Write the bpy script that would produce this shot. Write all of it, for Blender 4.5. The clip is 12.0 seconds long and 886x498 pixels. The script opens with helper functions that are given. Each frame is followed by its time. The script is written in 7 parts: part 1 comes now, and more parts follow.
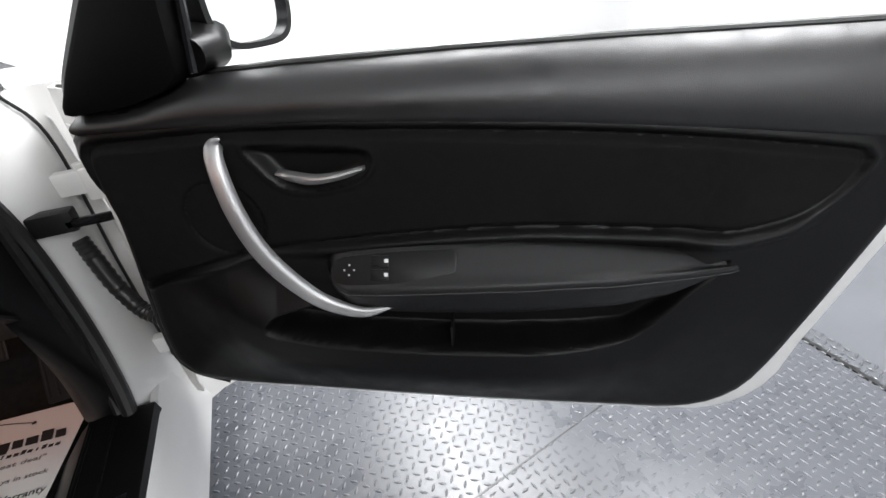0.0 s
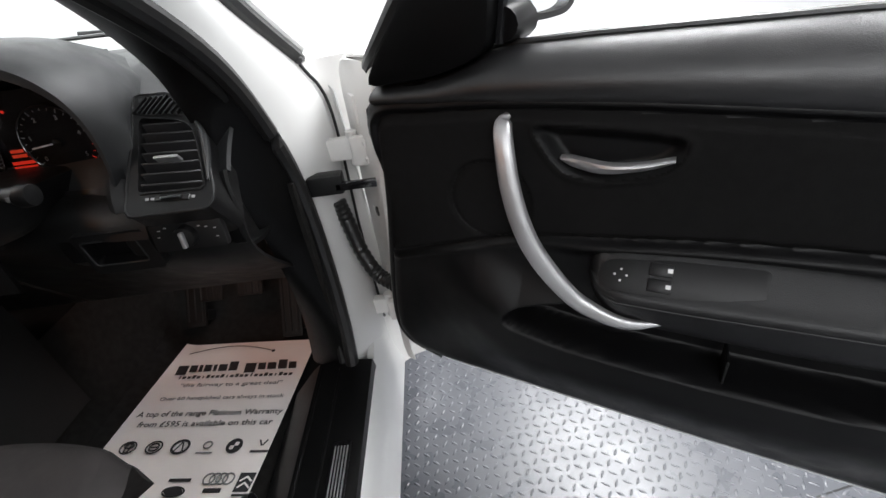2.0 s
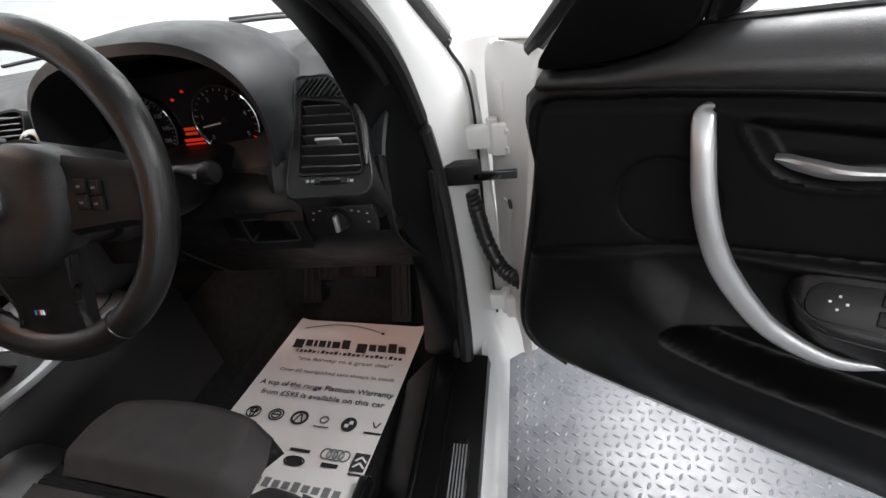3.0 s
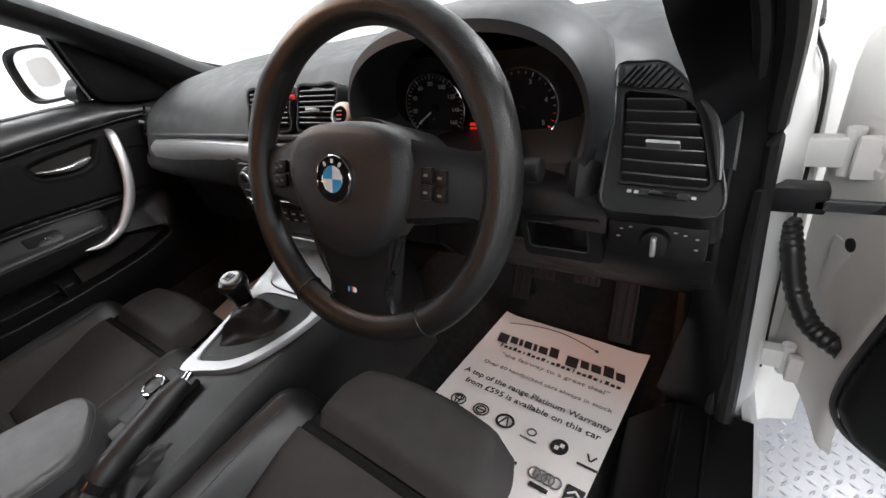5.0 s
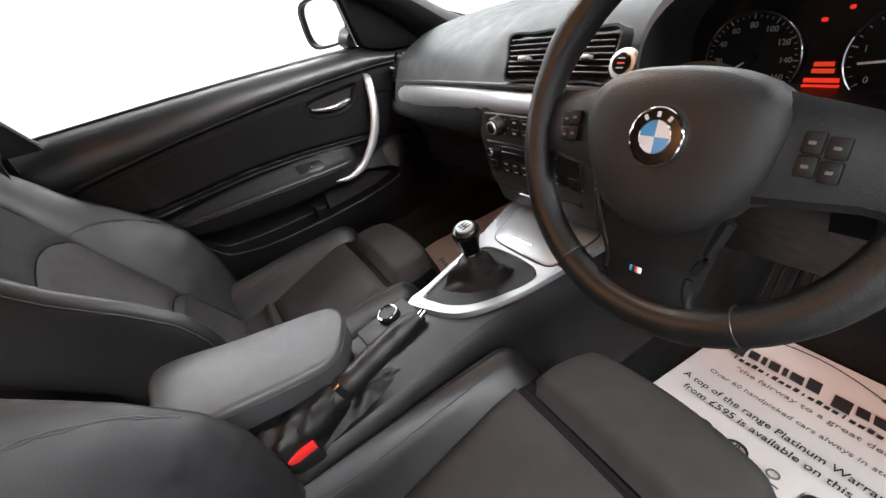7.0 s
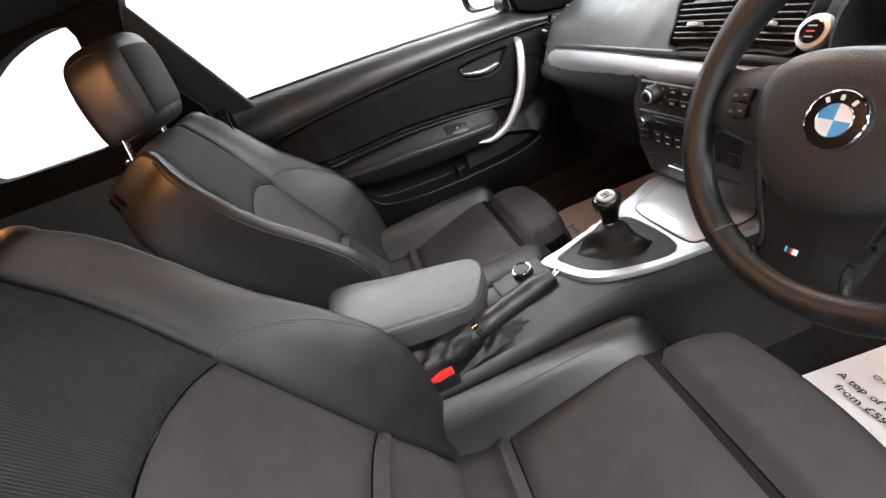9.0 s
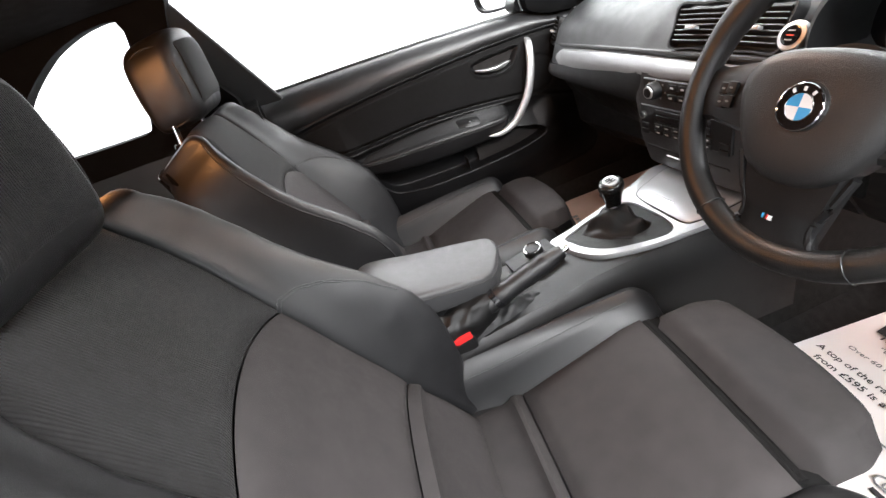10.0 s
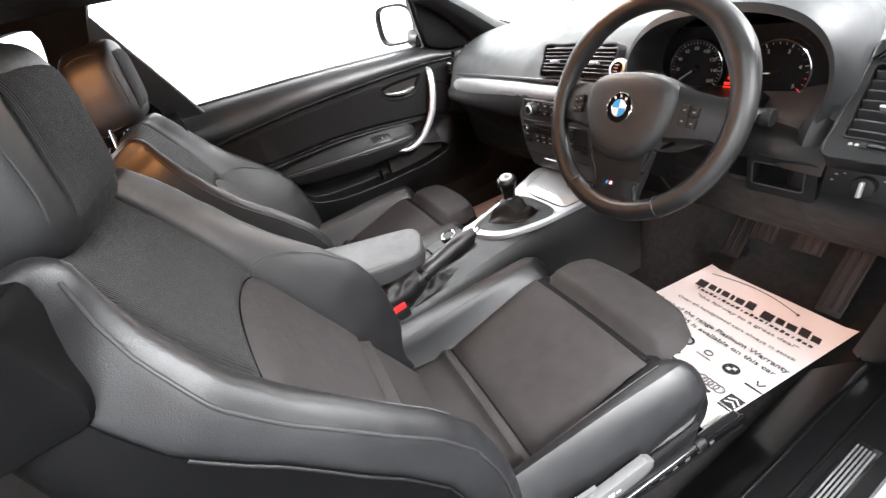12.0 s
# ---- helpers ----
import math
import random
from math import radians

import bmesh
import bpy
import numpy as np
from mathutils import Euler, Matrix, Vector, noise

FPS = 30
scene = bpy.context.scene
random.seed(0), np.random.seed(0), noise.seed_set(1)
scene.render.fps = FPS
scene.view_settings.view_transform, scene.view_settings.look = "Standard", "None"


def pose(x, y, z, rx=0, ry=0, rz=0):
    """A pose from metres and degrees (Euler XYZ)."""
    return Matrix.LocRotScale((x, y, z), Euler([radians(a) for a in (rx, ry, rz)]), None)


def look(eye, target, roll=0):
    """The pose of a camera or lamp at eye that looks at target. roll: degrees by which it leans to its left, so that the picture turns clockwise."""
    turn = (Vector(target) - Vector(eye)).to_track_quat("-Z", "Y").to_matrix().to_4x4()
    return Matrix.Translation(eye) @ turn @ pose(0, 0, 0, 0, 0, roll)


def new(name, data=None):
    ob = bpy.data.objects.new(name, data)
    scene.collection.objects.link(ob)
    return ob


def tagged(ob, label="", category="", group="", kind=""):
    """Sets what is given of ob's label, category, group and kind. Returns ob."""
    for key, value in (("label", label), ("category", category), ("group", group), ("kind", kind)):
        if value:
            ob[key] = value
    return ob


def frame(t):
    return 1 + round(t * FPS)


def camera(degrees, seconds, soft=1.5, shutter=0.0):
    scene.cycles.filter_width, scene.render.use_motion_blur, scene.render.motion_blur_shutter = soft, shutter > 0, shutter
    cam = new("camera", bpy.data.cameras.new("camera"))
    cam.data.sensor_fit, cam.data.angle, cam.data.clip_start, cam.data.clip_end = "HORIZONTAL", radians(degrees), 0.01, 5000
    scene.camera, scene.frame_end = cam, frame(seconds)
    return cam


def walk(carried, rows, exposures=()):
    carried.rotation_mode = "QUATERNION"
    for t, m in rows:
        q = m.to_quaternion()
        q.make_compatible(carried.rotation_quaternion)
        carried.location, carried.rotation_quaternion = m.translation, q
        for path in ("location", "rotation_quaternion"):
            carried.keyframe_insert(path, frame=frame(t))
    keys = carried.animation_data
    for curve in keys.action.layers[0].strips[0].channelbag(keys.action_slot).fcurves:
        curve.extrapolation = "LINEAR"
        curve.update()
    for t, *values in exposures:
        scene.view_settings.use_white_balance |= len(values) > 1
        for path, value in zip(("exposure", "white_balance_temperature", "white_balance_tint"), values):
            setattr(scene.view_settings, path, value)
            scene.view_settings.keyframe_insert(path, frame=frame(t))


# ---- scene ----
cam = camera(90.6, 12.0)
PATH = [
    (0, (1.122, -0.429, 1.054), (1.718, 1.145, -0.026), -4.4),
    (0.5, (1.099, -0.407, 1.056), (1.591, 1.201, -0.026), -5.1),
    (1, (1.062, -0.381, 1.053), (1.382, 1.271, -0.028), -6.1),
    (1.5, (1.028, -0.357, 1.046), (1.169, 1.321, -0.032), -7.1),
    (2, (0.978, -0.336, 1.046), (0.935, 1.351, -0.028), -7.8),
    (2.5, (0.927, -0.319, 1.045), (0.719, 1.36, -0.023), -8.7),
    (3, (0.878, -0.299, 1.046), (0.486, 1.344, -0.026), -9.8),
    (5, (0.687, -0.267, 1.063), (-0.343, 1.107, 0.038), -11.7),
    (5.5, (0.648, -0.271, 1.062), (-0.536, 0.975, 0.04), -12.5),
    (6, (0.615, -0.278, 1.06), (-0.705, 0.834, 0.048), -13.3),
    (6.5, (0.592, -0.289, 1.058), (-0.845, 0.668, 0.048), -14.4),
    (7, (0.575, -0.305, 1.062), (-0.963, 0.475, 0.049), -15.3),
    (7.5, (0.574, -0.316, 1.071), (-1.032, 0.311, 0.058), -16.8),
    (9.5, (0.654, -0.385, 1.113), (-1.056, -0.184, 0.096), -19.4),
    (10, (0.696, -0.421, 1.123), (-1.006, -0.176, 0.102), -18.5),
    (10.5, (0.736, -0.454, 1.13), (-0.943, -0.115, 0.097), -17.3),
    (11, (0.771, -0.493, 1.137), (-0.877, -0.017, 0.109), -15.4),
    (11.5, (0.809, -0.528, 1.14), (-0.804, 0.07, 0.119), -14.4),
    (12, (0.846, -0.552, 1.139), (-0.728, 0.149, 0.123), -13.6),
]
walk(cam, [(t, look(eye, target, roll)) for t, eye, target, roll in PATH],
     [(0, -0.85), (1.5, -0.95), (2.5, -0.95), (3.5, -0.85), (5.0, -0.55), (6.0, -0.2), (7.0, 0.15), (9.5, 0.66), (12.0, 0.96)])

# ---- world, lamps, exposure ----
world = bpy.data.worlds.new("studio_air")
world.use_nodes = True
world.node_tree.nodes["Background"].inputs["Color"].default_value = (0.9, 0.95, 1.0, 1)
world.node_tree.nodes["Background"].inputs["Strength"].default_value = 0.3
scene.world = world


def area_lamp(name, place, target, w, h, watts, colour):
    data = bpy.data.lights.new(name, "AREA")
    data.shape, data.size, data.size_y, data.energy, data.color = "RECTANGLE", w, h, watts, colour
    ob = new(name, data)
    ob.matrix_world = look(place, target)
    return ob


def point_lamp(name, place, radius, watts, colour):
    data = bpy.data.lights.new(name, "POINT")
    data.shadow_soft_size, data.energy, data.color = radius, watts, colour
    ob = new(name, data)
    ob.location = place
    return ob


COOL = (0.97, 0.98, 1.0)
WARM = (1.0, 0.42, 0.14)
# unseen area lamps: the first follows the floor highlight, others added for brightness
STUDIO_LAMPS = [((2.1, 2.0, 3.1), (2.1, 2.0, 0), 1.1, 2.0, 330), ((3.0, 0.0, 3.1), (3.0, 0.0, 0), 1.2, 1.6, 260), ((-2.9, -0.2, 3.1), (-2.9, -0.2, 0), 1.5, 5.0, 430),
                ((-1.5, 3.1, 3.1), (-1.5, 3.1, 0), 2.6, 1.2, 170), ((0.4, -3.6, 3.1), (0.4, -3.6, 0), 4.5, 1.2, 400)]
for place, target, w, h, watts in STUDIO_LAMPS:
    tagged(area_lamp("studio_light", place, target, w, h, watts, COOL), "unseen soft white area light under the ceiling", "lamp")
tagged(point_lamp("dome_lamp_bulb", (0.02, -0.80, 1.225), 0.03, 5.0, WARM), "warm bulb of the rear roof lamp", "lamp")
tagged(point_lamp("front_lamp_bulb", (0.04, 0.02, 1.255), 0.03, 2.2, WARM), "warm bulb of the front roof lamp", "lamp")
tagged(point_lamp("footwell_bulb", (0.50, 0.44, 0.64), 0.02, 1.2, (1.0, 0.42, 0.24)), "small warm footwell courtesy bulb", "lamp")


# ---- materials ----
def material(name, colour, rough=0.5, metal=0.0, coat=0.0, bump=(), mottled=0.0, spec=0.5, sheen=0.0, blotch=9.0):
    """bump: (kind, scale, strength) entries; mottled: how far a noise varies the colour."""
    m = bpy.data.materials.new(name)
    m.use_nodes = True
    t = m.node_tree
    b = t.nodes["Principled BSDF"]
    b.inputs["Base Color"].default_value = (*colour, 1)
    b.inputs["Roughness"].default_value = rough
    b.inputs["Metallic"].default_value = metal
    b.inputs["Coat Weight"].default_value = coat
    b.inputs["Coat Roughness"].default_value = 0.05
    b.inputs["Specular IOR Level"].default_value = spec
    b.inputs["Sheen Weight"].default_value = sheen
    co = t.nodes.new("ShaderNodeTexCoord")
    if mottled:
        n = t.nodes.new("ShaderNodeTexNoise")
        n.inputs["Scale"].default_value, n.inputs["Detail"].default_value = blotch, 6
        t.links.new(co.outputs["Object"], n.inputs["Vector"])
        ramp = t.nodes.new("ShaderNodeMapRange")
        ramp.inputs["From Min"].default_value, ramp.inputs["From Max"].default_value = 0.3, 0.7
        ramp.inputs["To Min"].default_value, ramp.inputs["To Max"].default_value = 1 - mottled, 1 + mottled
        t.links.new(n.outputs["Fac"], ramp.inputs["Value"])
        mix = t.nodes.new("ShaderNodeVectorMath")
        mix.operation = "SCALE"
        mix.inputs[0].default_value = colour
        t.links.new(ramp.outputs["Result"], mix.inputs["Scale"])
        t.links.new(mix.outputs["Vector"], b.inputs["Base Color"])
        r2 = t.nodes.new("ShaderNodeMapRange")
        r2.inputs["From Min"].default_value, r2.inputs["From Max"].default_value = 0.3, 0.7
        r2.inputs["To Min"].default_value, r2.inputs["To Max"].default_value = max(rough - 0.07, 0.02), min(rough + 0.07, 1)
        n2 = t.nodes.new("ShaderNodeTexNoise")
        n2.inputs["Scale"].default_value, n2.inputs["Detail"].default_value = blotch * 4, 4
        t.links.new(co.outputs["Object"], n2.inputs["Vector"])
        t.links.new(n2.outputs["Fac"], r2.inputs["Value"])
        t.links.new(r2.outputs["Result"], b.inputs["Roughness"])
    last = None
    for kind, scale, strength in bump:
        if kind == "noise":
            h = t.nodes.new("ShaderNodeTexNoise")
            h.inputs["Detail"].default_value = 4
            out = h.outputs["Fac"]
        elif kind == "cells":
            h = t.nodes.new("ShaderNodeTexVoronoi")
            out = h.outputs["Distance"]
        else:
            h = t.nodes.new("ShaderNodeTexWave")
            h.bands_direction = {"ribs_z": "Z", "ribs_x": "X", "ribs_y": "Y"}[kind]
            h.inputs["Distortion"].default_value = 0.15
            out = h.outputs["Fac"]
        h.inputs["Scale"].default_value = scale
        t.links.new(co.outputs["Object"], h.inputs["Vector"])
        bm_node = t.nodes.new("ShaderNodeBump")
        bm_node.inputs["Strength"].default_value = strength
        bm_node.inputs["Distance"].default_value = 0.001
        t.links.new(out, bm_node.inputs["Height"])
        if last:
            t.links.new(last.outputs["Normal"], bm_node.inputs["Normal"])
        last = bm_node
    if last:
        t.links.new(last.outputs["Normal"], b.inputs["Normal"])
    return m


def glow(name, colour, strength):
    m = material(name, (0.02, 0.02, 0.02), 0.4)
    b = m.node_tree.nodes["Principled BSDF"]
    b.inputs["Emission Color"].default_value, b.inputs["Emission Strength"].default_value = (*colour, 1), strength
    return m


def glass_sheet(name, tint, gloss):
    """A thin pane: clear, with a faint mirror image on it."""
    m = bpy.data.materials.new(name)
    m.use_nodes = True
    t = m.node_tree
    t.nodes.clear()
    out = t.nodes.new("ShaderNodeOutputMaterial")
    a, g, x = t.nodes.new("ShaderNodeBsdfTransparent"), t.nodes.new("ShaderNodeBsdfGlossy"), t.nodes.new("ShaderNodeMixShader")
    a.inputs["Color"].default_value = (*tint, 1)
    g.inputs["Roughness"].default_value = 0.02
    x.inputs[0].default_value = gloss
    t.links.new(a.outputs[0], x.inputs[1]), t.links.new(g.outputs[0], x.inputs[2]), t.links.new(x.outputs[0], out.inputs["Surface"])
    return m


LEATHER = material("black_leather", (0.0075, 0.0075, 0.0082), 0.45, spec=0.50, bump=(("cells", 1000, 0.16), ("noise", 500, 0.10)), mottled=0.08, blotch=14)
FABRIC = material("ribbed_black_cloth", (0.0070, 0.0067, 0.0065), 0.80, spec=0.3, bump=(("ribs_x", 120, 0.75), ("noise", 900, 0.4)), mottled=0.15, blotch=30, sheen=0.05)
CLOTH = material("smooth_black_cloth", (0.0310, 0.0280, 0.0278), 0.75, spec=0.16, bump=(("ribs_x", 300, 0.12), ("noise", 1100, 0.40), ("cells", 900, 0.15)), mottled=0.12, blotch=30)
PIPING = material("black_piping", (0.012, 0.012, 0.012), 0.6, bump=(("noise", 500, 0.3),))
STITCH = material("dark_grey_thread", (0.038, 0.038, 0.039), 0.7)
PLASTIC = material("grained_black_plastic", (0.0060, 0.0060, 0.0063), 0.46, spec=0.32, bump=(("cells", 1000, 0.18), ("noise", 600, 0.10)), mottled=0.10, blotch=8)
SOFTPAD = material("soft_dash_foam", (0.016, 0.017, 0.018), 0.52, spec=0.5, bump=(("cells", 1000, 0.18), ("noise", 600, 0.1)), mottled=0.10, blotch=8)
DOORSKIN = material("grained_door_vinyl", (0.0036, 0.0036, 0.0039), 0.44, spec=0.21, bump=(("cells", 900, 0.16), ("noise", 500, 0.08)), mottled=0.10, blotch=7)
DOORCLOTH = material("black_door_cloth", (0.0050, 0.0048, 0.0048), 0.8, spec=0.14, bump=(("noise", 800, 0.4),), mottled=0.08, blotch=20)
DOORARM = material("stitched_arm_leather", (0.0075, 0.0075, 0.0080), 0.46, spec=0.40, bump=(("cells", 900, 0.16), ("noise", 500, 0.08)), mottled=0.10, blotch=7)
DOORTOP = material("soft_door_vinyl", (0.0100, 0.0100, 0.0105), 0.40, spec=0.62, bump=(("cells", 900, 0.14), ("noise", 500, 0.08)), mottled=0.10, blotch=7)
SWITCHBLACK = material("satin_switch_black", (0.0035, 0.0035, 0.0038), 0.40, spec=0.25)
# paler than the plastic: windscreen light on the slats is put into the colour
SLATBLACK = material("brightened_satin_black", (0.022, 0.022, 0.023), 0.34, spec=0.5)
GLOSSBLACK = material("gloss_black", (0.008, 0.008, 0.009), 0.12, coat=0.5)
RUBBER = material("black_rubber", (0.012, 0.012, 0.012), 0.38, bump=(("noise", 120, 0.2),))
CARPET = material("black_carpet", (0.016, 0.015, 0.0145), 0.95, spec=0.15, bump=(("noise", 350, 1.0),), mottled=0.25, blotch=60)
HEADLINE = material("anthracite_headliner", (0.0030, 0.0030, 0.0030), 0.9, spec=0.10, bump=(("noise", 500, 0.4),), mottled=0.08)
SILVER = material("brushed_silver", (0.33, 0.335, 0.34), 0.44, metal=0.8, bump=(("ribs_z", 300, 0.06), ("noise", 300, 0.08)), mottled=0.04)
SATIN = material("satin_aluminium", (0.52, 0.52, 0.525), 0.42, metal=0.85, bump=(("noise", 900, 0.12),), mottled=0.03, blotch=40)
CHROME = material("chrome", (0.8, 0.8, 0.8), 0.08, metal=1.0)
# white taken below its real tone, to put the door post's shade into it
PAINT = material("white_car_paint", (0.68, 0.68, 0.67), 0.3, coat=0.7)
PAINT_DULL = material("white_body_primer", (0.70, 0.69, 0.67), 0.5, coat=0.1, mottled=0.03, bump=(("noise", 300, 0.05),))
MIRROR = material("mirror_glass", (0.86, 0.87, 0.88), 0.01, metal=1.0)
PAPER = material("cream_paper", (0.86, 0.81, 0.78), 0.8, mottled=0.03, bump=(("noise", 12, 0.5),))
PAPER_TAN = material("tan_paper", (0.55, 0.38, 0.30), 0.85, mottled=0.06, bump=(("noise", 12, 0.5),))
INK = material("black_ink", (0.02, 0.02, 0.022), 0.7)
INK_GREY = material("grey_ink", (0.20, 0.20, 0.20), 0.7)
WHITE_MARK = material("white_print", (0.7, 0.7, 0.7), 0.5)
DIAL = material("dial_black", (0.006, 0.006, 0.007), 0.25)
RED_GLOW = glow("red_display", (1.0, 0.035, 0.015), 0.75)
AMBER_GLOW = glow("amber_display", (1.0, 0.06, 0.02), 0.6)
DIAL_GLOW = material("dial_print", (0.28, 0.28, 0.28), 0.5)
RED_PLASTIC = material("red_plastic", (0.55, 0.02, 0.02), 0.35)
RIMSKIN = material("worn_rim_leather", (0.0088, 0.0084, 0.0080), 0.36, spec=0.55, bump=(("cells", 800, 0.22), ("noise", 300, 0.14)), mottled=0.22, blotch=24)
KNOB = material("polished_knob_leather", (0.0050, 0.0050, 0.0050), 0.26, spec=0.5, bump=(("noise", 400, 0.08),))
BOOT = material("soft_boot_leather", (0.0048, 0.0048, 0.0049), 0.46, spec=0.24, bump=(("cells", 900, 0.2), ("noise", 90, 0.5)), mottled=0.1)
BLUE = material("badge_blue", (0.05, 0.32, 0.62), 0.2, coat=0.8)
WHITE = material("badge_white", (0.75, 0.76, 0.77), 0.2, coat=0.8)
GREY_PLASTIC = material("mid_grey_plastic", (0.10, 0.10, 0.10), 0.5, bump=(("noise", 500, 0.2),))
PADSKIN = material("grained_airbag_skin", (0.0150, 0.0145, 0.0145), 0.45, spec=0.45, bump=(("cells", 900, 0.25), ("noise", 500, 0.1)), mottled=0.08, blotch=10)
TRIM = material("smooth_black_trim", (0.0040, 0.0040, 0.0042), 0.32, spec=0.17, bump=(("cells", 1000, 0.08),))
# darker copy of the dash foam, with the lower dash's shade in its colour
LOWDASH = material("shaded_lower_dash", (0.0060, 0.0060, 0.0062), 0.50, spec=0.28, bump=(("cells", 1000, 0.18), ("noise", 600, 0.1)), mottled=0.10, blotch=8)
BLACKSHELL = material("matt_black_shell", (0.0030, 0.0030, 0.0031), 0.45, spec=0.06, bump=(("cells", 900, 0.15),))
PEDAL = material("worn_pedal_rubber", (0.016, 0.016, 0.016), 0.65, spec=0.2, bump=(("noise", 200, 0.4),))
STACK = material("grained_stack_plastic", (0.024, 0.024, 0.025), 0.46, spec=0.45, bump=(("cells", 1000, 0.18),), mottled=0.10, blotch=8)
DIM_MARK = material("dim_print", (0.13, 0.13, 0.13), 0.5)
GREY_MARK = material("grey_print", (0.30, 0.30, 0.30), 0.5)
ARM_LEATHER = material("grey_leather", (0.029, 0.029, 0.030), 0.48, bump=(("cells", 1000, 0.16),), mottled=0.08, blotch=14)
WIND_GLASS = glass_sheet("clear_glass", (0.93, 0.96, 0.95), 0.05)
WALLPAINT = material("white_wall_paint", (0.86, 0.86, 0.855), 0.7, mottled=0.012, blotch=0.7, bump=(("noise", 40, 0.05),))
FLOORPLATE = material("grey_painted_plate", (0.080, 0.084, 0.095), 0.30, mottled=0.04, blotch=4, bump=(("noise", 30, 0.12), ("noise", 400, 0.05)), spec=0.6)
FLOORPALE = material("pale_grey_floor_paint", (0.105, 0.11, 0.121), 0.42, mottled=0.08, blotch=3, bump=(("noise", 60, 0.08),))


# ---- mesh helpers ----
def part(name, bm, mat, parent=None, label="", smooth=True, sharp=35):
    bmesh.ops.recalc_face_normals(bm, faces=bm.faces)
    me = bpy.data.meshes.new(name)
    bm.to_mesh(me)
    bm.free()
    me.materials.append(mat)
    if smooth:
        me.polygons.foreach_set("use_smooth", [True] * len(me.polygons))
        me.set_sharp_from_angle(angle=radians(sharp))
    ob = new(name, me)
    if parent is not None:
        ob.parent = parent
        if parent.parent is None and parent.type == "EMPTY":
            ob.matrix_parent_inverse = parent.matrix_basis.inverted()
    if label:
        ob["label"] = label
    return ob


def thing(name, place, label, category, group="", kind=""):
    ob = new(name)
    ob.empty_display_size = 0.05
    ob.matrix_basis = Matrix.Translation(place)
    return tagged(ob, label, category, group, kind)


def spline(pts, n):
    """n points along a Catmull-Rom curve through pts."""
    p = np.array(pts, float)
    k = len(p) - 1
    ext = np.vstack([2 * p[0] - p[1], p, 2 * p[-1] - p[-2]])
    out = []
    for t in np.linspace(0, k, n):
        i = min(int(t), k - 1)
        f = t - i
        a, b, c, d = ext[i:i + 4]
        out.append(0.5 * (2 * b + (c - a) * f + (2 * a - 5 * b + 4 * c - d) * f * f + (3 * b - a - 3 * c + d) * f ** 3))
    return [tuple(v) for v in out]


def ring_points(pts, n):
    """n points along a closed smooth curve through pts."""
    p = list(pts)
    m = len(p)
    full = p[-2:] + p + p[:3]
    fine = np.array(spline(full, (len(full) - 1) * 40 + 1))[80:80 + m * 40]
    gap = np.linalg.norm(np.diff(np.vstack([fine, fine[:1]]), axis=0), axis=1)
    run = np.concatenate([[0], np.cumsum(gap)])
    fine = np.vstack([fine, fine[:1]])
    want = np.linspace(0, run[-1], n, endpoint=False)
    return [tuple(np.interp(w, run, fine[:, k]) for k in range(fine.shape[1])) for w in want]


def bm_box(c, s, bevel=0.0, seg=2, m=None):
    bm = bmesh.new()
    bmesh.ops.create_cube(bm, size=1)
    bmesh.ops.scale(bm, vec=s, verts=bm.verts)
    if bevel:
        bmesh.ops.bevel(bm, geom=bm.edges[:], offset=bevel, segments=seg, profile=0.6, affect="EDGES")
    bmesh.ops.translate(bm, vec=c, verts=bm.verts)
    if m is not None:
        bm.transform(m)
    return bm


def bm_cyl(r1, r2, depth, n=24, m=None, bevel=0.0):
    bm = bmesh.new()
    bmesh.ops.create_cone(bm, cap_ends=True, segments=n, radius1=r1, radius2=r2, depth=depth)
    if bevel:
        rims = [e for e in bm.edges if abs(e.verts[0].co.z - e.verts[1].co.z) < 1e-6]
        bmesh.ops.bevel(bm, geom=rims, offset=bevel, segments=2, profile=0.6, affect="EDGES")
    if m is not None:
        bm.transform(m)
    return bm


def bm_loft(rings, closed=True, caps=True):
    """Skin over rings of equally many points; closed: each ring is a loop."""
    bm = bmesh.new()
    rows = [[bm.verts.new(p) for p in r] for r in rings]
    n = len(rows[0])
    for a, b in zip(rows, rows[1:]):
        for i in range(n if closed else n - 1):
            j = (i + 1) % n
            bm.faces.new((a[i], a[j], b[j], b[i]))
    if caps and closed:
        bm.faces.new(rows[0][::-1])
        bm.faces.new(rows[-1])
    return bm


def bm_sheet(rows, thick=0.0, up=None):
    """An open skin over rows of points, with a back side at a distance."""
    bm = bm_loft(rows, closed=False, caps=False)
    if thick:
        bmesh.ops.recalc_face_normals(bm, faces=bm.faces)
        bm.normal_update()
        if up is not None:
            mean = sum((f.normal * f.calc_area() for f in bm.faces), Vector())
            if mean.dot(Vector(up)) < 0:
                bmesh.ops.reverse_faces(bm, faces=bm.faces)
                bm.normal_update()
        front = bm.faces[:]
        rim = [e for e in bm.edges if e.is_boundary]
        loops = [(e.link_loops[0].vert, e.link_loops[0].link_loop_next.vert) for e in rim]
        twin = {v: bm.verts.new(v.co - v.normal * thick) for v in bm.verts[:]}
        for f in front:
            bm.faces.new([twin[v] for v in reversed(f.verts)])
        for a, b in loops:
            bm.faces.new((b, a, twin[a], twin[b]))
    return bm


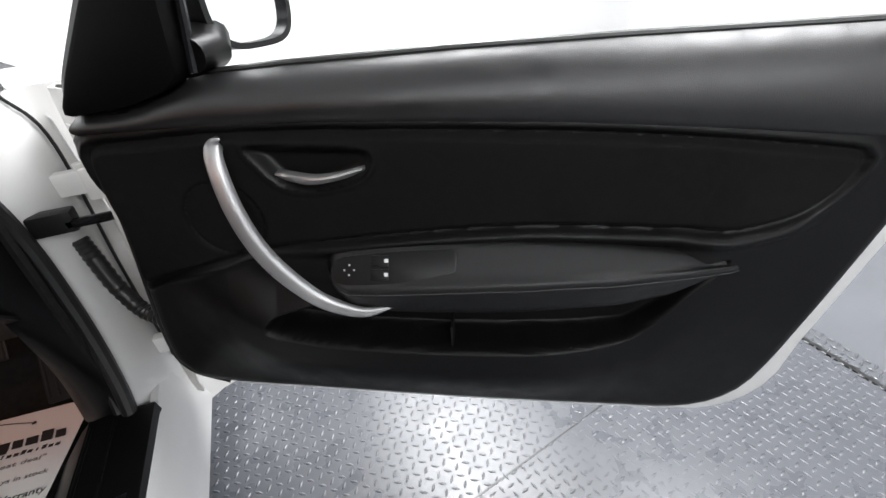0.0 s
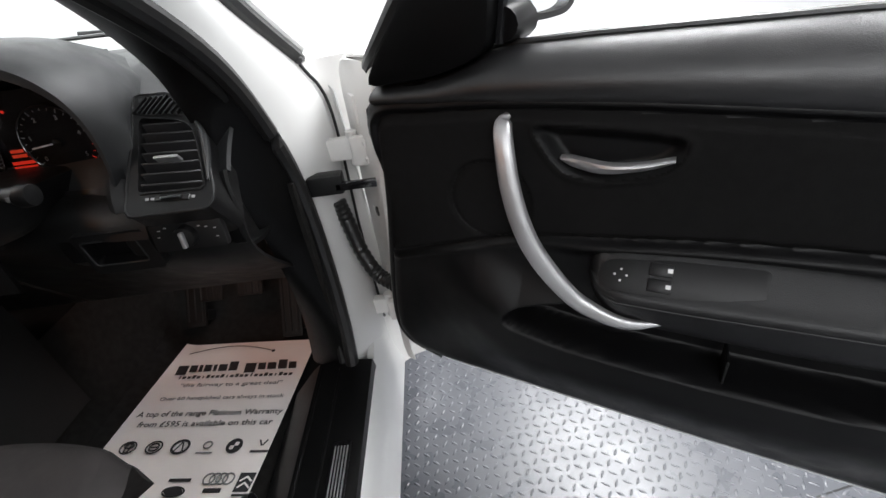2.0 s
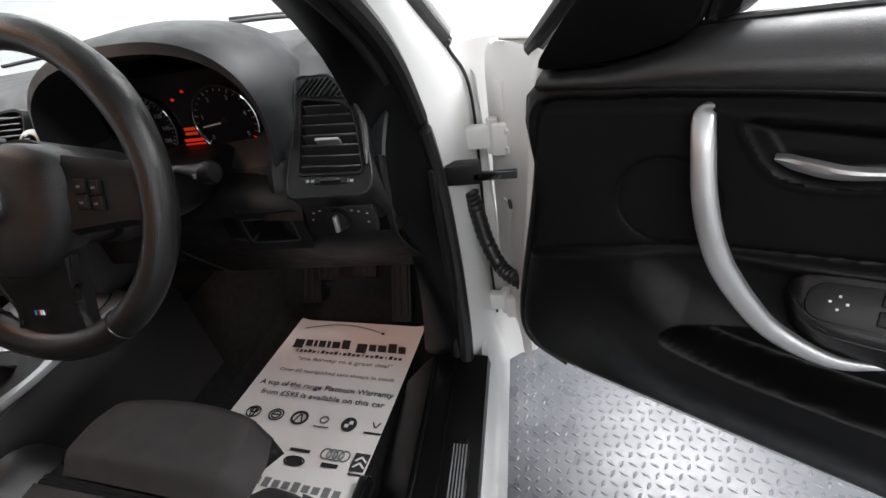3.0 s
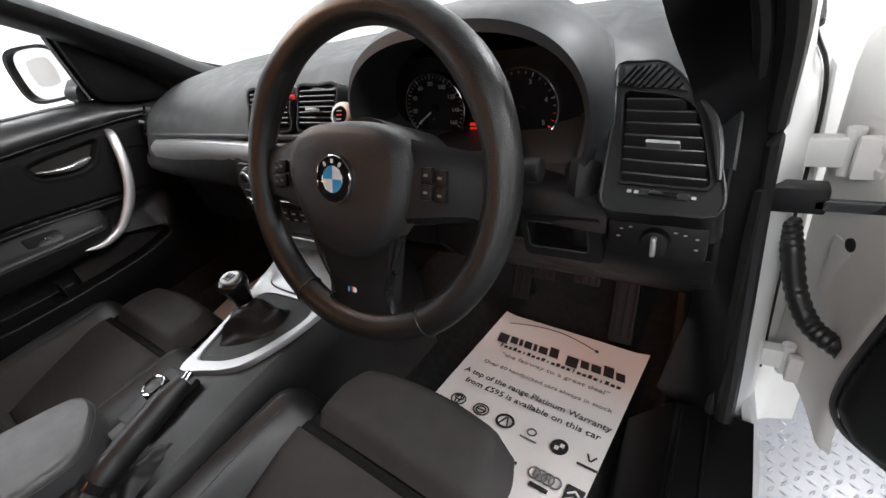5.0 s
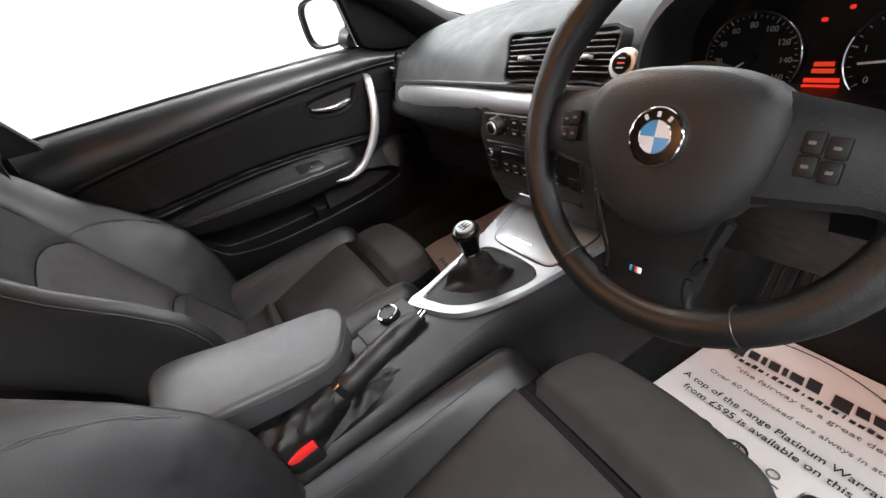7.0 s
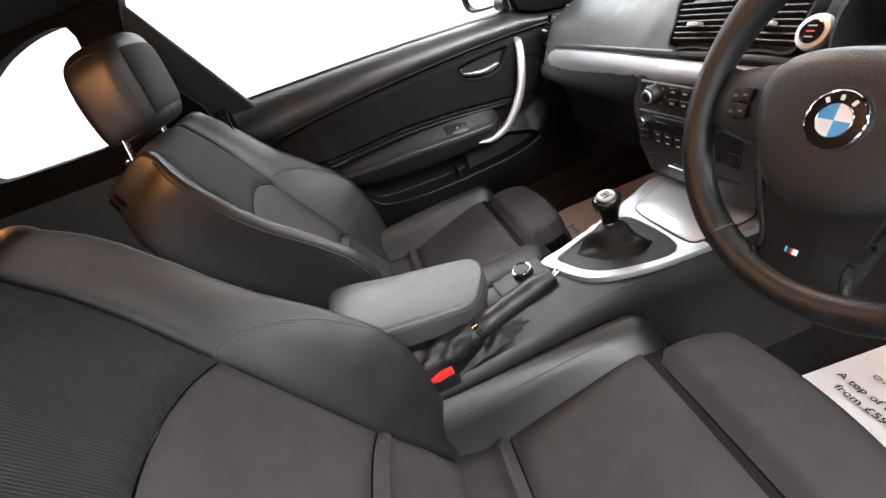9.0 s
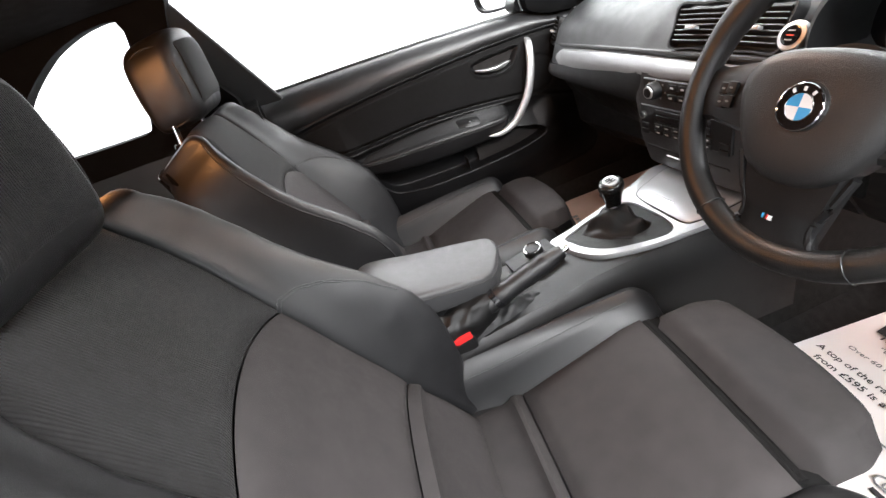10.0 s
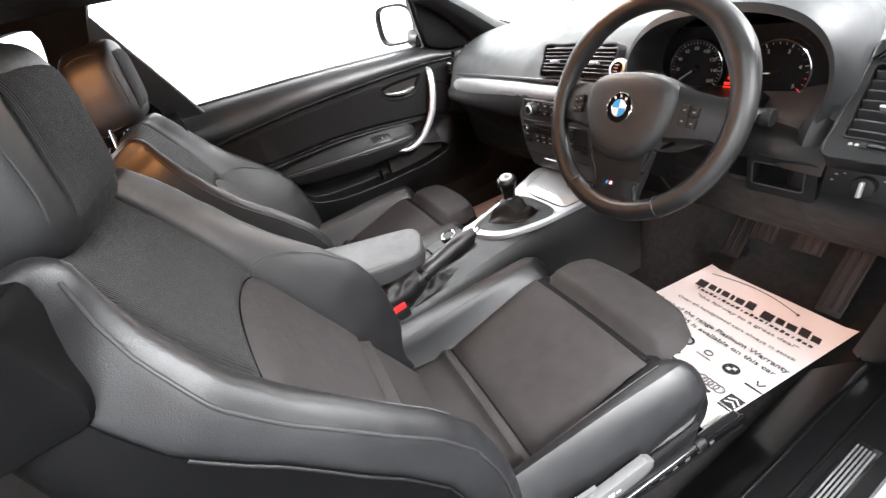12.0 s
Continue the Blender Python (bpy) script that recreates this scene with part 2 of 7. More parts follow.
def bm_tube(pts, r, n=10, squash=1.0, side=None, caps=True):
    """A tube along pts; r: a radius or one for each point; squash: the section's height against its width."""
    p = [Vector(q) for q in pts]
    rings = []
    for i, q in enumerate(p):
        d = (p[min(i + 1, len(p) - 1)] - p[max(i - 1, 0)]).normalized()
        s = Vector(side) if side is not None else (Vector((0, 0, 1)) if abs(d.z) < 0.9 else Vector((1, 0, 0)))
        a = d.cross(s).normalized()
        b = a.cross(d).normalized()
        rad = float(r[i] if hasattr(r, "__len__") else r)
        rings.append([q + rad * (math.cos(w) * a + squash * math.sin(w) * b) for w in np.linspace(0, 2 * math.pi, n, endpoint=False)])
    return bm_loft(rings, True, caps)


def bm_plate(outline, a, b, bevel=0.0, m=None, seg=2):
    """A prism over an outline of (x, z) points, from y = a to y = b."""
    bm = bmesh.new()
    f = bm.faces.new([bm.verts.new((x, a, z)) for x, z in outline])
    r = bmesh.ops.extrude_face_region(bm, geom=[f])
    bmesh.ops.translate(bm, vec=(0, b - a, 0), verts=[v for v in r["geom"] if isinstance(v, bmesh.types.BMVert)])
    if bevel:
        rim = [e for e in bm.edges if abs(e.verts[0].co.y - e.verts[1].co.y) < 1e-7]
        bmesh.ops.bevel(bm, geom=rim, offset=bevel, segments=seg, profile=0.6, affect="EDGES")
    if m is not None:
        bm.transform(m)
    return bm


def bm_frame(outer, inner, a, b, m=None):
    """A flat frame between two closed curves of (x, z), from y = a to y = b."""
    n = len(outer)
    rings = [[(x, a, z) for x, z in outer], [(x, b, z) for x, z in outer], [(x, b, z) for x, z in inner], [(x, a, z) for x, z in inner]]
    bm = bm_loft(rings + rings[:1], True, False)
    bmesh.ops.remove_doubles(bm, verts=bm.verts, dist=1e-6)
    if m is not None:
        bm.transform(m)
    return bm


def bm_pillow(c, s, e1=0.5, e2=0.5, nu=16, nv=24, m=None, warp=None):
    """A rounded block of the full size s."""
    def sp(v, e):
        return math.copysign(abs(v) ** e, v)
    rings = []
    for i in range(1, nu):
        a = -math.pi / 2 + math.pi * i / nu
        rings.append([Vector((0.5 * s[0] * sp(math.cos(a), e1) * sp(math.cos(w), e2), 0.5 * s[1] * sp(math.cos(a), e1) * sp(math.sin(w), e2), 0.5 * s[2] * sp(math.sin(a), e1)))
                      for w in np.linspace(0, 2 * math.pi, nv, endpoint=False)])
    bm = bm_loft(rings)
    if warp:
        for v in bm.verts:
            v.co = warp(v.co)
    bmesh.ops.translate(bm, vec=c, verts=bm.verts)
    if m is not None:
        bm.transform(m)
    return bm


def bm_text(text, size, m, bold=0.0, slant=0.0, depth=0.0004, width=0.0):
    data = bpy.data.curves.new("writing", "FONT")
    data.body, data.size, data.align_x, data.align_y, data.offset, data.shear, data.extrude = text, size, "CENTER", "CENTER", bold, slant, depth
    data.resolution_u = 3
    ob = bpy.data.objects.new("writing", data)
    scene.collection.objects.link(ob)
    bpy.context.view_layer.update()
    me = bpy.data.meshes.new_from_object(ob.evaluated_get(bpy.context.evaluated_depsgraph_get()))
    bpy.data.objects.remove(ob)
    bm = bmesh.new()
    bm.from_mesh(me)
    if width:
        xs = [v.co.x for v in bm.verts]
        f, mid = width / (max(xs) - min(xs)), 0.5 * (max(xs) + min(xs))
        for v in bm.verts:
            v.co.x = (v.co.x - mid) * f
    bm.transform(m)
    return bm


def basis(o, x, y, z):
    return Matrix(((x[0], y[0], z[0], o[0]), (x[1], y[1], z[1], o[1]), (x[2], y[2], z[2], o[2]), (0, 0, 0, 1)))


def smoothstep(a, b, v):
    t = min(max((v - a) / (b - a), 0), 1)
    return t * t * (3 - 2 * t)


# ---- the studio ----
def setting(name, bm, mat, label, category):
    return tagged(part(name, bm, mat), label, category, kind="structure")


setting("ground", bm_box((0.3, -0.4, -0.05), (11, 10.5, 0.1)), FLOORPALE, "pale grey painted studio floor", "floor")
for tag, c, s in (("wall_north", (0.3, 4.45, 1.6), (11, 0.12, 3.4)), ("wall_south", (0.3, -5.7, 1.6), (11, 0.12, 3.4)),
                  ("wall_east", (5.75, -0.4, 1.6), (0.12, 10.5, 3.4)), ("wall_west", (-5.15, -0.4, 1.6), (0.12, 10.5, 3.4))):
    setting(tag, bm_box(c, s), WALLPAINT, "plain white painted studio wall", "wall")
setting("ceiling", bm_box((0.3, -0.4, 3.36), (11, 10.5, 0.1)), WALLPAINT, "plain white studio ceiling", "ceiling")

# raised steel plates of the turntable beside the car
plates = thing("floor_plate", (1.6, 0.4, 0), "grey painted steel tread plates on the studio floor", "floor plate", kind="structure")
part("plate", bm_box((0.75, 0.2, 0.002), (3.46, 4.0, 0.004)), FLOORPLATE, plates)
part("plate", bm_box((2.495, 0.2, 0.003), (0.012, 4.0, 0.006)), RUBBER, plates, "black gap between two plates")


BAR_FACES = ((0, 1, 8), (1, 2, 9, 8), (2, 3, 10, 9), (3, 4, 10), (4, 5, 10), (5, 6, 11, 10), (6, 7, 8, 11), (7, 0, 8), (8, 9, 10, 11))


def bar_points():
    long, wide, high = 0.0128, 0.0042, 0.0024
    return ((-long, 0, 0), (-long * 0.5, wide * 0.8, 0), (0, wide, 0), (long * 0.5, wide * 0.8, 0), (long, 0, 0), (long * 0.5, -wide * 0.8, 0), (0, -wide, 0), (-long * 0.5, -wide * 0.8, 0),
            (-long * 0.55, 0, high * 0.8), (0, wide * 0.35, high), (long * 0.55, 0, high * 0.8), (0, -wide * 0.35, high))


def treads():
    """Lens-shaped bars of the tread plate, turned by turns to two sides; those beside the door are single bars."""
    verts, faces, step = [], [], 0.0245
    seam = math.atan2(0.05, 0.276)
    single = bpy.data.meshes.new("tread_bar")
    single.from_pydata(bar_points(), [], [f[::-1] for f in BAR_FACES])
    single.materials.append(FLOORPLATE)
    single.polygons.foreach_set("use_smooth", [True] * len(single.polygons))
    for i in range(77):
        for j in range(70):
            x, y = 0.70 + i * step, -0.55 + j * step
            beyond = (y - 0.073) - (x - 1.352) * math.tan(seam) < 0 and x > 1.2
            w = radians(45) * (1 if (i + j) % 2 else -1) + radians(12 if not beyond else -32)
            if 1.18 < x < 1.58 and -0.14 < y < 0.26:
                ob = new("tread_bar", single)
                ob.parent = plates
                ob.matrix_parent_inverse = plates.matrix_basis.inverted()
                ob.matrix_basis = pose(x, y, 0.0035, 0, 0, math.degrees(w))
                continue
            base = len(verts)
            c, s = math.cos(w), math.sin(w)
            for px, py, pz in bar_points():
                verts.append((x + c * px - s * py, y + s * px + c * py, 0.0035 + pz))
            for f in BAR_FACES:
                faces.append(tuple(base + k for k in f[::-1]))
    me = bpy.data.meshes.new("tread")
    me.from_pydata(verts, [], faces)
    me.materials.append(FLOORPLATE)
    me.polygons.foreach_set("use_smooth", [True] * len(me.polygons))
    ob = new("tread", me)
    ob.parent, ob.matrix_parent_inverse = plates, plates.matrix_basis.inverted()
    return tagged(ob, "rows of raised tread bars", kind="stuff")


treads()
part("seam", bm_box((0, 0, 0.0045), (0.9, 0.004, 0.001), m=pose(1.60, 0.118, 0, 0, 0, math.degrees(math.atan2(0.05, 0.276)))), RUBBER, plates, "thin joint between two plates")

# ---- body shell of the car ----
body = thing("cabin_shell", (0, -0.2, 0), "white coupe body shell with black cabin trim", "car", kind="structure")

SILL_Y = (0.52, 0.40, 0.30, 0.0, -0.5, -1.2)
# right sill: white outside, black tread cover on top with a ribbed metal strip
rows = []
for y in SILL_Y:
    f = max(0, (y - 0.28) / 0.24)
    rows.append([(0.775 - 0.02 * f, y, 0.372), (0.788 - 0.02 * f, y, 0.368), (0.80 - 0.015 * f, y, 0.345), (0.806 - 0.01 * f, y, 0.26), (0.812, y, 0.16), (0.79, y, 0.13), (0.72, y, 0.13)])
part("sill", bm_sheet(rows), PAINT, body, "glossy white painted door sill")
rows = []
for y in (0.325, 0.318, 0.25, 0.0, -0.5, -1.2):
    e = 0.018 if y > 0.32 else 0.0
    rows.append([(0.60 + e, y, 0.30), (0.655, y, 0.365 - e * 0.3), (0.675, y, 0.383 - e), (0.70, y, 0.386 - e), (0.755 - e, y, 0.386 - e), (0.785 - e, y, 0.383 - e), (0.790 - e, y, 0.355)])
part("sill_cover", bm_sheet(rows, 0.004, (0, 0, 1)), TRIM, body, "black plastic sill cover")
for x in (0.684, 0.722):
    part("sill_ridge", bm_tube([(x, y, 0.3865) for y in np.linspace(0.30, -1.1, 12)], 0.0028, 8), TRIM, body)
for k in range(5):
    part("sill_strip", bm_box((0.741 + 0.0052 * k, -0.16, 0.388), (0.0026, 0.56, 0.003), 0.0008), SATIN, body, "ribbed aluminium sill strip")
part("sill_strip_base", bm_box((0.7515, -0.16, 0.3868), (0.034, 0.58, 0.0035), 0.001), GLOSSBLACK, body)

# front door post: edge of the door opening and edge of the wing
OPENING = [(0.752, 0.318, 0.373), (0.752, 0.345, 0.46), (0.748, 0.368, 0.60), (0.741, 0.371, 0.76), (0.735, 0.325, 0.885), (0.727, 0.235, 1.00), (0.70, 0.09, 1.10), (0.66, -0.12, 1.21), (0.62, -0.36, 1.30), (0.60, -0.75, 1.325), (0.61, -1.2, 1.28)]
WING = [(0.80, 0.50, 0.15), (0.792, 0.48, 0.36), (0.785, 0.485, 0.60), (0.783, 0.497, 0.850), (0.755, 0.475, 0.937), (0.730, 0.335, 1.025), (0.725, 0.14, 1.125), (0.685, -0.10, 1.235), (0.645, -0.36, 1.325), (0.62, -0.75, 1.352), (0.63, -1.2, 1.31)]
a, b = spline(OPENING, 60), spline(WING, 60)
rows = []
for p, q in zip(a, b):
    p, q = Vector(p), Vector(q)
    rows.append([p + (q - p) * f + Vector((0.012, -0.006, 0.004)) * math.sin(math.pi * f) for f in (0, 0.15, 0.35, 0.6, 0.85, 1)])
part("door_post", bm_sheet(rows, 0.003), PAINT, body, "glossy white front door post")
rows = []
for q in spline(WING[:5], 16):
    q = Vector(q)
    rows.append([q + Vector((0, 0, 0)), q + Vector((0.008, 0.02, 0)), q + Vector((0.04, 0.045, 0)), q + Vector((0.085, 0.06, 0)), q + Vector((0.09, 0.10, 0))])
part("wing_return", bm_sheet(rows, 0.003), PAINT_DULL, body, "white painted inner edge of the wing")
strip = spline(WING[4:], 40)
part("pillar_strip", bm_tube([Vector(p) + Vector((0.0, 0.004, 0.010)) for p in strip], 0.0125, 8), RUBBER, body, "black rubber strip along the pillar")
part("drip_rail", bm_tube([Vector(p) + Vector((0.004, 0.024, 0.020)) for p in strip], 0.008, 8), PAINT, body, "white pillar edge")
part("strip_clip", bm_box((0.757, 0.478, 0.944), (0.018, 0.030, 0.012), 0.003, 1), RUBBER, body)
part("wing_gap", bm_tube([Vector(p) + Vector((0.004, -0.004, 0)) for p in spline(WING[1:5], 24)], 0.0030, 6), RUBBER, body, "dark gap between post and wing")
seal = [Vector(p) + Vector((-0.008, -0.012, -0.004)) for p in a]
part("door_seal", bm_tube(seal, 0.0135, 10), RUBBER, body, "black rubber door seal")
part("seal_lip", bm_tube([p + Vector((-0.020, 0.004, -0.008)) for p in seal], 0.009, 8), RUBBER, body)
# black trim of the front pillar, from the seal in to the windscreen
INNER = [(0.64, 0.38, 0.34), (0.66, 0.36, 0.47), (0.675, 0.32, 0.60), (0.672, 0.28, 0.76), (0.655, 0.265, 0.90), (0.622, 0.275, 0.99), (0.605, 0.16, 1.09), (0.58, -0.06, 1.20), (0.56, -0.30, 1.29), (0.54, -0.70, 1.32), (0.55, -1.2, 1.28)]
c = spline(INNER, 60)
rows = []
for p, q in zip(seal, c):
    q = Vector(q)
    rows.append([p + (q - p) * f + Vector((-0.004, -0.012, 0)) * math.sin(math.pi * f) for f in (0, 0.1, 0.2, 0.35, 0.5, 0.65, 0.8, 0.9, 1)])
part("pillar_trim", bm_sheet(rows, 0.004), TRIM, body, "black front pillar trim")
part("kick_panel", bm_sheet([[(0.735, 0.34, z), (0.69, 0.36, z), (0.66, 0.45, z), (0.66, 0.80, z)] for z in (0.20, 0.40, 0.60, 0.78)], 0.01), CARPET, body, "dark footwell side panel")

# right wing, bonnet and cowl
rows = []
for y, x1, z1 in ((0.515, 0.775, 0.93), (0.70, 0.80, 0.925), (1.0, 0.82, 0.90), (1.5, 0.80, 0.83), (1.9, 0.72, 0.72)):
    rows.append([(x1 - 0.10, y, z1 + 0.022), (x1 - 0.02, y, z1 + 0.012), (x1 + 0.02, y, z1 - 0.05), (x1 + 0.03, y, z1 - 0.20), (x1 + 0.04, y, z1 - 0.45), (x1 + 0.02, y, 0.20)])
part("wing", bm_sheet(rows, 0.004), PAINT, body, "white painted front wing")
part("wing", bm_sheet([[(-p[0], p[1], p[2]) for p in r] for r in rows], 0.004), PAINT, body, "white painted front wing")
rows = []
for y, z in ((0.93, 0.955), (1.2, 0.935), (1.6, 0.87), (1.95, 0.76)):
    rows.append([(x, y, z - 0.05 * (x / 0.72) ** 2) for x in (-0.715, -0.45, -0.2, 0, 0.2, 0.45, 0.715)])
part("bonnet", bm_sheet(rows, 0.004), PAINT, body, "white bonnet")
part("cowl", bm_sheet([[(x, y - 0.12 * (x / 0.7) ** 2, z - 0.035 * (x / 0.7) ** 2) for x in np.linspace(-0.60, 0.42, 9)] for y, z in ((0.84, 0.962), (0.90, 0.950), (0.96, 0.952))], 0.004), PLASTIC, body, "black cowl panel below the windscreen")

# roof with headliner
def roof_z(x, y):
    return 1.352 - 0.055 * (x / 0.6) ** 2 - 0.05 * smoothstep(-0.7, -1.5, y) - 0.045 * smoothstep(-0.35, 0.02, y)


ys = np.linspace(0.0, -1.5, 14)
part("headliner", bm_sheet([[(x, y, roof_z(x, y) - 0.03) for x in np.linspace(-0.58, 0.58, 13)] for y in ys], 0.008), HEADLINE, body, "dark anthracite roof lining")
part("roof", bm_sheet([[(x, y, roof_z(x, y) + 0.012) for x in np.linspace(-0.61, 0.61, 13)] for y in ys], 0.006), PAINT, body, "white roof")


# windscreen from the cowl up to the roof
def screen(u, v):
    x = (-0.69 + 1.38 * u) * (1 - 0.22 * v)
    bow = (2 * u - 1) ** 2
    return (x, 0.86 - 0.16 * bow - (0.86 - 0.16 * bow * 0.6) * v, 0.962 - 0.02 * bow + (0.345 - 0.02 * bow) * v ** 0.93)


pane = part("windscreen", bm_sheet([[screen(u, v) for u in np.linspace(0, 1, 13)] for v in np.linspace(0, 1, 9)]), WIND_GLASS, body, "clear windscreen")
pane.visible_shadow = False
part("screen_seal", bm_tube([Vector(screen(u, 0)) + Vector((0, -0.012, 0.004)) for u in np.linspace(0.02, 0.86, 25)], 0.007, 8), RUBBER, body, "black windscreen edge")

# left side: pillars, door frame edge, rear quarter
POST_L = [(-0.705, 0.60, 0.90), (-0.69, 0.50, 0.965), (-0.67, 0.36, 1.065), (-0.65, 0.20, 1.16), (-0.62, 0.03, 1.235), (-0.59, -0.25, 1.295), (-0.575, -0.62, 1.315), (-0.585, -0.80, 1.30)]
part("front_pillar", bm_tube(spline(POST_L, 40), list(np.linspace(0.095, 0.054, 14)) + [0.053] * 16 + list(np.linspace(0.05, 0.035, 10)), 12, 0.62), PLASTIC, body, "black front pillar trim")
part("pillar_foot", bm_plate([(0.34, 0.925), (0.66, 0.89), (0.66, 0.955), (0.50, 1.02), (0.38, 1.095)], 0.0, 0.02, 0.004, basis((-0.705, 0, 0), (0, 1, 0), (-1, 0, 0), (0, 0, 1))), PLASTIC, body, "black corner panel at the foot of the pillar")
B_FRONT = [(-0.689, -0.532, 0.960), (-0.668, -0.604, 1.10), (-0.640, -0.690, 1.265)]
B_REAR = [(-0.66, -0.80, 0.985), (-0.648, -0.765, 1.10), (-0.628, -0.735, 1.275)]
rows = [[Vector(p) + (Vector(q) - Vector(p)) * f + Vector((0.012, 0, 0)) * math.sin(math.pi * f) for f in (0, 0.1, 0.4, 0.7, 1)] for p, q in zip(spline(B_FRONT, 14), spline(B_REAR, 14))]
part("side_pillar", bm_sheet(rows, 0.02), DOORSKIN, body, "black side pillar trim")
part("side_pillar_seal", bm_tube([Vector(p) + Vector((0.004, 0.006, 0)) for p in spline(B_FRONT, 20)], 0.007, 8), RUBBER, body)
part("belt_guide", bm_box((-0.645, -0.71, 1.12), (0.02, 0.05, 0.12), 0.008, 2, None), PLASTIC, body)
# quarter window surround
win = ring_points([(-0.845, 1.003), (-0.815, 1.09), (-0.785, 1.19), (-0.780, 1.225), (-0.795, 1.243), (-0.862, 1.238), (-0.92, 1.222), (-0.96, 1.205), (-1.02, 1.168), (-1.07, 1.128), (-1.125, 1.07), (-1.132, 1.03), (-1.112, 1.003), (-1.0, 0.997), (-0.87, 0.996)], 40)
out = ring_points([(-0.62, 0.95), (-0.70, 1.15), (-0.66, 1.32), (-0.95, 1.33), (-1.40, 1.30), (-1.55, 1.10), (-1.40, 0.93), (-0.95, 0.93)], 40)
k0 = min(range(40), key=lambda k: (out[k][0] + 0.62) ** 2 + (out[k][1] - 0.95) ** 2)
k1 = min(range(40), key=lambda k: (win[k][0] + 0.835) ** 2 + (win[k][1] - 0.995) ** 2)
out, win = out[k0:] + out[:k0], win[k1:] + win[:k1]
turn_l = basis((-0.60, 0, 0), (0, 1, 0), (-1, 0, 0), (0, 0, 1))
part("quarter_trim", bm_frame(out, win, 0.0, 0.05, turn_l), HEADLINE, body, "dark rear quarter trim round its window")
part("quarter_sill", bm_sheet([[(-0.685, y, 0.93), (-0.68, y, 0.975), (-0.655, y, 0.985), (-0.61, y, 0.97), (-0.60, y, 0.93), (-0.59, y, 0.60), (-0.57, y, 0.35)] for y in np.linspace(-0.585, -1.5, 8)], 0.01), PLASTIC, body, "black rear side panel")
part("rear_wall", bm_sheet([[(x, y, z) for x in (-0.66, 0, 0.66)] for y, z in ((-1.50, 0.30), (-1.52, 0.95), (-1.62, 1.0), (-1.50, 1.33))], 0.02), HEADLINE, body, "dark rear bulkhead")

# floor, tunnel and bulkhead
floor_rows = []
for y, z in ((0.93, 0.62), (0.80, 0.44), (0.70, 0.30), (0.58, 0.25), (0.30, 0.255), (0.0, 0.27), (-0.5, 0.26), (-1.5, 0.28)):
    floor_rows.append([(-0.70, y, max(z, 0.30) + 0.05), (-0.66, y, z + 0.015), (-0.60, y, z), (-0.20, y, z), (-0.15, y, z + 0.02), (-0.13, y, z + 0.10), (-0.115, y, 0.50), (0.115, y, 0.50), (0.13, y, z + 0.10), (0.15, y, z + 0.02), (0.20, y, z), (0.60, y, z), (0.645, y, z + 0.015), (0.665, y, max(z, 0.30) + 0.05)])
part("floor_carpet", bm_sheet(floor_rows, 0.01), CARPET, body, "black carpet floor and tunnel")
part("bulkhead", bm_box((0, 0.96, 0.67), (1.30, 0.03, 0.44)), CARPET, body, "dark front bulkhead")
rows = [[(-0.72, y, 0.32), (-0.745, y, 0.36), (-0.79, y, 0.37), (-0.82, y, 0.15)] for y in (0.6, 0, -1.2)]
part("sill", bm_sheet(rows, 0.004), PAINT, body)

part("kick_panel", bm_sheet([[(-0.70, y, z) for y in (0.0, 0.3, 0.6, 0.97)] for z in (0.22, 0.40, 0.60, 0.92)], 0.01), CARPET, body, "dark footwell side panel")
part("kick_panel", bm_sheet([[(0.69, y, z) for y in (0.43, 0.6, 0.8, 0.97)] for z in (0.22, 0.40, 0.60, 0.86)], 0.01), CARPET, body)

# hinges, check strap and cable boot between post and door
for z in (0.79, 0.42):
    hinge = part("hinge", bm_box((0.792, 0.448, z), (0.052, 0.022, 0.040), 0.004), PAINT_DULL, body, "white painted door hinge")
    part("knuckle", bm_cyl(0.010, 0.010, 0.062, 14, pose(0.822, 0.446, z)), PAINT_DULL, hinge)
    part("leaf", bm_box((0.845, 0.425, z), (0.045, 0.016, 0.054), 0.004, 2), PAINT_DULL, hinge)
    for dz in (-0.015, 0.015):
        part("bolt", bm_cyl(0.008, 0.007, 0.010, 6, pose(0.852, 0.413, z + dz, 90, 0, 25)), PAINT_DULL, hinge)
strap = part("check_strap", bm_box((0.772, 0.385, 0.752), (0.062, 0.030, 0.036), 0.005), PLASTIC, body, "black door check strap")
part("strap_arm", bm_box((0.83, 0.374, 0.748), (0.085, 0.008, 0.016), 0.003, 2, pose(0, 0, 0)), GLOSSBLACK, strap)
part("cable_boot", bm_tube(spline([(0.775, 0.42, 0.70), (0.785, 0.41, 0.66), (0.80, 0.395, 0.60), (0.825, 0.375, 0.555), (0.86, 0.345, 0.545)], 36), [0.0135 + 0.002 * (k % 2) for k in range(36)], 10), RUBBER, body, "ribbed black rubber cable boot")


# ---- doors ----
A_DOOR = radians(28)
DRIVER_DOOR = basis((0.9272, 0.2599, 0), (math.cos(A_DOOR), -math.sin(A_DOOR), 0), (math.sin(A_DOOR), math.cos(A_DOOR), 0), (0, 0, 1))
PASSENGER_DOOR = basis((-0.690, 0.39, 0.0), (0, -1, 0), (-1, 0, 0), (0, 0, 1))


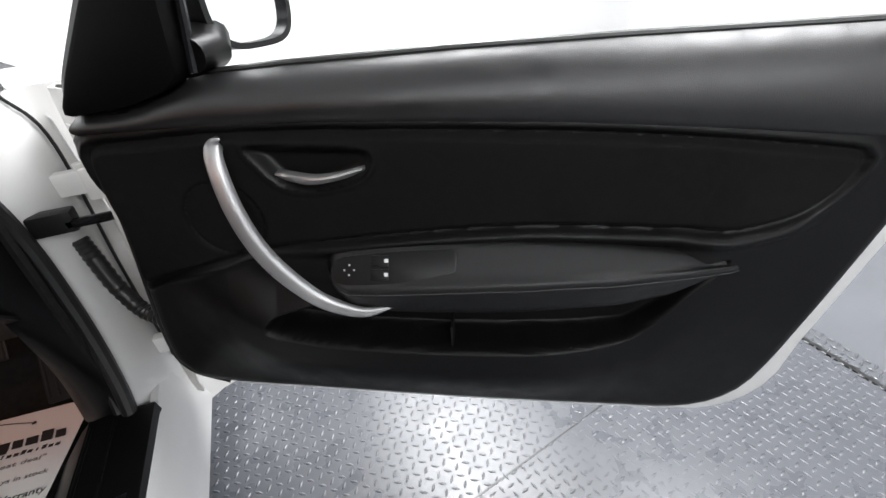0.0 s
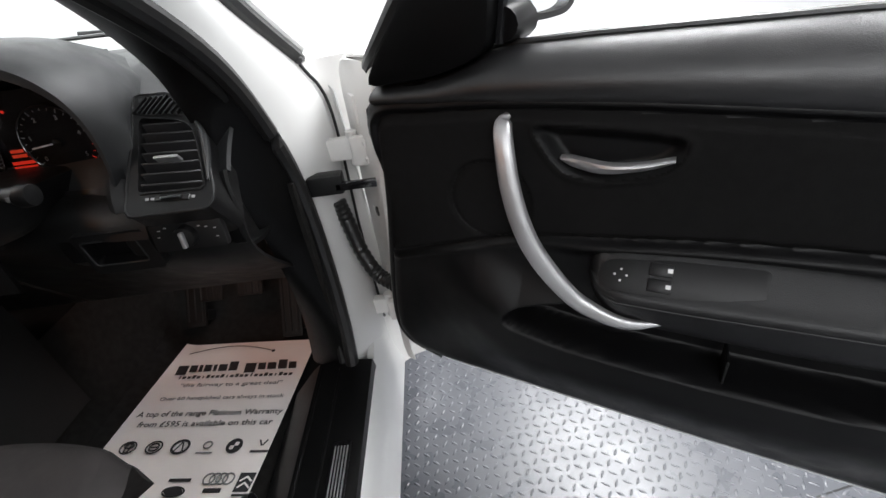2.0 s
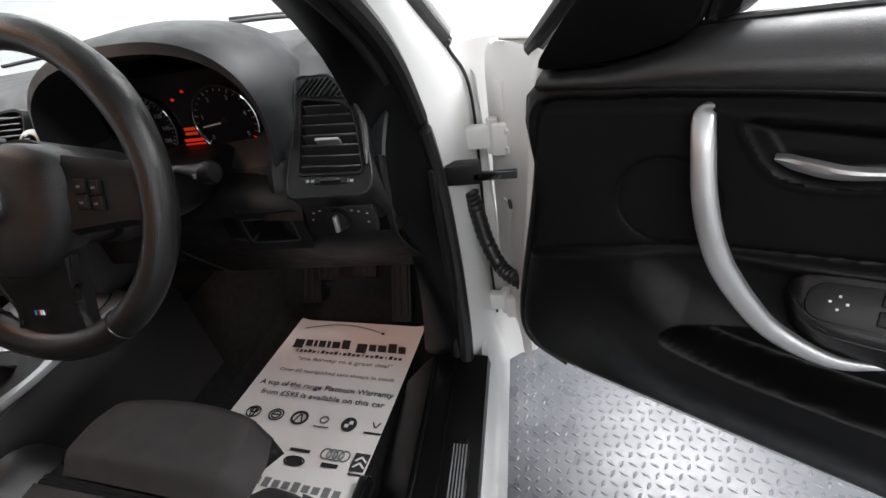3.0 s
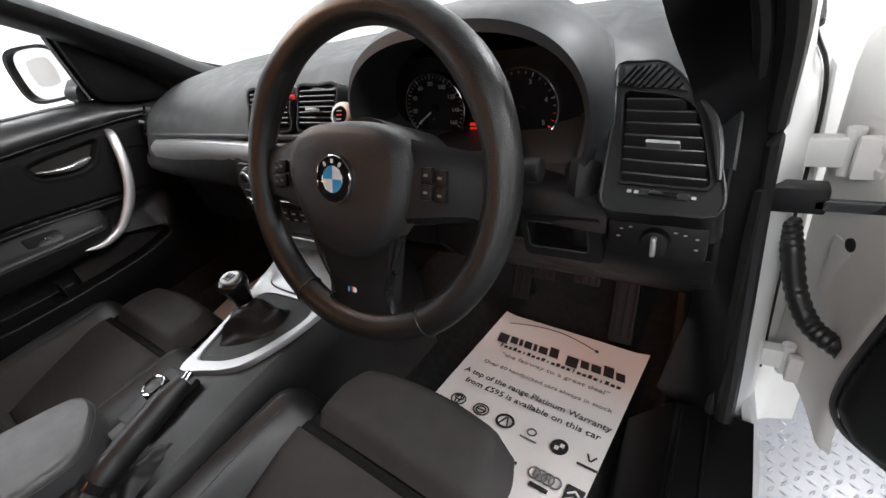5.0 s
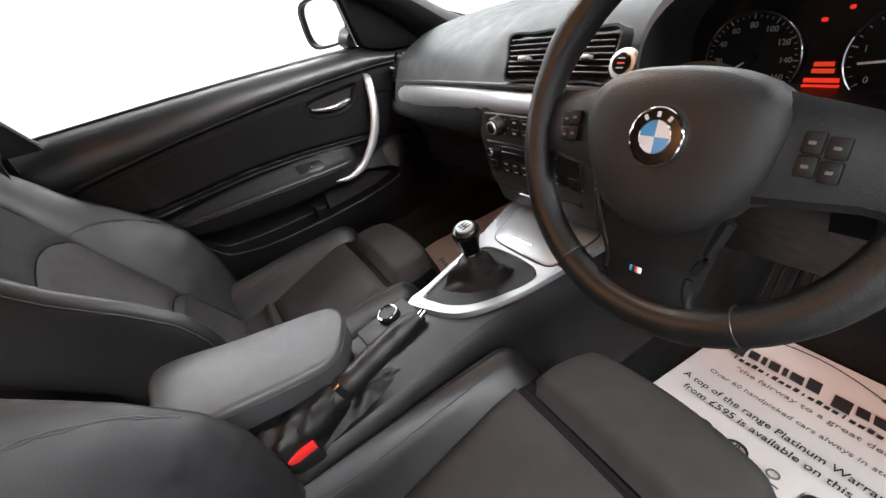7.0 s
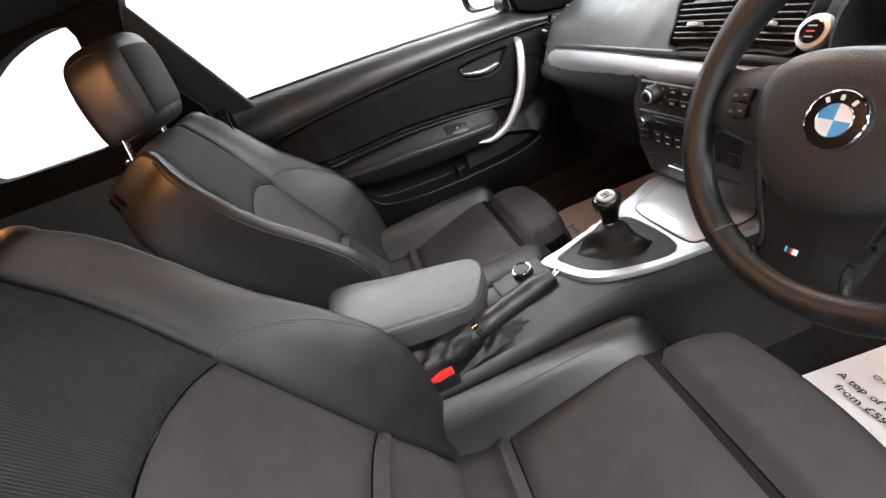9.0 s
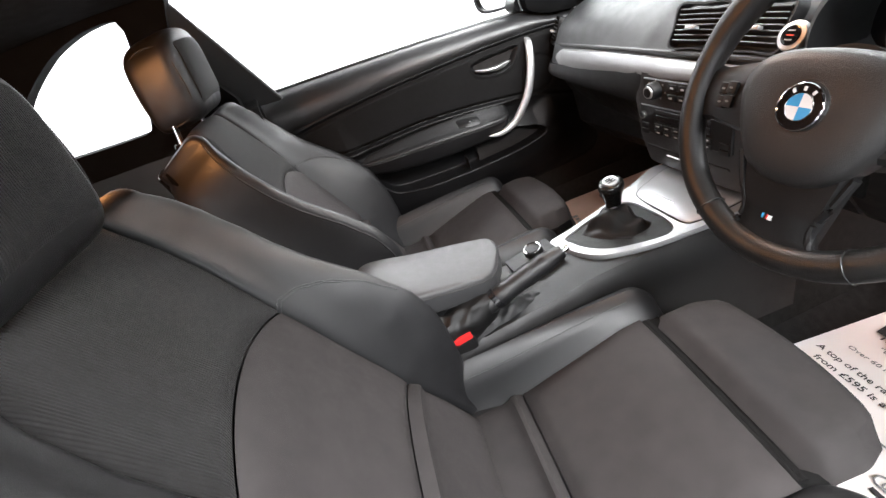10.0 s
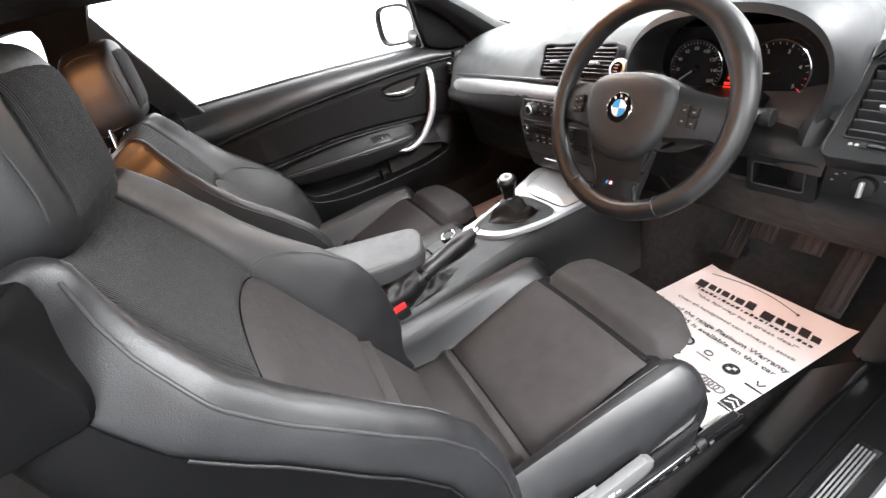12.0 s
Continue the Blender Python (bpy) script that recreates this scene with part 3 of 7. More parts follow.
def edge_gap(px, pz, ring):
    """Signed distance from points to a closed curve, positive inside."""
    ring = np.array(ring)
    nxt = np.roll(ring, -1, axis=0)
    best, inside = np.full(px.shape, 9.0), np.zeros(px.shape, bool)
    for (ax, az), (bx, bz) in zip(ring, nxt):
        dx, dz = bx - ax, bz - az
        f = np.clip(((px - ax) * dx + (pz - az) * dz) / (dx * dx + dz * dz + 1e-12), 0, 1)
        best = np.minimum(best, np.hypot(px - ax - f * dx, pz - az - f * dz))
        if abs(dz) > 1e-9:
            inside ^= ((az > pz) != (bz > pz)) & (px < ax + (pz - az) * dx / dz)
    return np.where(inside, best, -best)


def ease(a, b, v):
    t = np.clip((v - a) / (b - a), 0, 1)
    return t * t * (3 - 2 * t)


PANEL_EDGE = [(-0.033, 0.915), (-0.045, 0.75), (-0.078, 0.53), (-0.068, 0.462), (-0.015, 0.428), (0.20, 0.413), (0.45, 0.398), (0.70, 0.388), (0.80, 0.386), (0.862, 0.402), (0.905, 0.440), (0.930, 0.50), (0.952, 0.59), (0.985, 0.73), (1.03, 0.90), (1.0, 0.93), (0.7, 0.93), (0.3, 0.925)]
INSERT_EDGE = [(-0.028, 0.883), (0.05, 0.892), (0.13, 0.897), (0.24, 0.898), (0.383, 0.894), (0.518, 0.888), (0.65, 0.880), (0.775, 0.868), (0.869, 0.857), (0.912, 0.850), (0.924, 0.840), (0.920, 0.822), (0.903, 0.793), (0.869, 0.767), (0.807, 0.752), (0.739, 0.749), (0.595, 0.755), (0.521, 0.755), (0.405, 0.749), (0.315, 0.740), (0.194, 0.726), (0.118, 0.709), (0.026, 0.683), (-0.045, 0.660), (-0.062, 0.664), (-0.058, 0.70), (-0.050, 0.76), (-0.042, 0.83)]
CUP_EDGE = [(0.189, 0.878), (0.226, 0.880), (0.284, 0.878), (0.340, 0.872), (0.350, 0.862), (0.343, 0.845), (0.322, 0.830), (0.271, 0.820), (0.241, 0.821), (0.220, 0.830), (0.203, 0.851)]
HOLLOW_EDGE = [(0.150, 0.592), (0.152, 0.606), (0.180, 0.622), (0.300, 0.642), (0.50, 0.655), (0.72, 0.690), (0.800, 0.712), (0.806, 0.702), (0.773, 0.668), (0.738, 0.618), (0.712, 0.586), (0.683, 0.570), (0.605, 0.560), (0.437, 0.557), (0.261, 0.566), (0.174, 0.582)]


def panel_relief(d, m):
    """The moulded face of a door: soft insert, lever cup, speaker, bulged lower part and open pocket."""
    step = 0.0026
    s, z = np.meshgrid(np.arange(-0.085, 1.035, step), np.arange(0.384, 0.935, step), indexing="ij")
    rim = edge_gap(s, z, ring_points(PANEL_EDGE, 110))
    ins = edge_gap(s, z, ring_points(INSERT_EDGE, 160))
    cup = edge_gap(s, z, ring_points(CUP_EDGE, 60))
    hol = edge_gap(s, z, ring_points(HOLLOW_EDGE, 110))
    spk = 0.056 - np.hypot(s - 0.127, z - 0.776)
    y = np.full(s.shape, -0.004)
    # lower part stands out to a rounded lip, then falls back to the hem
    lip = np.interp(s, (-0.08, 0.10, 0.17, 0.437, 0.683, 0.74, 0.80, 0.9, 1.03), (0.63, 0.62, 0.590, 0.560, 0.574, 0.625, 0.705, 0.70, 0.70))
    hem = np.interp(s, (-0.08, 0.2, 0.45, 0.7, 0.8, 0.86, 0.93, 1.03), (0.47, 0.413, 0.398, 0.388, 0.386, 0.40, 0.47, 0.60))
    amp = 0.041 * ease(-0.02, 0.16, s) * (1 - 0.50 * ease(0.55, 0.74, s)) * (1 - 0.80 * ease(0.74, 0.93, s))
    up = np.clip((z - hem) / np.maximum(lip - hem, 0.02), 0, 2)
    y -= amp * np.where(up < 1, ease(0.0, 0.75, up) ** 0.8, 1 - ease(1.0, 1.55, up))
    # band under the insert
    y -= 0.010 * np.exp(-((-ins - 0.012) / 0.010) ** 2) * (ins < 0.004) * ease(0.78, 0.74, z) * ease(0.15, 0.30, s)
    y -= 0.004 * np.exp(-((-ins - 0.006) / 0.006) ** 2) * (ins < 0.002)
    y -= 0.007 * ease(0.0, 0.014, ins)
    y += 0.0055 * np.exp(-(ins / 0.0048) ** 2)
    y += 0.0030 * ease(0.0, 0.003, spk) + 0.004 * np.exp(-(spk / 0.003) ** 2)
    y = np.where(cup > 0, np.maximum(y, -0.013 + 0.019 * ease(-0.003, 0.016, cup)), y - 0.0025 * np.exp(-((cup + 0.004) / 0.004) ** 2))
    floor_y = 0.023 - 0.032 * ease(0.66, 0.80, s)
    y = y + (floor_y - y) * ease(-0.001, 0.009, hol)
    y = np.where(rim < 0.022, y + (0.011 - y) * (1 - np.sqrt(np.clip(rim - 0.001, 0, 0.021) / 0.021)) ** 1.5, y)
    n, k = s.shape
    co = [tuple(m @ Vector((a, b, c))) for a, b, c in zip(s.ravel(), y.ravel(), z.ravel())]
    keep = rim > 0.001
    cell = lambda g: g[:-1, :-1] & g[1:, :-1] & g[1:, 1:] & g[:-1, 1:]
    mid_in = (ins > 0.0005) & (cup < 0.001) & (spk < 0.001)
    whole = cell(keep)
    cloth = cell(mid_in) & whole
    shiny = cell(cup > -0.0035) & whole
    mesh_net = cell(spk > -0.001) & whole & ~shiny
    for name, cells, mat, lab in (("panel_face", whole & ~cloth & ~shiny & ~mesh_net, DOORSKIN, "black grained moulded door face"), ("insert", cloth, DOORCLOTH, "black cloth door insert"),
                                  ("lever_cup", shiny, SWITCHBLACK, "dished black lever cup"), ("speaker_cover", mesh_net, DOORCLOTH, "round black speaker cover")):
        ii, jj = np.nonzero(cells)
        quads = np.stack([ii * k + jj, (ii + 1) * k + jj, (ii + 1) * k + jj + 1, ii * k + jj + 1], 1)
        used, flat = np.unique(quads, return_inverse=True)
        me = bpy.data.meshes.new(name)
        me.from_pydata([co[u] for u in used], [], flat.reshape(-1, 4).tolist())
        me.materials.append(mat)
        me.polygons.foreach_set("use_smooth", [True] * len(me.polygons))
        ob = new(name, me)
        ob.parent, ob.matrix_parent_inverse = d, d.matrix_basis.inverted()
        ob["label"] = lab


def car_door(tag, m, place, label, mirror_at, mirror_turn, rise, full):
    """A door in its own frame: x runs to the rear, y to the outside, z up."""
    d = thing(tag, place, label, "car door", kind="structure")
    outline = ring_points(PANEL_EDGE, 90)
    part("panel", bm_frame(outline, [(0.45 + (x - 0.45) * 0.955, 0.66 + (z - 0.66) * 0.90) for x, z in outline], 0.008, 0.03, m), DOORSKIN, d, "black grained door panel")
    panel_relief(d, m)

    def belt(s):
        return float(np.interp(s, (-0.034, 0.06, 0.10, 0.138, 0.247, 0.454, 0.642, 1.06), (0.926, 0.935, 0.952, 0.961, 0.967, 0.974, 0.977, 0.979))) + rise * s
    # upper roll, below the window
    rows = []
    for s in np.linspace(-0.034, 1.06, 44):
        lo = float(np.interp(s, (-0.034, 0.10, 0.30, 0.584, 0.775, 0.90, 1.06), (0.902, 0.906, 0.906, 0.894, 0.880, 0.869, 0.862)))
        hi = belt(s)
        g, far = hi - lo, 0.012 + 0.022 * smoothstep(0.0, 0.14, s)
        prof = [(0.006, -0.006), (-0.004, -0.001), (-0.0095, 0.10 * g), (-0.012, 0.25 * g), (-0.0105, 0.42 * g), (-0.004, 0.60 * g), (0.006, 0.77 * g), (0.3 * far + 0.008, 0.90 * g), (far, g)]
        rows.append([m @ Vector((s, y, lo + h)) for s_, y, h in spline([(0, y, h) for y, h in prof], 22)])
    part("top_roll", bm_sheet(rows, 0.004), DOORTOP, d, "smooth black vinyl door top")
    part("window_seal", bm_tube([m @ Vector((s, 0.037, belt(s) + 0.001)) for s in np.linspace(0.12, 1.06, 24)], 0.0045, 8), RUBBER, d, "black window seal")
    # lever
    rings = []
    for g in np.linspace(0, 1, 22):
        c = Vector(spline([(0.219, -0.004, 0.841), (0.245, -0.013, 0.8385), (0.275, -0.020, 0.8375), (0.310, -0.020, 0.842), (0.340, -0.016, 0.8495)], 22)[int(round(g * 21))])
        tall = float(np.interp(g, (0, 0.12, 0.35, 0.6, 0.9, 1), (0.003, 0.0075, 0.0085, 0.0065, 0.0045, 0.003)))
        rings.append([m @ (c + Vector((0, y * 0.006, h * tall))) for y, h in ((1.2, 0.8), (0.3, 1.0), (-0.8, 0.75), (-1.0, 0.35), (-0.55, -0.2), (-0.1, -0.75), (0.5, -1.0), (1.2, -0.8))])
    part("lever", bm_loft(rings, True, True), SATIN, d, "bright satin door lever", sharp=50)
    # pull handle: a flat-backed strap, widest at the middle
    path = spline([(0.1540, 0.000, 0.884), (0.1535, -0.018, 0.881), (0.159, -0.032, 0.858), (0.168, -0.042, 0.815), (0.181, -0.047, 0.772), (0.199, -0.048, 0.732), (0.228, -0.048, 0.692), (0.261, -0.047, 0.661), (0.312, -0.048, 0.644), (0.356, -0.042, 0.649)], 48)
    rings = []
    for k, p in enumerate(path):
        a, b = Vector(path[max(k - 1, 0)]), Vector(path[min(k + 1, 47)])
        t = (b - a).normalized()
        out = Vector((0, -1, 0))
        wide = t.cross(out).normalized()
        out = wide.cross(t).normalized()
        half = float(np.interp(k / 47, (0, 0.10, 0.35, 0.60, 0.80, 0.93, 1), (0.0095, 0.0105, 0.0118, 0.0124, 0.0105, 0.0060, 0.0015)))
        deep = half * 0.62 + 0.0012
        rings.append([m @ (Vector(p) + wide * half * u + out * deep * v) for u, v in ((-1, -0.5), (-1.0, 0.1), (-0.88, 0.52), (-0.55, 0.80), (0.0, 0.95), (0.45, 1.0), (0.80, 0.92), (0.97, 0.55), (1.0, 0.0), (0.92, -0.6), (0.3, -0.9), (-0.5, -0.85))])
    part("pull_handle", bm_loft(rings, True, True), SATIN, d, "satin aluminium pull handle", sharp=60)
    # armrest with a stitched front edge
    def arm_line(s):
        top = float(np.interp(s, (0.262, 0.275, 0.30, 0.37, 0.45, 0.52, 0.60, 0.67, 0.74, 0.815, 0.832), (0.708, 0.724, 0.732, 0.737, 0.738, 0.738, 0.735, 0.729, 0.720, 0.708, 0.702)))
        front = float(np.interp(s, (0.262, 0.28, 0.37, 0.48, 0.59, 0.70, 0.76, 0.815, 0.832), (0.695, 0.686, 0.687, 0.692, 0.697, 0.699, 0.700, 0.699, 0.699)))
        deep = float(np.interp(s, (0.262, 0.275, 0.30, 0.55, 0.66, 0.75, 0.815, 0.832), (0.016, 0.040, 0.055, 0.056, 0.050, 0.036, 0.020, 0.010)))
        under = float(np.interp(s, (0.262, 0.28, 0.35, 0.48, 0.56, 0.68, 0.74, 0.78, 0.815, 0.832), (0.680, 0.650, 0.632, 0.630, 0.634, 0.644, 0.657, 0.676, 0.692, 0.697)))
        return top, front, deep, under
    secs = []
    for s in np.linspace(0.262, 0.832, 44):
        top, front, deep, under = arm_line(s)
        prof = spline([(0.006, top - 0.002, 0), (-0.010, top, 0), (-0.35 * deep - 0.007, top + 0.32 * (front - top), 0), (-0.8 * deep, top + 0.72 * (front - top), 0), (-deep, front + 0.004, 0), (-deep - 0.001, front - 0.006, 0),
                       (-0.94 * deep, front + 0.35 * (under - front), 0), (-0.78 * deep, front + 0.75 * (under - front), 0), (-0.55 * deep, under, 0), (0.006, under, 0)], 30)
        secs.append([m @ Vector((s, y, z)) for y, z, _ in prof])
    arm = part("armrest", bm_loft(secs, True, True), DOORARM, d, "black stitched leather door armrest", sharp=60)
    for dz, dy in ((-0.0005, 0.0003), (-0.0055, 0.0015)):
        seam = []
        for s in np.linspace(0.285, 0.822, 40):
            top, front, deep, under = arm_line(s)
            seam.append(m @ Vector((s, -deep - dy, front + dz)))
        part("stitching", bm_tube(seam, 0.0008, 5), STITCH, arm)
    # switch panel let into the slanting top of the armrest
    tilt = m @ basis((0.363, -0.0315, 0.7095), (1, 0, 0), (0, 0.62, 0.785), (0, -0.785, 0.62))
    tilt = tilt if full else tilt @ pose(0.045, 0, 0) @ Matrix.Diagonal((0.42, 0.75, 1, 1))
    sw = part("switch_panel", bm_plate(ring_points([(-0.0865, -0.004), (-0.0785, 0.0125), (-0.046, 0.0180), (0.002, 0.0225), (0.060, 0.0245), (0.0865, 0.0240), (0.0865, 0.0), (0.0860, -0.0205), (0.06, -0.0210), (0.0026, -0.0226), (-0.0617, -0.0240), (-0.0821, -0.0190)], 60), -0.0012, 0.006, 0.001, tilt @ pose(0, 0, 0, -90, 0, 0) @ Matrix.Diagonal((1, -1, 1, 1))), SWITCHBLACK, d, "black switch panel")
    part("panel_groove", bm_tube([tilt @ Vector(p) for p in ((0.020, 0.0165, 0.0012), (0.050, 0.0185, 0.0012), (0.078, 0.0190, 0.0012))], 0.0007, 5), GREY_PLASTIC, sw)
    if full:
        part("mirror_switch", bm_cyl(0.0105, 0.0095, 0.005, 20, tilt @ pose(-0.061, -0.003, 0.003), 0.001), SWITCHBLACK, sw)
        for k in range(4):
            w = math.pi / 2 * k
            part("mark", bm_box((0, 0, 0), (0.0024, 0.0024, 0.0006), m=tilt @ pose(-0.061 + 0.0068 * math.cos(w), -0.003 + 0.0068 * math.sin(w), 0.0058)), WHITE_MARK, sw)
        part("turn_mark", bm_cyl(0.0028, 0.0025, 0.003, 12, tilt @ pose(-0.0395, 0.006, 0.002)), SWITCHBLACK, sw)
    for k in ((-1, 1) if full else (0,)):
        part("window_switch", bm_box((-0.018, 0.0095 * k, 0.004), (0.026, 0.0155, 0.008), 0.002, 2, tilt), SWITCHBLACK, sw)
        part("mark", bm_box((-0.0085, 0.0095 * k, 0.0083), (0.0055, 0.0050, 0.0006), m=tilt), WHITE_MARK, sw)
    part("divider", bm_box((0.437, -0.010, 0.572), (0.0035, 0.040, 0.050), 0.001, 1, m), PLASTIC, d)
    # white shell behind the panel
    shell = [(x + (0.046 if x > 0.8 else 0.0) + (0.012 if x < 0 else 0.0), z - (0.035 if z < 0.5 else 0)) for x, z in outline]
    part("shell", bm_plate(shell, 0.026, 0.14, 0.012, m), PAINT, d, "white painted door shell")
    rows = []
    for z, c, top in ((0.385, 0.030, 0), (0.41, 0.034, 0), (0.46, 0.036, 0), (0.53, 0.036, 0), (0.66, 0.020, 0), (0.80, 0.008, 0), (0.88, 0.0, 0), (0.915, -0.006, 0.004), (0.935, -0.012, 0.016), (0.942, -0.02, 0.034)):
        rows.append([m @ Vector(p) for p in spline([(-0.034 - c, 0.010, z), (-0.052 - c, 0.014, z), (-0.064 - c, 0.030, z), (-0.078 - 0.9 * c, 0.046, z), (-0.130 - 0.4 * c, 0.092, z), (-0.188 + top, 0.138 - top, z), (-0.214 + 1.5 * top, 0.160 - top, z), (-0.208 + top, 0.176 - top, z), (-0.10, 0.170 - top, z), (0.02, 0.150, z)], 24)])
    part("front_flange", bm_sheet(rows, 0.003), PAINT_DULL, d, "cream-white painted front edge of the door")
    face = m @ basis((-0.165, 0.118, 0), (-0.78, 0.62, 0), (0.62, 0.78, 0), (0, 0, 1))
    part("flange_hole", bm_cyl(0.0095, 0.0095, 0.004, 18, face @ pose(-0.030, -0.003, 0.672, 90, 0, 0)), RUBBER, d)
    for x, z, w, h in ((-0.005, 0.86, 0.030, 0.05), (-0.02, 0.62, 0.05, 0.10), (-0.015, 0.50, 0.05, 0.06)):
        part("pressed_pad", bm_box((x, -0.0005, z), (w, 0.006, h), 0.0028, 2, face), PAINT_DULL, d)
    part("edge_seal", bm_tube([m @ Vector(p) for p in spline([(-0.036, 0.012, 0.91), (-0.05, 0.012, 0.75), (-0.082, 0.012, 0.53), (-0.068, 0.012, 0.45), (0.0, 0.014, 0.415)], 30)], 0.005, 8), RUBBER, d)
    # mirror triangle and mirror
    sail = ring_points([(-0.033, 0.928), (-0.014, 0.963), (0.020, 1.006), (0.056, 1.052), (0.100, 1.10), (0.140, 1.140), (0.154, 1.125), (0.148, 1.07), (0.141, 1.02), (0.135, 0.972), (0.120, 0.956), (0.096, 0.946), (0.060, 0.936), (0.01, 0.929)], 60)
    cover = part("mirror_triangle", bm_plate(sail, -0.010, 0.034, 0.006, m), BLACKSHELL, d, "matt black mirror triangle")
    part("triangle_seal", bm_tube([m @ Vector(p) for p in spline([(-0.072, 0.060, 0.938), (-0.046, 0.045, 0.962), (0.0, 0.034, 1.010), (0.045, 0.030, 1.062), (0.10, 0.03, 1.12), (0.15, 0.03, 1.17)], 20)], 0.013, 10), RUBBER, d, "black rubber edge of the mirror triangle")
    part("triangle_frame", bm_tube([m @ Vector(p) for p in ((0.139, 0.020, 0.966), (0.147, 0.022, 1.02), (0.155, 0.024, 1.08), (0.162, 0.026, 1.14))], 0.006, 8), GLOSSBLACK, cover)
    head = m @ pose(*mirror_at) @ pose(0, 0, 0, 0, 0, mirror_turn)
    part("mirror_arm", bm_tube([m @ Vector((0.142, 0.02, 0.985)), m @ Vector((0.150, 0.045, 0.985)), head @ Vector((-0.05, 0.035, -0.040))], [0.024, 0.028, 0.032], 14, 0.8), SWITCHBLACK, cover, "black mirror foot")
    part("mirror_housing", bm_pillow((0, 0.052, 0.004), (0.184, 0.115, 0.146), 0.55, 0.6, 14, 28, head), PAINT, d, "white door mirror housing")

    def oval(w, h, e=0.62, n=44):
        return [(w * math.copysign(abs(math.cos(a)) ** e, math.cos(a)), h * math.copysign(abs(math.sin(a)) ** e, math.sin(a)) * (1 + 0.10 * math.cos(a))) for a in np.linspace(0, 2 * math.pi, n, endpoint=False)]
    part("mirror_bezel", bm_frame(oval(0.094, 0.070), oval(0.084, 0.062), -0.014, 0.04, head), SWITCHBLACK, d, "black mirror rim")
    part("mirror_glass", bm_plate(oval(0.086, 0.064), -0.004, 0.004, 0.0, head), MIRROR, d, "mirror glass", smooth=False)
    return d


car_door("door_1", DRIVER_DOOR, (1.3, 0.1, 0.4), "open driver door with white shell and black panel", (0.150, 0.165, 1.042), 78, 0.0, True)
car_door("door_2", PASSENGER_DOOR, (-0.72, 0.0, 0.4), "closed passenger door with black panel and silver pull", (0.150, 0.165, 1.042), 66, 0.0, False)


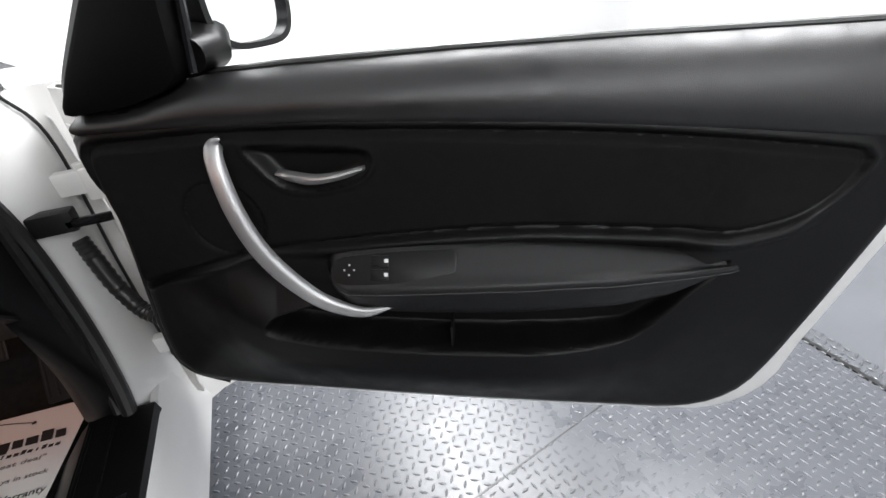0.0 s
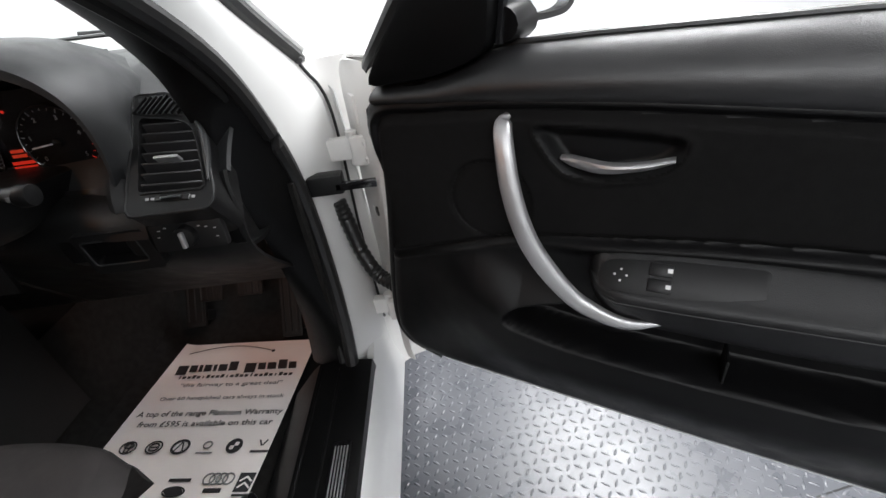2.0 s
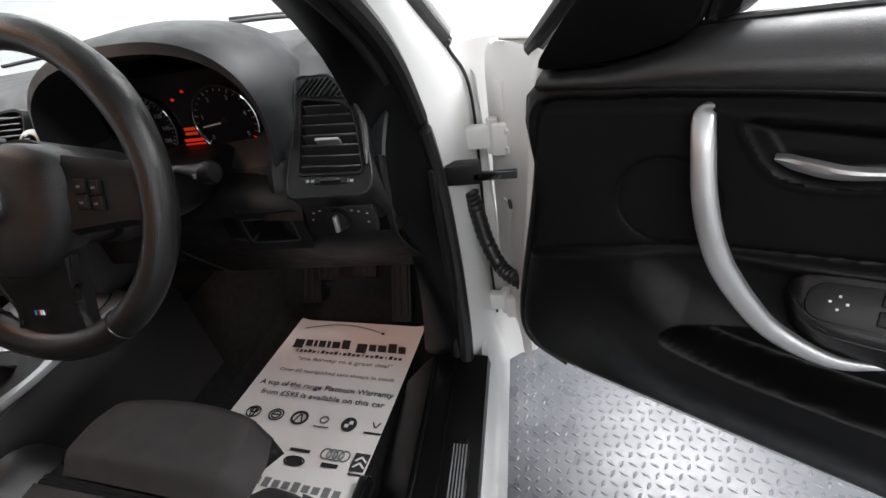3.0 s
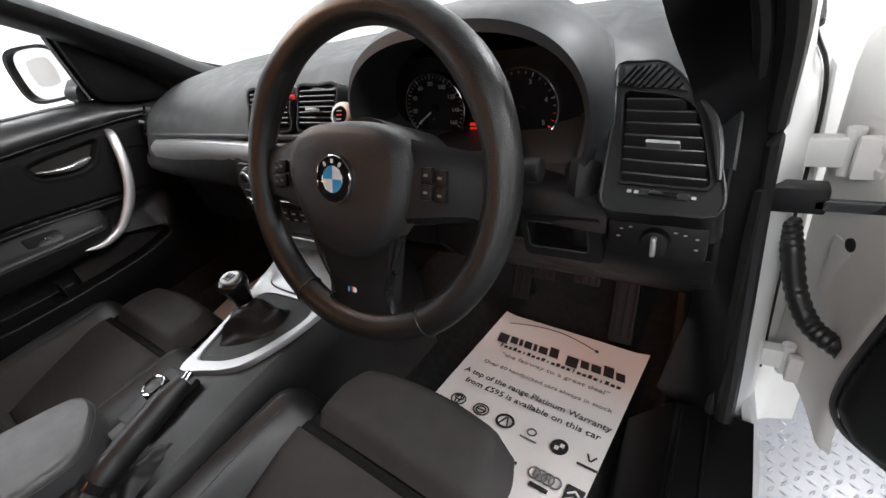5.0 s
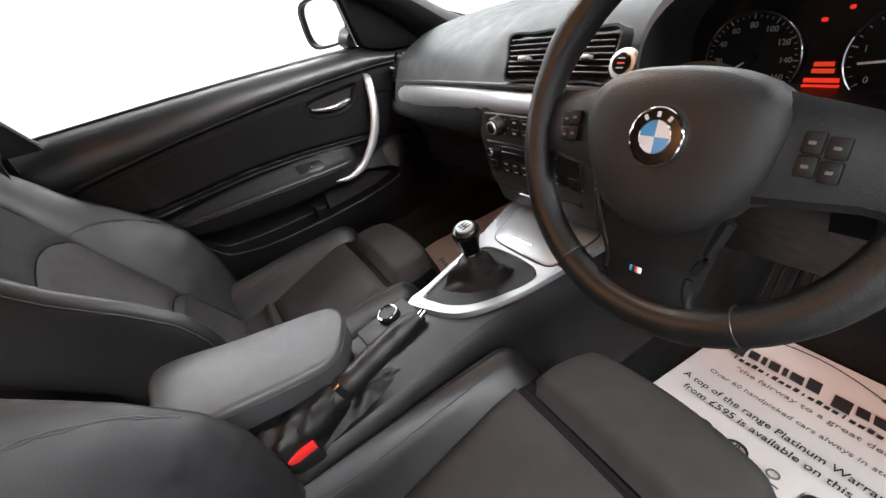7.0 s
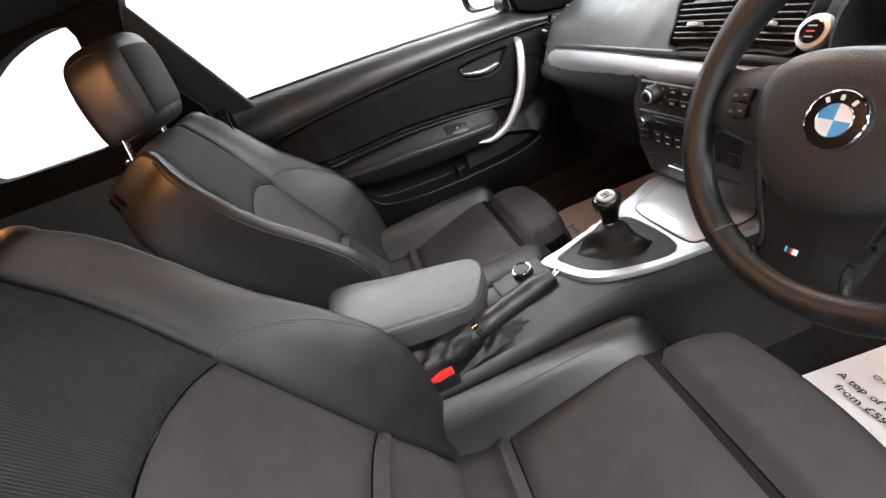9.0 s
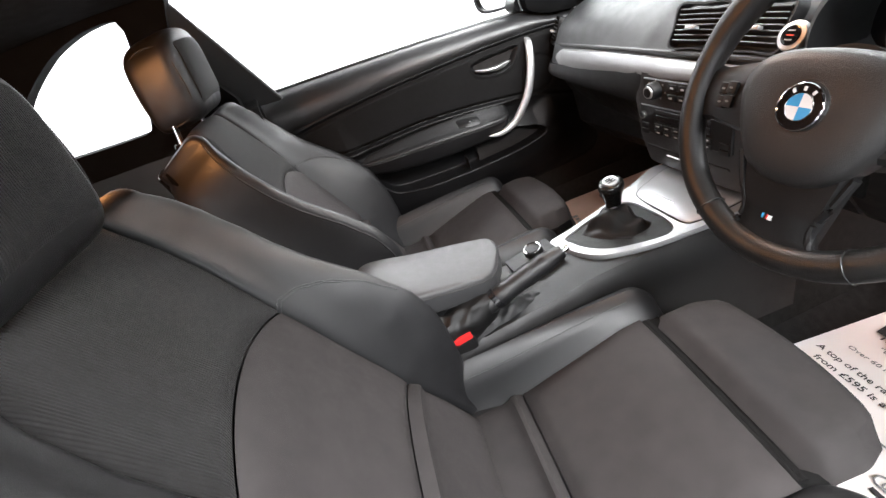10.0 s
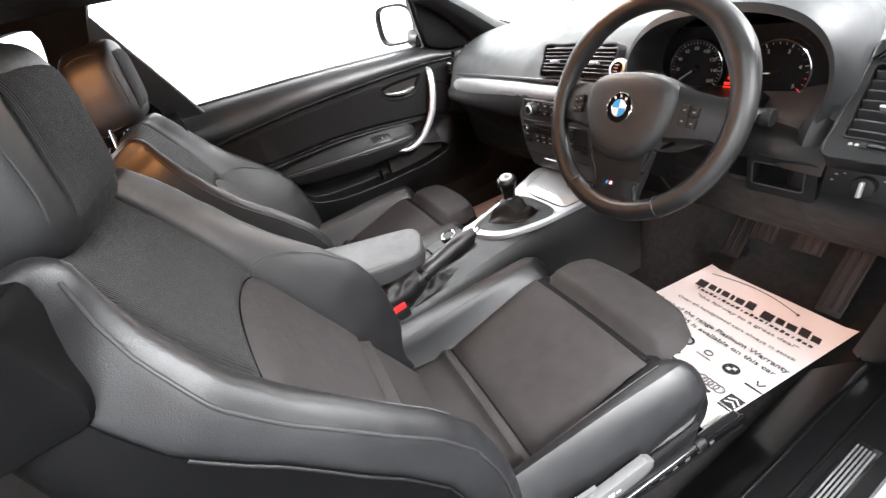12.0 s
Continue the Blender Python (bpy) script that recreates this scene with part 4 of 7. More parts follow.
# ---- seats ----
def car_seat(xc, side, dy, dz, yaw, label, raised):
    """side: +1 where the seat's outer flank lies to the right."""
    seat = thing("bucket_seat", (xc, -0.25 + dy, 0.27), label, "seat", "front seats")
    at = pose(xc, dy, dz, 0, 0, yaw) @ Matrix.Diagonal((side * 0.958, 1, 1, 1))

    def w(rows):
        return [[at @ Vector(p) for p in r] for r in rows]

    def line(pts, name, mat, r, lab=""):
        return part(name, bm_tube([at @ Vector(p) for p in pts], r, 6), mat, seat, lab)

    # ---- cushion ----
    def cushion_z(y):
        return float(np.interp(y, (-0.47, -0.36, -0.30, -0.20, -0.12, -0.08, 0.0), (0.460, 0.470, 0.483, 0.518, 0.545, 0.553, 0.555)))

    def cushion_half(y):
        return float(np.interp(y, (-0.47, -0.30, -0.08, 0.0), (0.166, 0.160, 0.162, 0.163)))

    def pad(name, mat, y0, y1, lab="", ridge=0.0):
        rows = []
        for y in np.linspace(y0, y1, 24):
            r, half = [], cushion_half(y)
            for x in np.linspace(-half, half, 22):
                e = min(half - abs(x), y - y0, y1 - y)
                z = cushion_z(y) + 0.005 * (1 - (x / half) ** 2) - 0.010 * (1 - smoothstep(-0.004, 0.018, e))
                z += ridge * math.exp(-((y - y1 + 0.016) / 0.010) ** 2)
                r.append((x, y, z))
            rows.append(r)
        return part(name, bm_sheet(w(rows), 0.02, (0, 0, 1)), mat, seat, lab)

    part("cushion_core", bm_box((0, -0.22, 0.420), (0.40, 0.44, 0.08), 0.03, 3, at), LEATHER, seat, "black leather seat cushion")
    pad("seat_panel", CLOTH, -0.310, -0.080, "smooth black cloth seat panel")
    pad("seat_panel", CLOTH, -0.46, -0.313, "", 0.009)
    rows = []
    for v in np.linspace(0, 1, 26):
        y = -0.062 + 0.160 * v
        half = 0.166 - 0.016 * smoothstep(0.35, 0.75, v) - 0.050 * smoothstep(0.62, 1.0, v) ** 1.5
        z = 0.564 + 0.006 * math.sin(math.pi * v) - 0.024 * (1 - smoothstep(-0.02, 0.16, v)) - 0.115 * smoothstep(0.62, 1.06, v) ** 1.8
        rows.append([(half * u, y - 0.020 * u * u * smoothstep(0.3, 1, v), z - 0.032 * smoothstep(0.74, 1.0, abs(u)) ** 2 - 0.005 * u * u) for u in np.linspace(-1, 1, 26)])
    part("thigh_support", bm_sheet(w(rows), 0.035, (0, 0, 1)), CLOTH, seat, "black cloth thigh support, set apart by a dark gap")
    part("gap_floor", bm_box((0, -0.072, 0.505), (0.335, 0.060, 0.060), 0.006, 1, at), DOORCLOTH, seat)
    for y in (-0.0755, -0.0690):
        part("gap_bellows", bm_tube([at @ Vector((x, y, 0.5415)) for x in np.linspace(-0.155, 0.155, 8)], 0.0042, 8), DOORCLOTH, seat)
    for sx in (-1, 1):
        rows, seam = [], []
        for v in np.linspace(0, 1, 34):
            y = -0.47 + 0.452 * v
            e = math.sqrt(max(0.0, 1 - max(0.0, (y + 0.074) / 0.0565) ** 2))
            z0, i = cushion_z(y) - 0.012, cushion_half(y)
            lift = float(np.interp(y, (-0.47, -0.35, -0.20, -0.05, 0.01), (0.540, 0.552, 0.566, 0.574, 0.570))) - z0 - 0.012
            w0 = 0.212 - i
            prof = [(i - 0.002, -0.004), (i + 0.14 * w0, 0.006), (i + 0.40 * w0, 0.010 + 0.50 * lift), (i + 0.70 * w0, 0.012 + 0.88 * lift), (0.212, 0.012 + lift), (0.229, 0.006 + 0.86 * lift), (0.243, -0.010 + 0.55 * lift), (0.250, -0.010), (0.248, -0.050), (0.240, -0.075)]
            rows.append([(sx * (0.205 + (x - 0.205) * (0.30 + 0.70 * e)), y, z0 - 0.045 + (z + 0.045) * (0.10 + 0.90 * e)) for x, z in prof])
            if -0.43 < y < -0.08:
                seam.append((sx * (i + 0.56 * w0), y, z0 + 0.0135 + 0.71 * lift))
        part("cushion_bolster", bm_sheet(w(rows), 0.010, (0, 0, 1)), LEATHER, seat, "black leather side bolster")
        line(seam, "stitching", STITCH, 0.0009)

    # ---- backrest: x across, y out of the back, z up along it ----
    lean = radians(28.5)
    back = at @ basis((0, -0.435, 0.535), (1, 0, 0), (0, math.cos(lean), math.sin(lean)), (0, -math.sin(lean), math.cos(lean)))
    TALL = 0.525
    up = back.to_3x3() @ Vector((0, 1, 0))

    def at_h(h, hs, vs):
        return float(np.interp(h, hs, vs))

    def top_of(x):
        return 1.035 - 0.040 * (abs(x) / 0.25) ** 2

    def profile(v, inner=False):
        """Control points (x, y) from the panel's edge outward at height v."""
        i = at_h(v, (-0.16, 0, 0.16, 0.6, 0.8, 0.9, 1.0), (0.168, 0.156, 0.145, 0.142, 0.140, 0.132, 0.113))
        b = at_h(v, (-0.1, 0.0, 0.10, 0.17, 0.28, 0.40, 0.55, 0.68, 0.77, 0.88, 1.0), (0.026, 0.052, 0.072, 0.082, 0.092, 0.084, 0.059, 0.035, 0.025, 0.022, 0.022))
        if inner:
            b = at_h(v, (-0.1, 0.0, 0.06, 0.14, 0.22, 0.32, 0.46, 0.62, 0.72, 0.84, 1.0), (0.000, 0.032, 0.046, 0.064, 0.076, 0.078, 0.060, 0.030, 0.018, 0.010, 0.008))
        s = at_h(v, (0, 0.2, 0.5, 0.8, 0.9, 0.95, 1.0), (0.232, 0.242, 0.246, 0.237, 0.214, 0.194, 0.163))
        if inner:
            s = at_h(v, (0, 0.2, 0.5, 0.8, 0.9, 0.96, 1.0), (0.232, 0.242, 0.246, 0.242, 0.234, 0.220, 0.196))
        s += -0.012 if inner else 0.012
        drop = at_h(v, (0.7, 0.9, 1.0), (0.130, 0.112, 0.092)) if inner else at_h(v, (0, 0.4, 0.65, 0.80, 0.90, 1.0), (0.045, 0.042, 0.032, 0.040, 0.052, 0.050))
        c, w1 = b + at_h(v, (0, 0.8, 1.0), (0.018, 0.016, 0.010)), s - i
        rear = [(s - 0.024, b - drop - 0.026), (s - 0.070, b - drop - 0.030)] if inner else []
        return [(i, -0.010), (i + 0.05 * w1, 0.000), (i + 0.28 * w1, 0.30 * c), (i + 0.52 * w1, 0.70 * c), (i + 0.76 * w1, 0.98 * c), (i + 0.90 * w1, 0.96 * c), (s, b), (s + 0.005, b - 0.35 * drop), (s + 0.008, b - 0.75 * drop), (s + 0.007, b - drop), (s + 0.001, b - drop - 0.012)] + rear

    def lay(x, y, v, roll=0.0, rear=-1.0, tuck=0.05):
        """A point of the back; roll from 0 to 1 carries it over the top edge."""
        hh, r = v * top_of(x) * TALL, 0.026
        a = min(roll, 0.6) / 0.6 * math.pi / 2
        y1 = y - r * (1 - math.cos(a)) - max(0.0, roll - 0.6) * 0.20
        return back @ Vector((x * (1 - tuck * roll), max(y1, min(y, rear)), hh + r * math.sin(a) - max(0.0, roll - 0.6) * 0.01))

    def panel(h0, h1, n, b0, b1, over, mat, lab, ridge=0.0):
        rows = []
        steps = [(h, 0.0) for h in np.linspace(0, 1, n)] + ([(1.0, r) for r in np.linspace(0.12, 1.0, 9)] if over else [])
        for g, roll in steps:
            r = []
            for u in np.linspace(-1, 1, 24):
                lo, hi = h0 + b0 * (1 - u * u), h1 + b1 * (1 - u * u)
                v = lo + (hi - lo) * g
                i = profile(min(max(v, 0), 1))[0][0]
                e = min((1 - abs(u)) * i, g * (hi - lo) * TALL, 1.0 if over else (1 - g) * (hi - lo) * TALL)
                y = 0.008 * math.sin(math.pi * min(max(v, 0), 1)) * (1 - u * u) - 0.0085 * (1 - smoothstep(-0.003, 0.016, e)) + 0.012 * math.exp(-((v - 0.25) / 0.12) ** 2) * (1 - u * u)
                if ridge:
                    y += ridge * math.exp(-(((1 - g) * (hi - lo) * TALL - 0.014) / 0.009) ** 2)
                r.append(lay(u * i, y, v, roll))
            rows.append(r)
        return part("back_panel", bm_sheet(rows, 0.012, up), mat, seat, lab)

    panel(0.606, 1.0, 24, 0.055, 0.0, True, FABRIC, "ribbed black cloth upper back panel")
    panel(0.168, 0.601, 24, 0.06, 0.055, False, CLOTH, "smooth black cloth middle back panel")
    panel(-0.17, 0.163, 14, 0.0, 0.06, False, CLOTH, "", 0.007)
    for sx in (-1, 1):
        rows, pipe, seam, edge = [], [], [], []
        steps = [(v, 0.0) for v in np.linspace(-0.15, 1, 46)] + [(1.0, r) for r in np.linspace(0.12, 1.0, 9)]
        for v, roll in steps:
            c = [Vector(p) for p in spline([(x, y, 0) for x, y in profile(v, sx < 0)], 36 if sx < 0 else 30)]
            rear = -0.085 if sx < 0 else -0.034
            rows.append([lay(sx * p.x, p.y, v, roll, rear - 0.12 * (1 - smoothstep(8, 18, k)), 0.05 + 0.09 * smoothstep(16, 24, k)) for k, p in enumerate(c)])
            s = profile(v, sx < 0)[6]
            if roll == 0.0:
                pipe.append(lay(sx * s[0], s[1] + 0.0006, v))
                seam.append(lay(sx * (s[0] - 0.0062), s[1] + 0.0062, v))
                q = profile(v)[9]
                if v < 0.78 and sx > 0:
                    edge.append(lay(sx * (q[0] + 0.002), q[1] - 0.003, v))
        part("back_bolster", bm_sheet(rows, 0.008, up), LEATHER, seat, "black leather back bolster")
        part("piping", bm_tube(pipe, 0.0019, 8), PIPING, seat)
        part("stitching", bm_tube(seam, 0.0009, 5), STITCH, seat)
        if edge:
            part("shell_edge", bm_tube(edge, 0.0015, 8), PLASTIC, seat)
        for off in (0.0, 0.013):
            arc = []
            for g in np.linspace(0, 1, 26):
                u = float(np.interp(g, (0, 0.2, 0.4, 0.6, 0.8, 1.0), (0.02, 0.20, 0.37, 0.50, 0.60, 0.66))) + 0.6 * off * smoothstep(0.3, 0.8, g)
                v = float(np.interp(g, (0, 0.2, 0.4, 0.6, 0.8, 1.0), (0.600, 0.618, 0.600, 0.550, 0.470, 0.36))) + off * (1 - g)
                c = [Vector(p) for p in spline([(x, y, 0) for x, y in profile(v, sx < 0)[:7]], 60)]
                p = c[int(u * 59)]
                arc.append(lay(sx * p.x, p.y + 0.0010, v))
            part("stitching", bm_tube(arc, 0.0009, 5), STITCH, seat)
    # hard shell behind and under the leather flanks
    rows = []
    for v in np.linspace(-0.15, 1.0, 28):
        c = profile(max(v, 0))
        o, y0 = c[9][0] + 0.001, c[9][1] - 0.004
        ring = [(o, y0), (o + 0.001, 0.5 * y0 - 0.04), (o - 0.004, -0.085), (o - 0.035, -0.118), (0.5 * o, -0.132)]
        e = profile(max(v, 0), True)[9]
        ol, yl = e[0] - 0.006, max(e[1], -0.078)
        left = [(ol, yl), (ol, yl - 0.004), (ol - 0.006, -0.090), (ol - 0.035, -0.118), (0.5 * ol, -0.132)]
        ring = [(-x, y) for x, y in left] + [(0, -0.135)] + ring[::-1]
        rows.append([back @ Vector((x, y, v * top_of(x) * TALL + (0.018 if v == 1.0 else 0))) for x, y in ring])
    part("back_shell", bm_sheet(rows, 0.004), BLACKSHELL, seat, "black plastic seat back shell")
    part("back_core", bm_pillow((0, -0.070, 0.515 * TALL), (0.43, 0.10, 1.00 * TALL), 0.35, 0.5, 14, 24, back), LEATHER, seat)
    tip_at = ring_points([(-0.022, 0.4655), (-0.010, 0.478), (-0.003, 0.503), (0.002, 0.520), (0.008, 0.536), (0.012, 0.556), (-0.040, 0.572), (-0.105, 0.560), (-0.125, 0.520), (-0.095, 0.488), (-0.058, 0.474), (-0.030, 0.4645)], 56)
    swell = [[(x, -0.055 + (y + 0.055) * f, 0.520 + (z - 0.520) * f) for y, z in tip_at] for f, x in ((0.98, 0.180), (1.0, 0.226), (0.985, 0.2345), (0.93, 0.2385), (0.80, 0.240), (0.5, 0.241), (0.1, 0.241))]
    part("shoulder_trim", bm_loft([[back @ Vector(p) for p in r] for r in swell], True, True), BLACKSHELL, seat, "black plastic shoulder trim")
    # headrest on two short posts
    tilt = radians(9)
    hr = at @ basis((0, -0.712, 1.086 + raised), (1, 0, 0), (0, math.cos(tilt), math.sin(tilt)), (0, -math.sin(tilt), math.cos(tilt)))

    def rest_warp(c):
        z = c.z / 0.086
        return Vector((c.x * (1 - 0.10 * max(0.0, z) ** 2), c.y + 0.016 * z - 0.75 * c.x * c.x, c.z - 0.5 * c.x * c.x))
    rest = part("headrest", bm_pillow((0, 0, 0), (0.236, 0.112, 0.168), 0.42, 0.40, 26, 48, hr, rest_warp), LEATHER, seat, "black leather headrest")

    def face(u, v, y=0.0):
        x, z = 0.084 * u, 0.064 * v
        q = rest_warp(Vector((x, 0.0605 + y - 0.010 * abs(v) ** 5 - 0.004 * smoothstep(0.8, 1, max(abs(u), abs(v))), z)))
        return hr @ q
    part("headrest_face", bm_sheet([[face(u, v) for u in np.linspace(-1, 1, 16)] for v in np.linspace(-1, 1, 16)], 0.010, hr.to_3x3() @ Vector((0, 1, 0))), FABRIC, rest, "ribbed cloth headrest face")
    for sx in (-1, 1):
        side_ring = ring_points([(-0.034, -0.060), (0.020, -0.066), (0.044, -0.040), (0.046, 0.010), (0.036, 0.056), (0.0, 0.070), (-0.036, 0.056), (-0.046, 0.0)], 40)
        part("side_piping", bm_tube([hr @ rest_warp(Vector((sx * 0.1075, y, z))) for y, z in side_ring + side_ring[:1]], 0.0016, 6), PIPING, rest)
        part("headrest_post", bm_tube([at @ Vector((sx * 0.104, -0.745, 0.985)), at @ Vector((sx * 0.104, -0.728, 1.060 + raised))], 0.0065, 14), CHROME, seat, "chrome headrest post")
        part("post_guide", bm_cyl(0.017, 0.014, 0.012, 24, at @ pose(sx * 0.104, -0.741, 1.006, -14, 0, 0), 0.003), GLOSSBLACK if sx < 0 else CHROME, seat)
    # ---- outer flank, lever, rails ----
    rows = []
    for v in np.linspace(0, 1, 18):
        y = -0.50 + 0.50 * v
        top = 0.462 + 0.03 * (1 - smoothstep(0, 0.3, v)) + 0.008 * v
        tuck = 0.03 * smoothstep(0.85, 1.0, v)
        rows.append([(0.232 - tuck, y, top + 0.006), (0.247 - tuck, y, top), (0.254 - tuck, y, top - 0.02), (0.252 - tuck, y, 0.410), (0.240 - tuck, y, 0.385)])
    part("side_trim", bm_sheet(w(rows), 0.006), PLASTIC, seat, "black plastic seat flank trim")
    line(spline([(0.250, -0.48, 0.505), (0.256, -0.35, 0.482), (0.257, -0.2, 0.470), (0.252, -0.06, 0.470)], 20), "flank_edge", PLASTIC, 0.004)
    tilted = at @ pose(0.264, -0.242, 0.478, 3, 0, 0)
    shape = [(-0.075, -0.020), (0.050, -0.013), (0.068, -0.004), (0.070, 0.012), (0.058, 0.022), (-0.070, 0.014)]
    lever = part("recline_lever", bm_plate(shape, -0.008, 0.008, 0.004, tilted @ pose(0, 0, 0, 0, 0, 90)), GREY_PLASTIC, seat, "grey plastic seat lever")
    part("lever_mark", bm_box((0.0087, -0.012, 0.002), (0.001, 0.010, 0.008), m=tilted), WHITE_MARK, lever)
    part("lever_mark", bm_box((0.0087, 0.001, 0.002), (0.001, 0.008, 0.003), m=tilted), WHITE_MARK, lever)
    frame_bar = part("flank_frame", bm_frame([(-0.10, -0.024), (0.0, -0.024), (0.0, 0.024), (-0.10, 0.024)], [(-0.092, -0.016), (-0.008, -0.016), (-0.008, 0.016), (-0.092, 0.016)], -0.003, 0.003, at @ pose(0.258, -0.270, 0.476, 3, 0, 90)), GREY_PLASTIC, seat)
    for x in (-0.18, 0.215):
        rail = part("seat_rail", bm_box((x, -0.17, 0.320), (0.026, 0.56, 0.030), 0.004, 1, at), RUBBER, seat, "black steel seat rail")
        part("slide", bm_box((x + 0.016, -0.08, 0.345), (0.008, 0.36, 0.020), 0.002, 1, at), GLOSSBLACK, rail)
        for k in range(6):
            part("rail_slot", bm_box((x + 0.0205, -0.14 + 0.030 * k, 0.346), (0.002, 0.010, 0.006), m=at), GREY_PLASTIC, rail)
        part("rail_foot", bm_box((x, -0.42, 0.287), (0.05, 0.05, 0.05), 0.004, 1, at), RUBBER, rail)
    for x, y0, y1, z in ((0.234, -0.24, -0.070, 0.442), (0.252, -0.28, -0.045, 0.412)):
        bar = part("height_bar", bm_tube([at @ Vector((x, y0, z - 0.022)), at @ Vector((x, y1, z))], 0.0065, 12), GLOSSBLACK, seat, "black rail end bar")
        part("bar_cap", bm_tube([at @ Vector((x, y1 - 0.014, z - 0.002)), at @ Vector((x, y1 + 0.004, z))], 0.0095, 14), PLASTIC, bar)
    part("seat_base", bm_box((0, -0.21, 0.39), (0.40, 0.42, 0.12), 0.02, 2, at), PLASTIC, seat)
    return seat


car_seat(0.367, 1, 0.0, 0.0, -5.7, "driver seat in black leather with ribbed cloth panels", 0.0)
car_seat(-0.368, -1, 0.028, -0.025, -3.8, "passenger seat in black leather with ribbed cloth panels", 0.036)

# rear bench, dark behind the front seats
bench = thing("rear_seat", (0, -1.2, 0.3), "black leather rear bench seat", "car seat")
part("cushion", bm_pillow((0, -1.10, 0.46), (1.14, 0.46, 0.20), 0.4, 0.35, 12, 28), LEATHER, bench)
part("backrest", bm_pillow((0, -1.38, 0.72), (1.14, 0.18, 0.56), 0.4, 0.35, 12, 28, Matrix.Translation((0, -1.38, 0.5)) @ pose(0, 0, 0, 18, 0, 0) @ Matrix.Translation((0, 1.38, -0.5))), LEATHER, bench)
part("base", bm_box((0, -1.12, 0.33), (1.1, 0.42, 0.12), 0.02, 1), PLASTIC, bench)


# ---- dashboard ----
dash = thing("dashboard", (0, 0.35, 0.55), "black soft dashboard with silver strip and round dials", "dashboard")
STATIONS = [
    (-0.665, ((.78, .930), (.60, .940), (.46, .930), (.38, .900), (.355, .860), (.345, .815), (.345, .790), (.39, .760), (.45, .55))),
    (-0.60, ((.80, .945), (.60, .962), (.43, .955), (.325, .915), (.290, .865), (.270, .815), (.265, .788), (.31, .765), (.44, .55))),
    (-0.50, ((.82, .955), (.60, .975), (.42, .967), (.300, .925), (.262, .868), (.243, .820), (.238, .790), (.29, .765), (.43, .55))),
    (-0.35, ((.84, .962), (.60, .982), (.42, .975), (.290, .935), (.243, .875), (.222, .828), (.220, .790), (.28, .765), (.42, .55))),
    (-0.15, ((.85, .968), (.60, .985), (.42, .982), (.295, .955), (.222, .885), (.203, .845), (.200, .790), (.25, .765), (.42, .55))),
    (-0.08, ((.85, .970), (.60, .985), (.42, .985), (.305, .970), (.232, .893), (.200, .850), (.200, .790), (.25, .765), (.42, .55))),
    (0.18, ((.85, .970), (.60, .985), (.42, .985), (.305, .970), (.232, .893), (.200, .850), (.200, .790), (.25, .765), (.42, .55))),
    (0.215, ((.85, .970), (.60, .985), (.42, .985), (.315, .970), (.250, .893), (.215, .850), (.210, .790), (.25, .765), (.42, .55))),
    (0.26, ((.85, .970), (.60, .985), (.42, .985), (.340, .970), (.310, .893), (.26, .850), (.225, .790), (.25, .755), (.42, .55))),
    (0.50, ((.84, .966), (.60, .982), (.42, .978), (.350, .960), (.310, .893), (.25, .840), (.225, .790), (.24, .735), (.42, .55))),
    (0.545, ((.83, .962), (.60, .978), (.44, .966), (.370, .955), (.310, .928), (.22, .862), (.198, .800), (.225, .720), (.42, .55))),
    (0.585, ((.83, .960), (.60, .974), (.45, .962), (.385, .938), (.325, .905), (.245, .838), (.215, .785), (.225, .717), (.42, .55))),
    (0.64, ((.82, .955), (.60, .968), (.45, .952), (.380, .925), (.320, .895), (.240, .832), (.215, .780), (.225, .715), (.42, .55))),
    (0.695, ((.78, .940), (.60, .950), (.44, .940), (.350, .925), (.290, .905), (.222, .855), (.215, .790), (.235, .715), (.42, .55))),
]
rows = []
for x, prof in STATIONS:
    rows.append([(x, y, z) for y, z in spline(prof, 41)])
cols = [spline([r[k] for r in rows], 49) for k in range(41)]
# one skin in two colours: the lower columns are darkened for shade
part("dash_pad", bm_sheet([[cols[k][i] for k in range(26)] for i in range(49)], 0.006), SOFTPAD, dash, "matt black dash pad")
part("dash_lower", bm_sheet([[cols[k][i] for k in range(25, 41)] for i in range(49)], 0.006), LOWDASH, dash, "lower dash facing, its black darkened for shade")

# silver strip on the passenger side
rows = []
for x in np.linspace(-0.545, 0.20, 34):
    f = (x + 0.545) / 0.745
    yt = float(np.interp(x, (-0.545, -0.50, -0.35, -0.15, 0.0, 0.2), (0.272, 0.258, 0.236, 0.214, 0.205, 0.206)))
    zt = float(np.interp(x, (-0.545, -0.50, -0.35, -0.15, 0.0, 0.2), (0.848, 0.858, 0.868, 0.874, 0.874, 0.872)))
    tall = float(np.interp(x, (-0.545, -0.53, -0.40, -0.15, 0.0, 0.2), (0.018, 0.034, 0.040, 0.034, 0.026, 0.016)))
    rows.append([(x, yt + 0.004, zt + 0.003), (x, yt - 0.007, zt), (x, yt - 0.013, zt - 0.25 * tall), (x, yt - 0.018, zt - 0.8 * tall), (x, yt - 0.017, zt - tall), (x, yt - 0.002, zt - tall - 0.003)])
part("trim_strip", bm_sheet(rows, 0.003), SILVER, dash, "brushed silver trim strip")
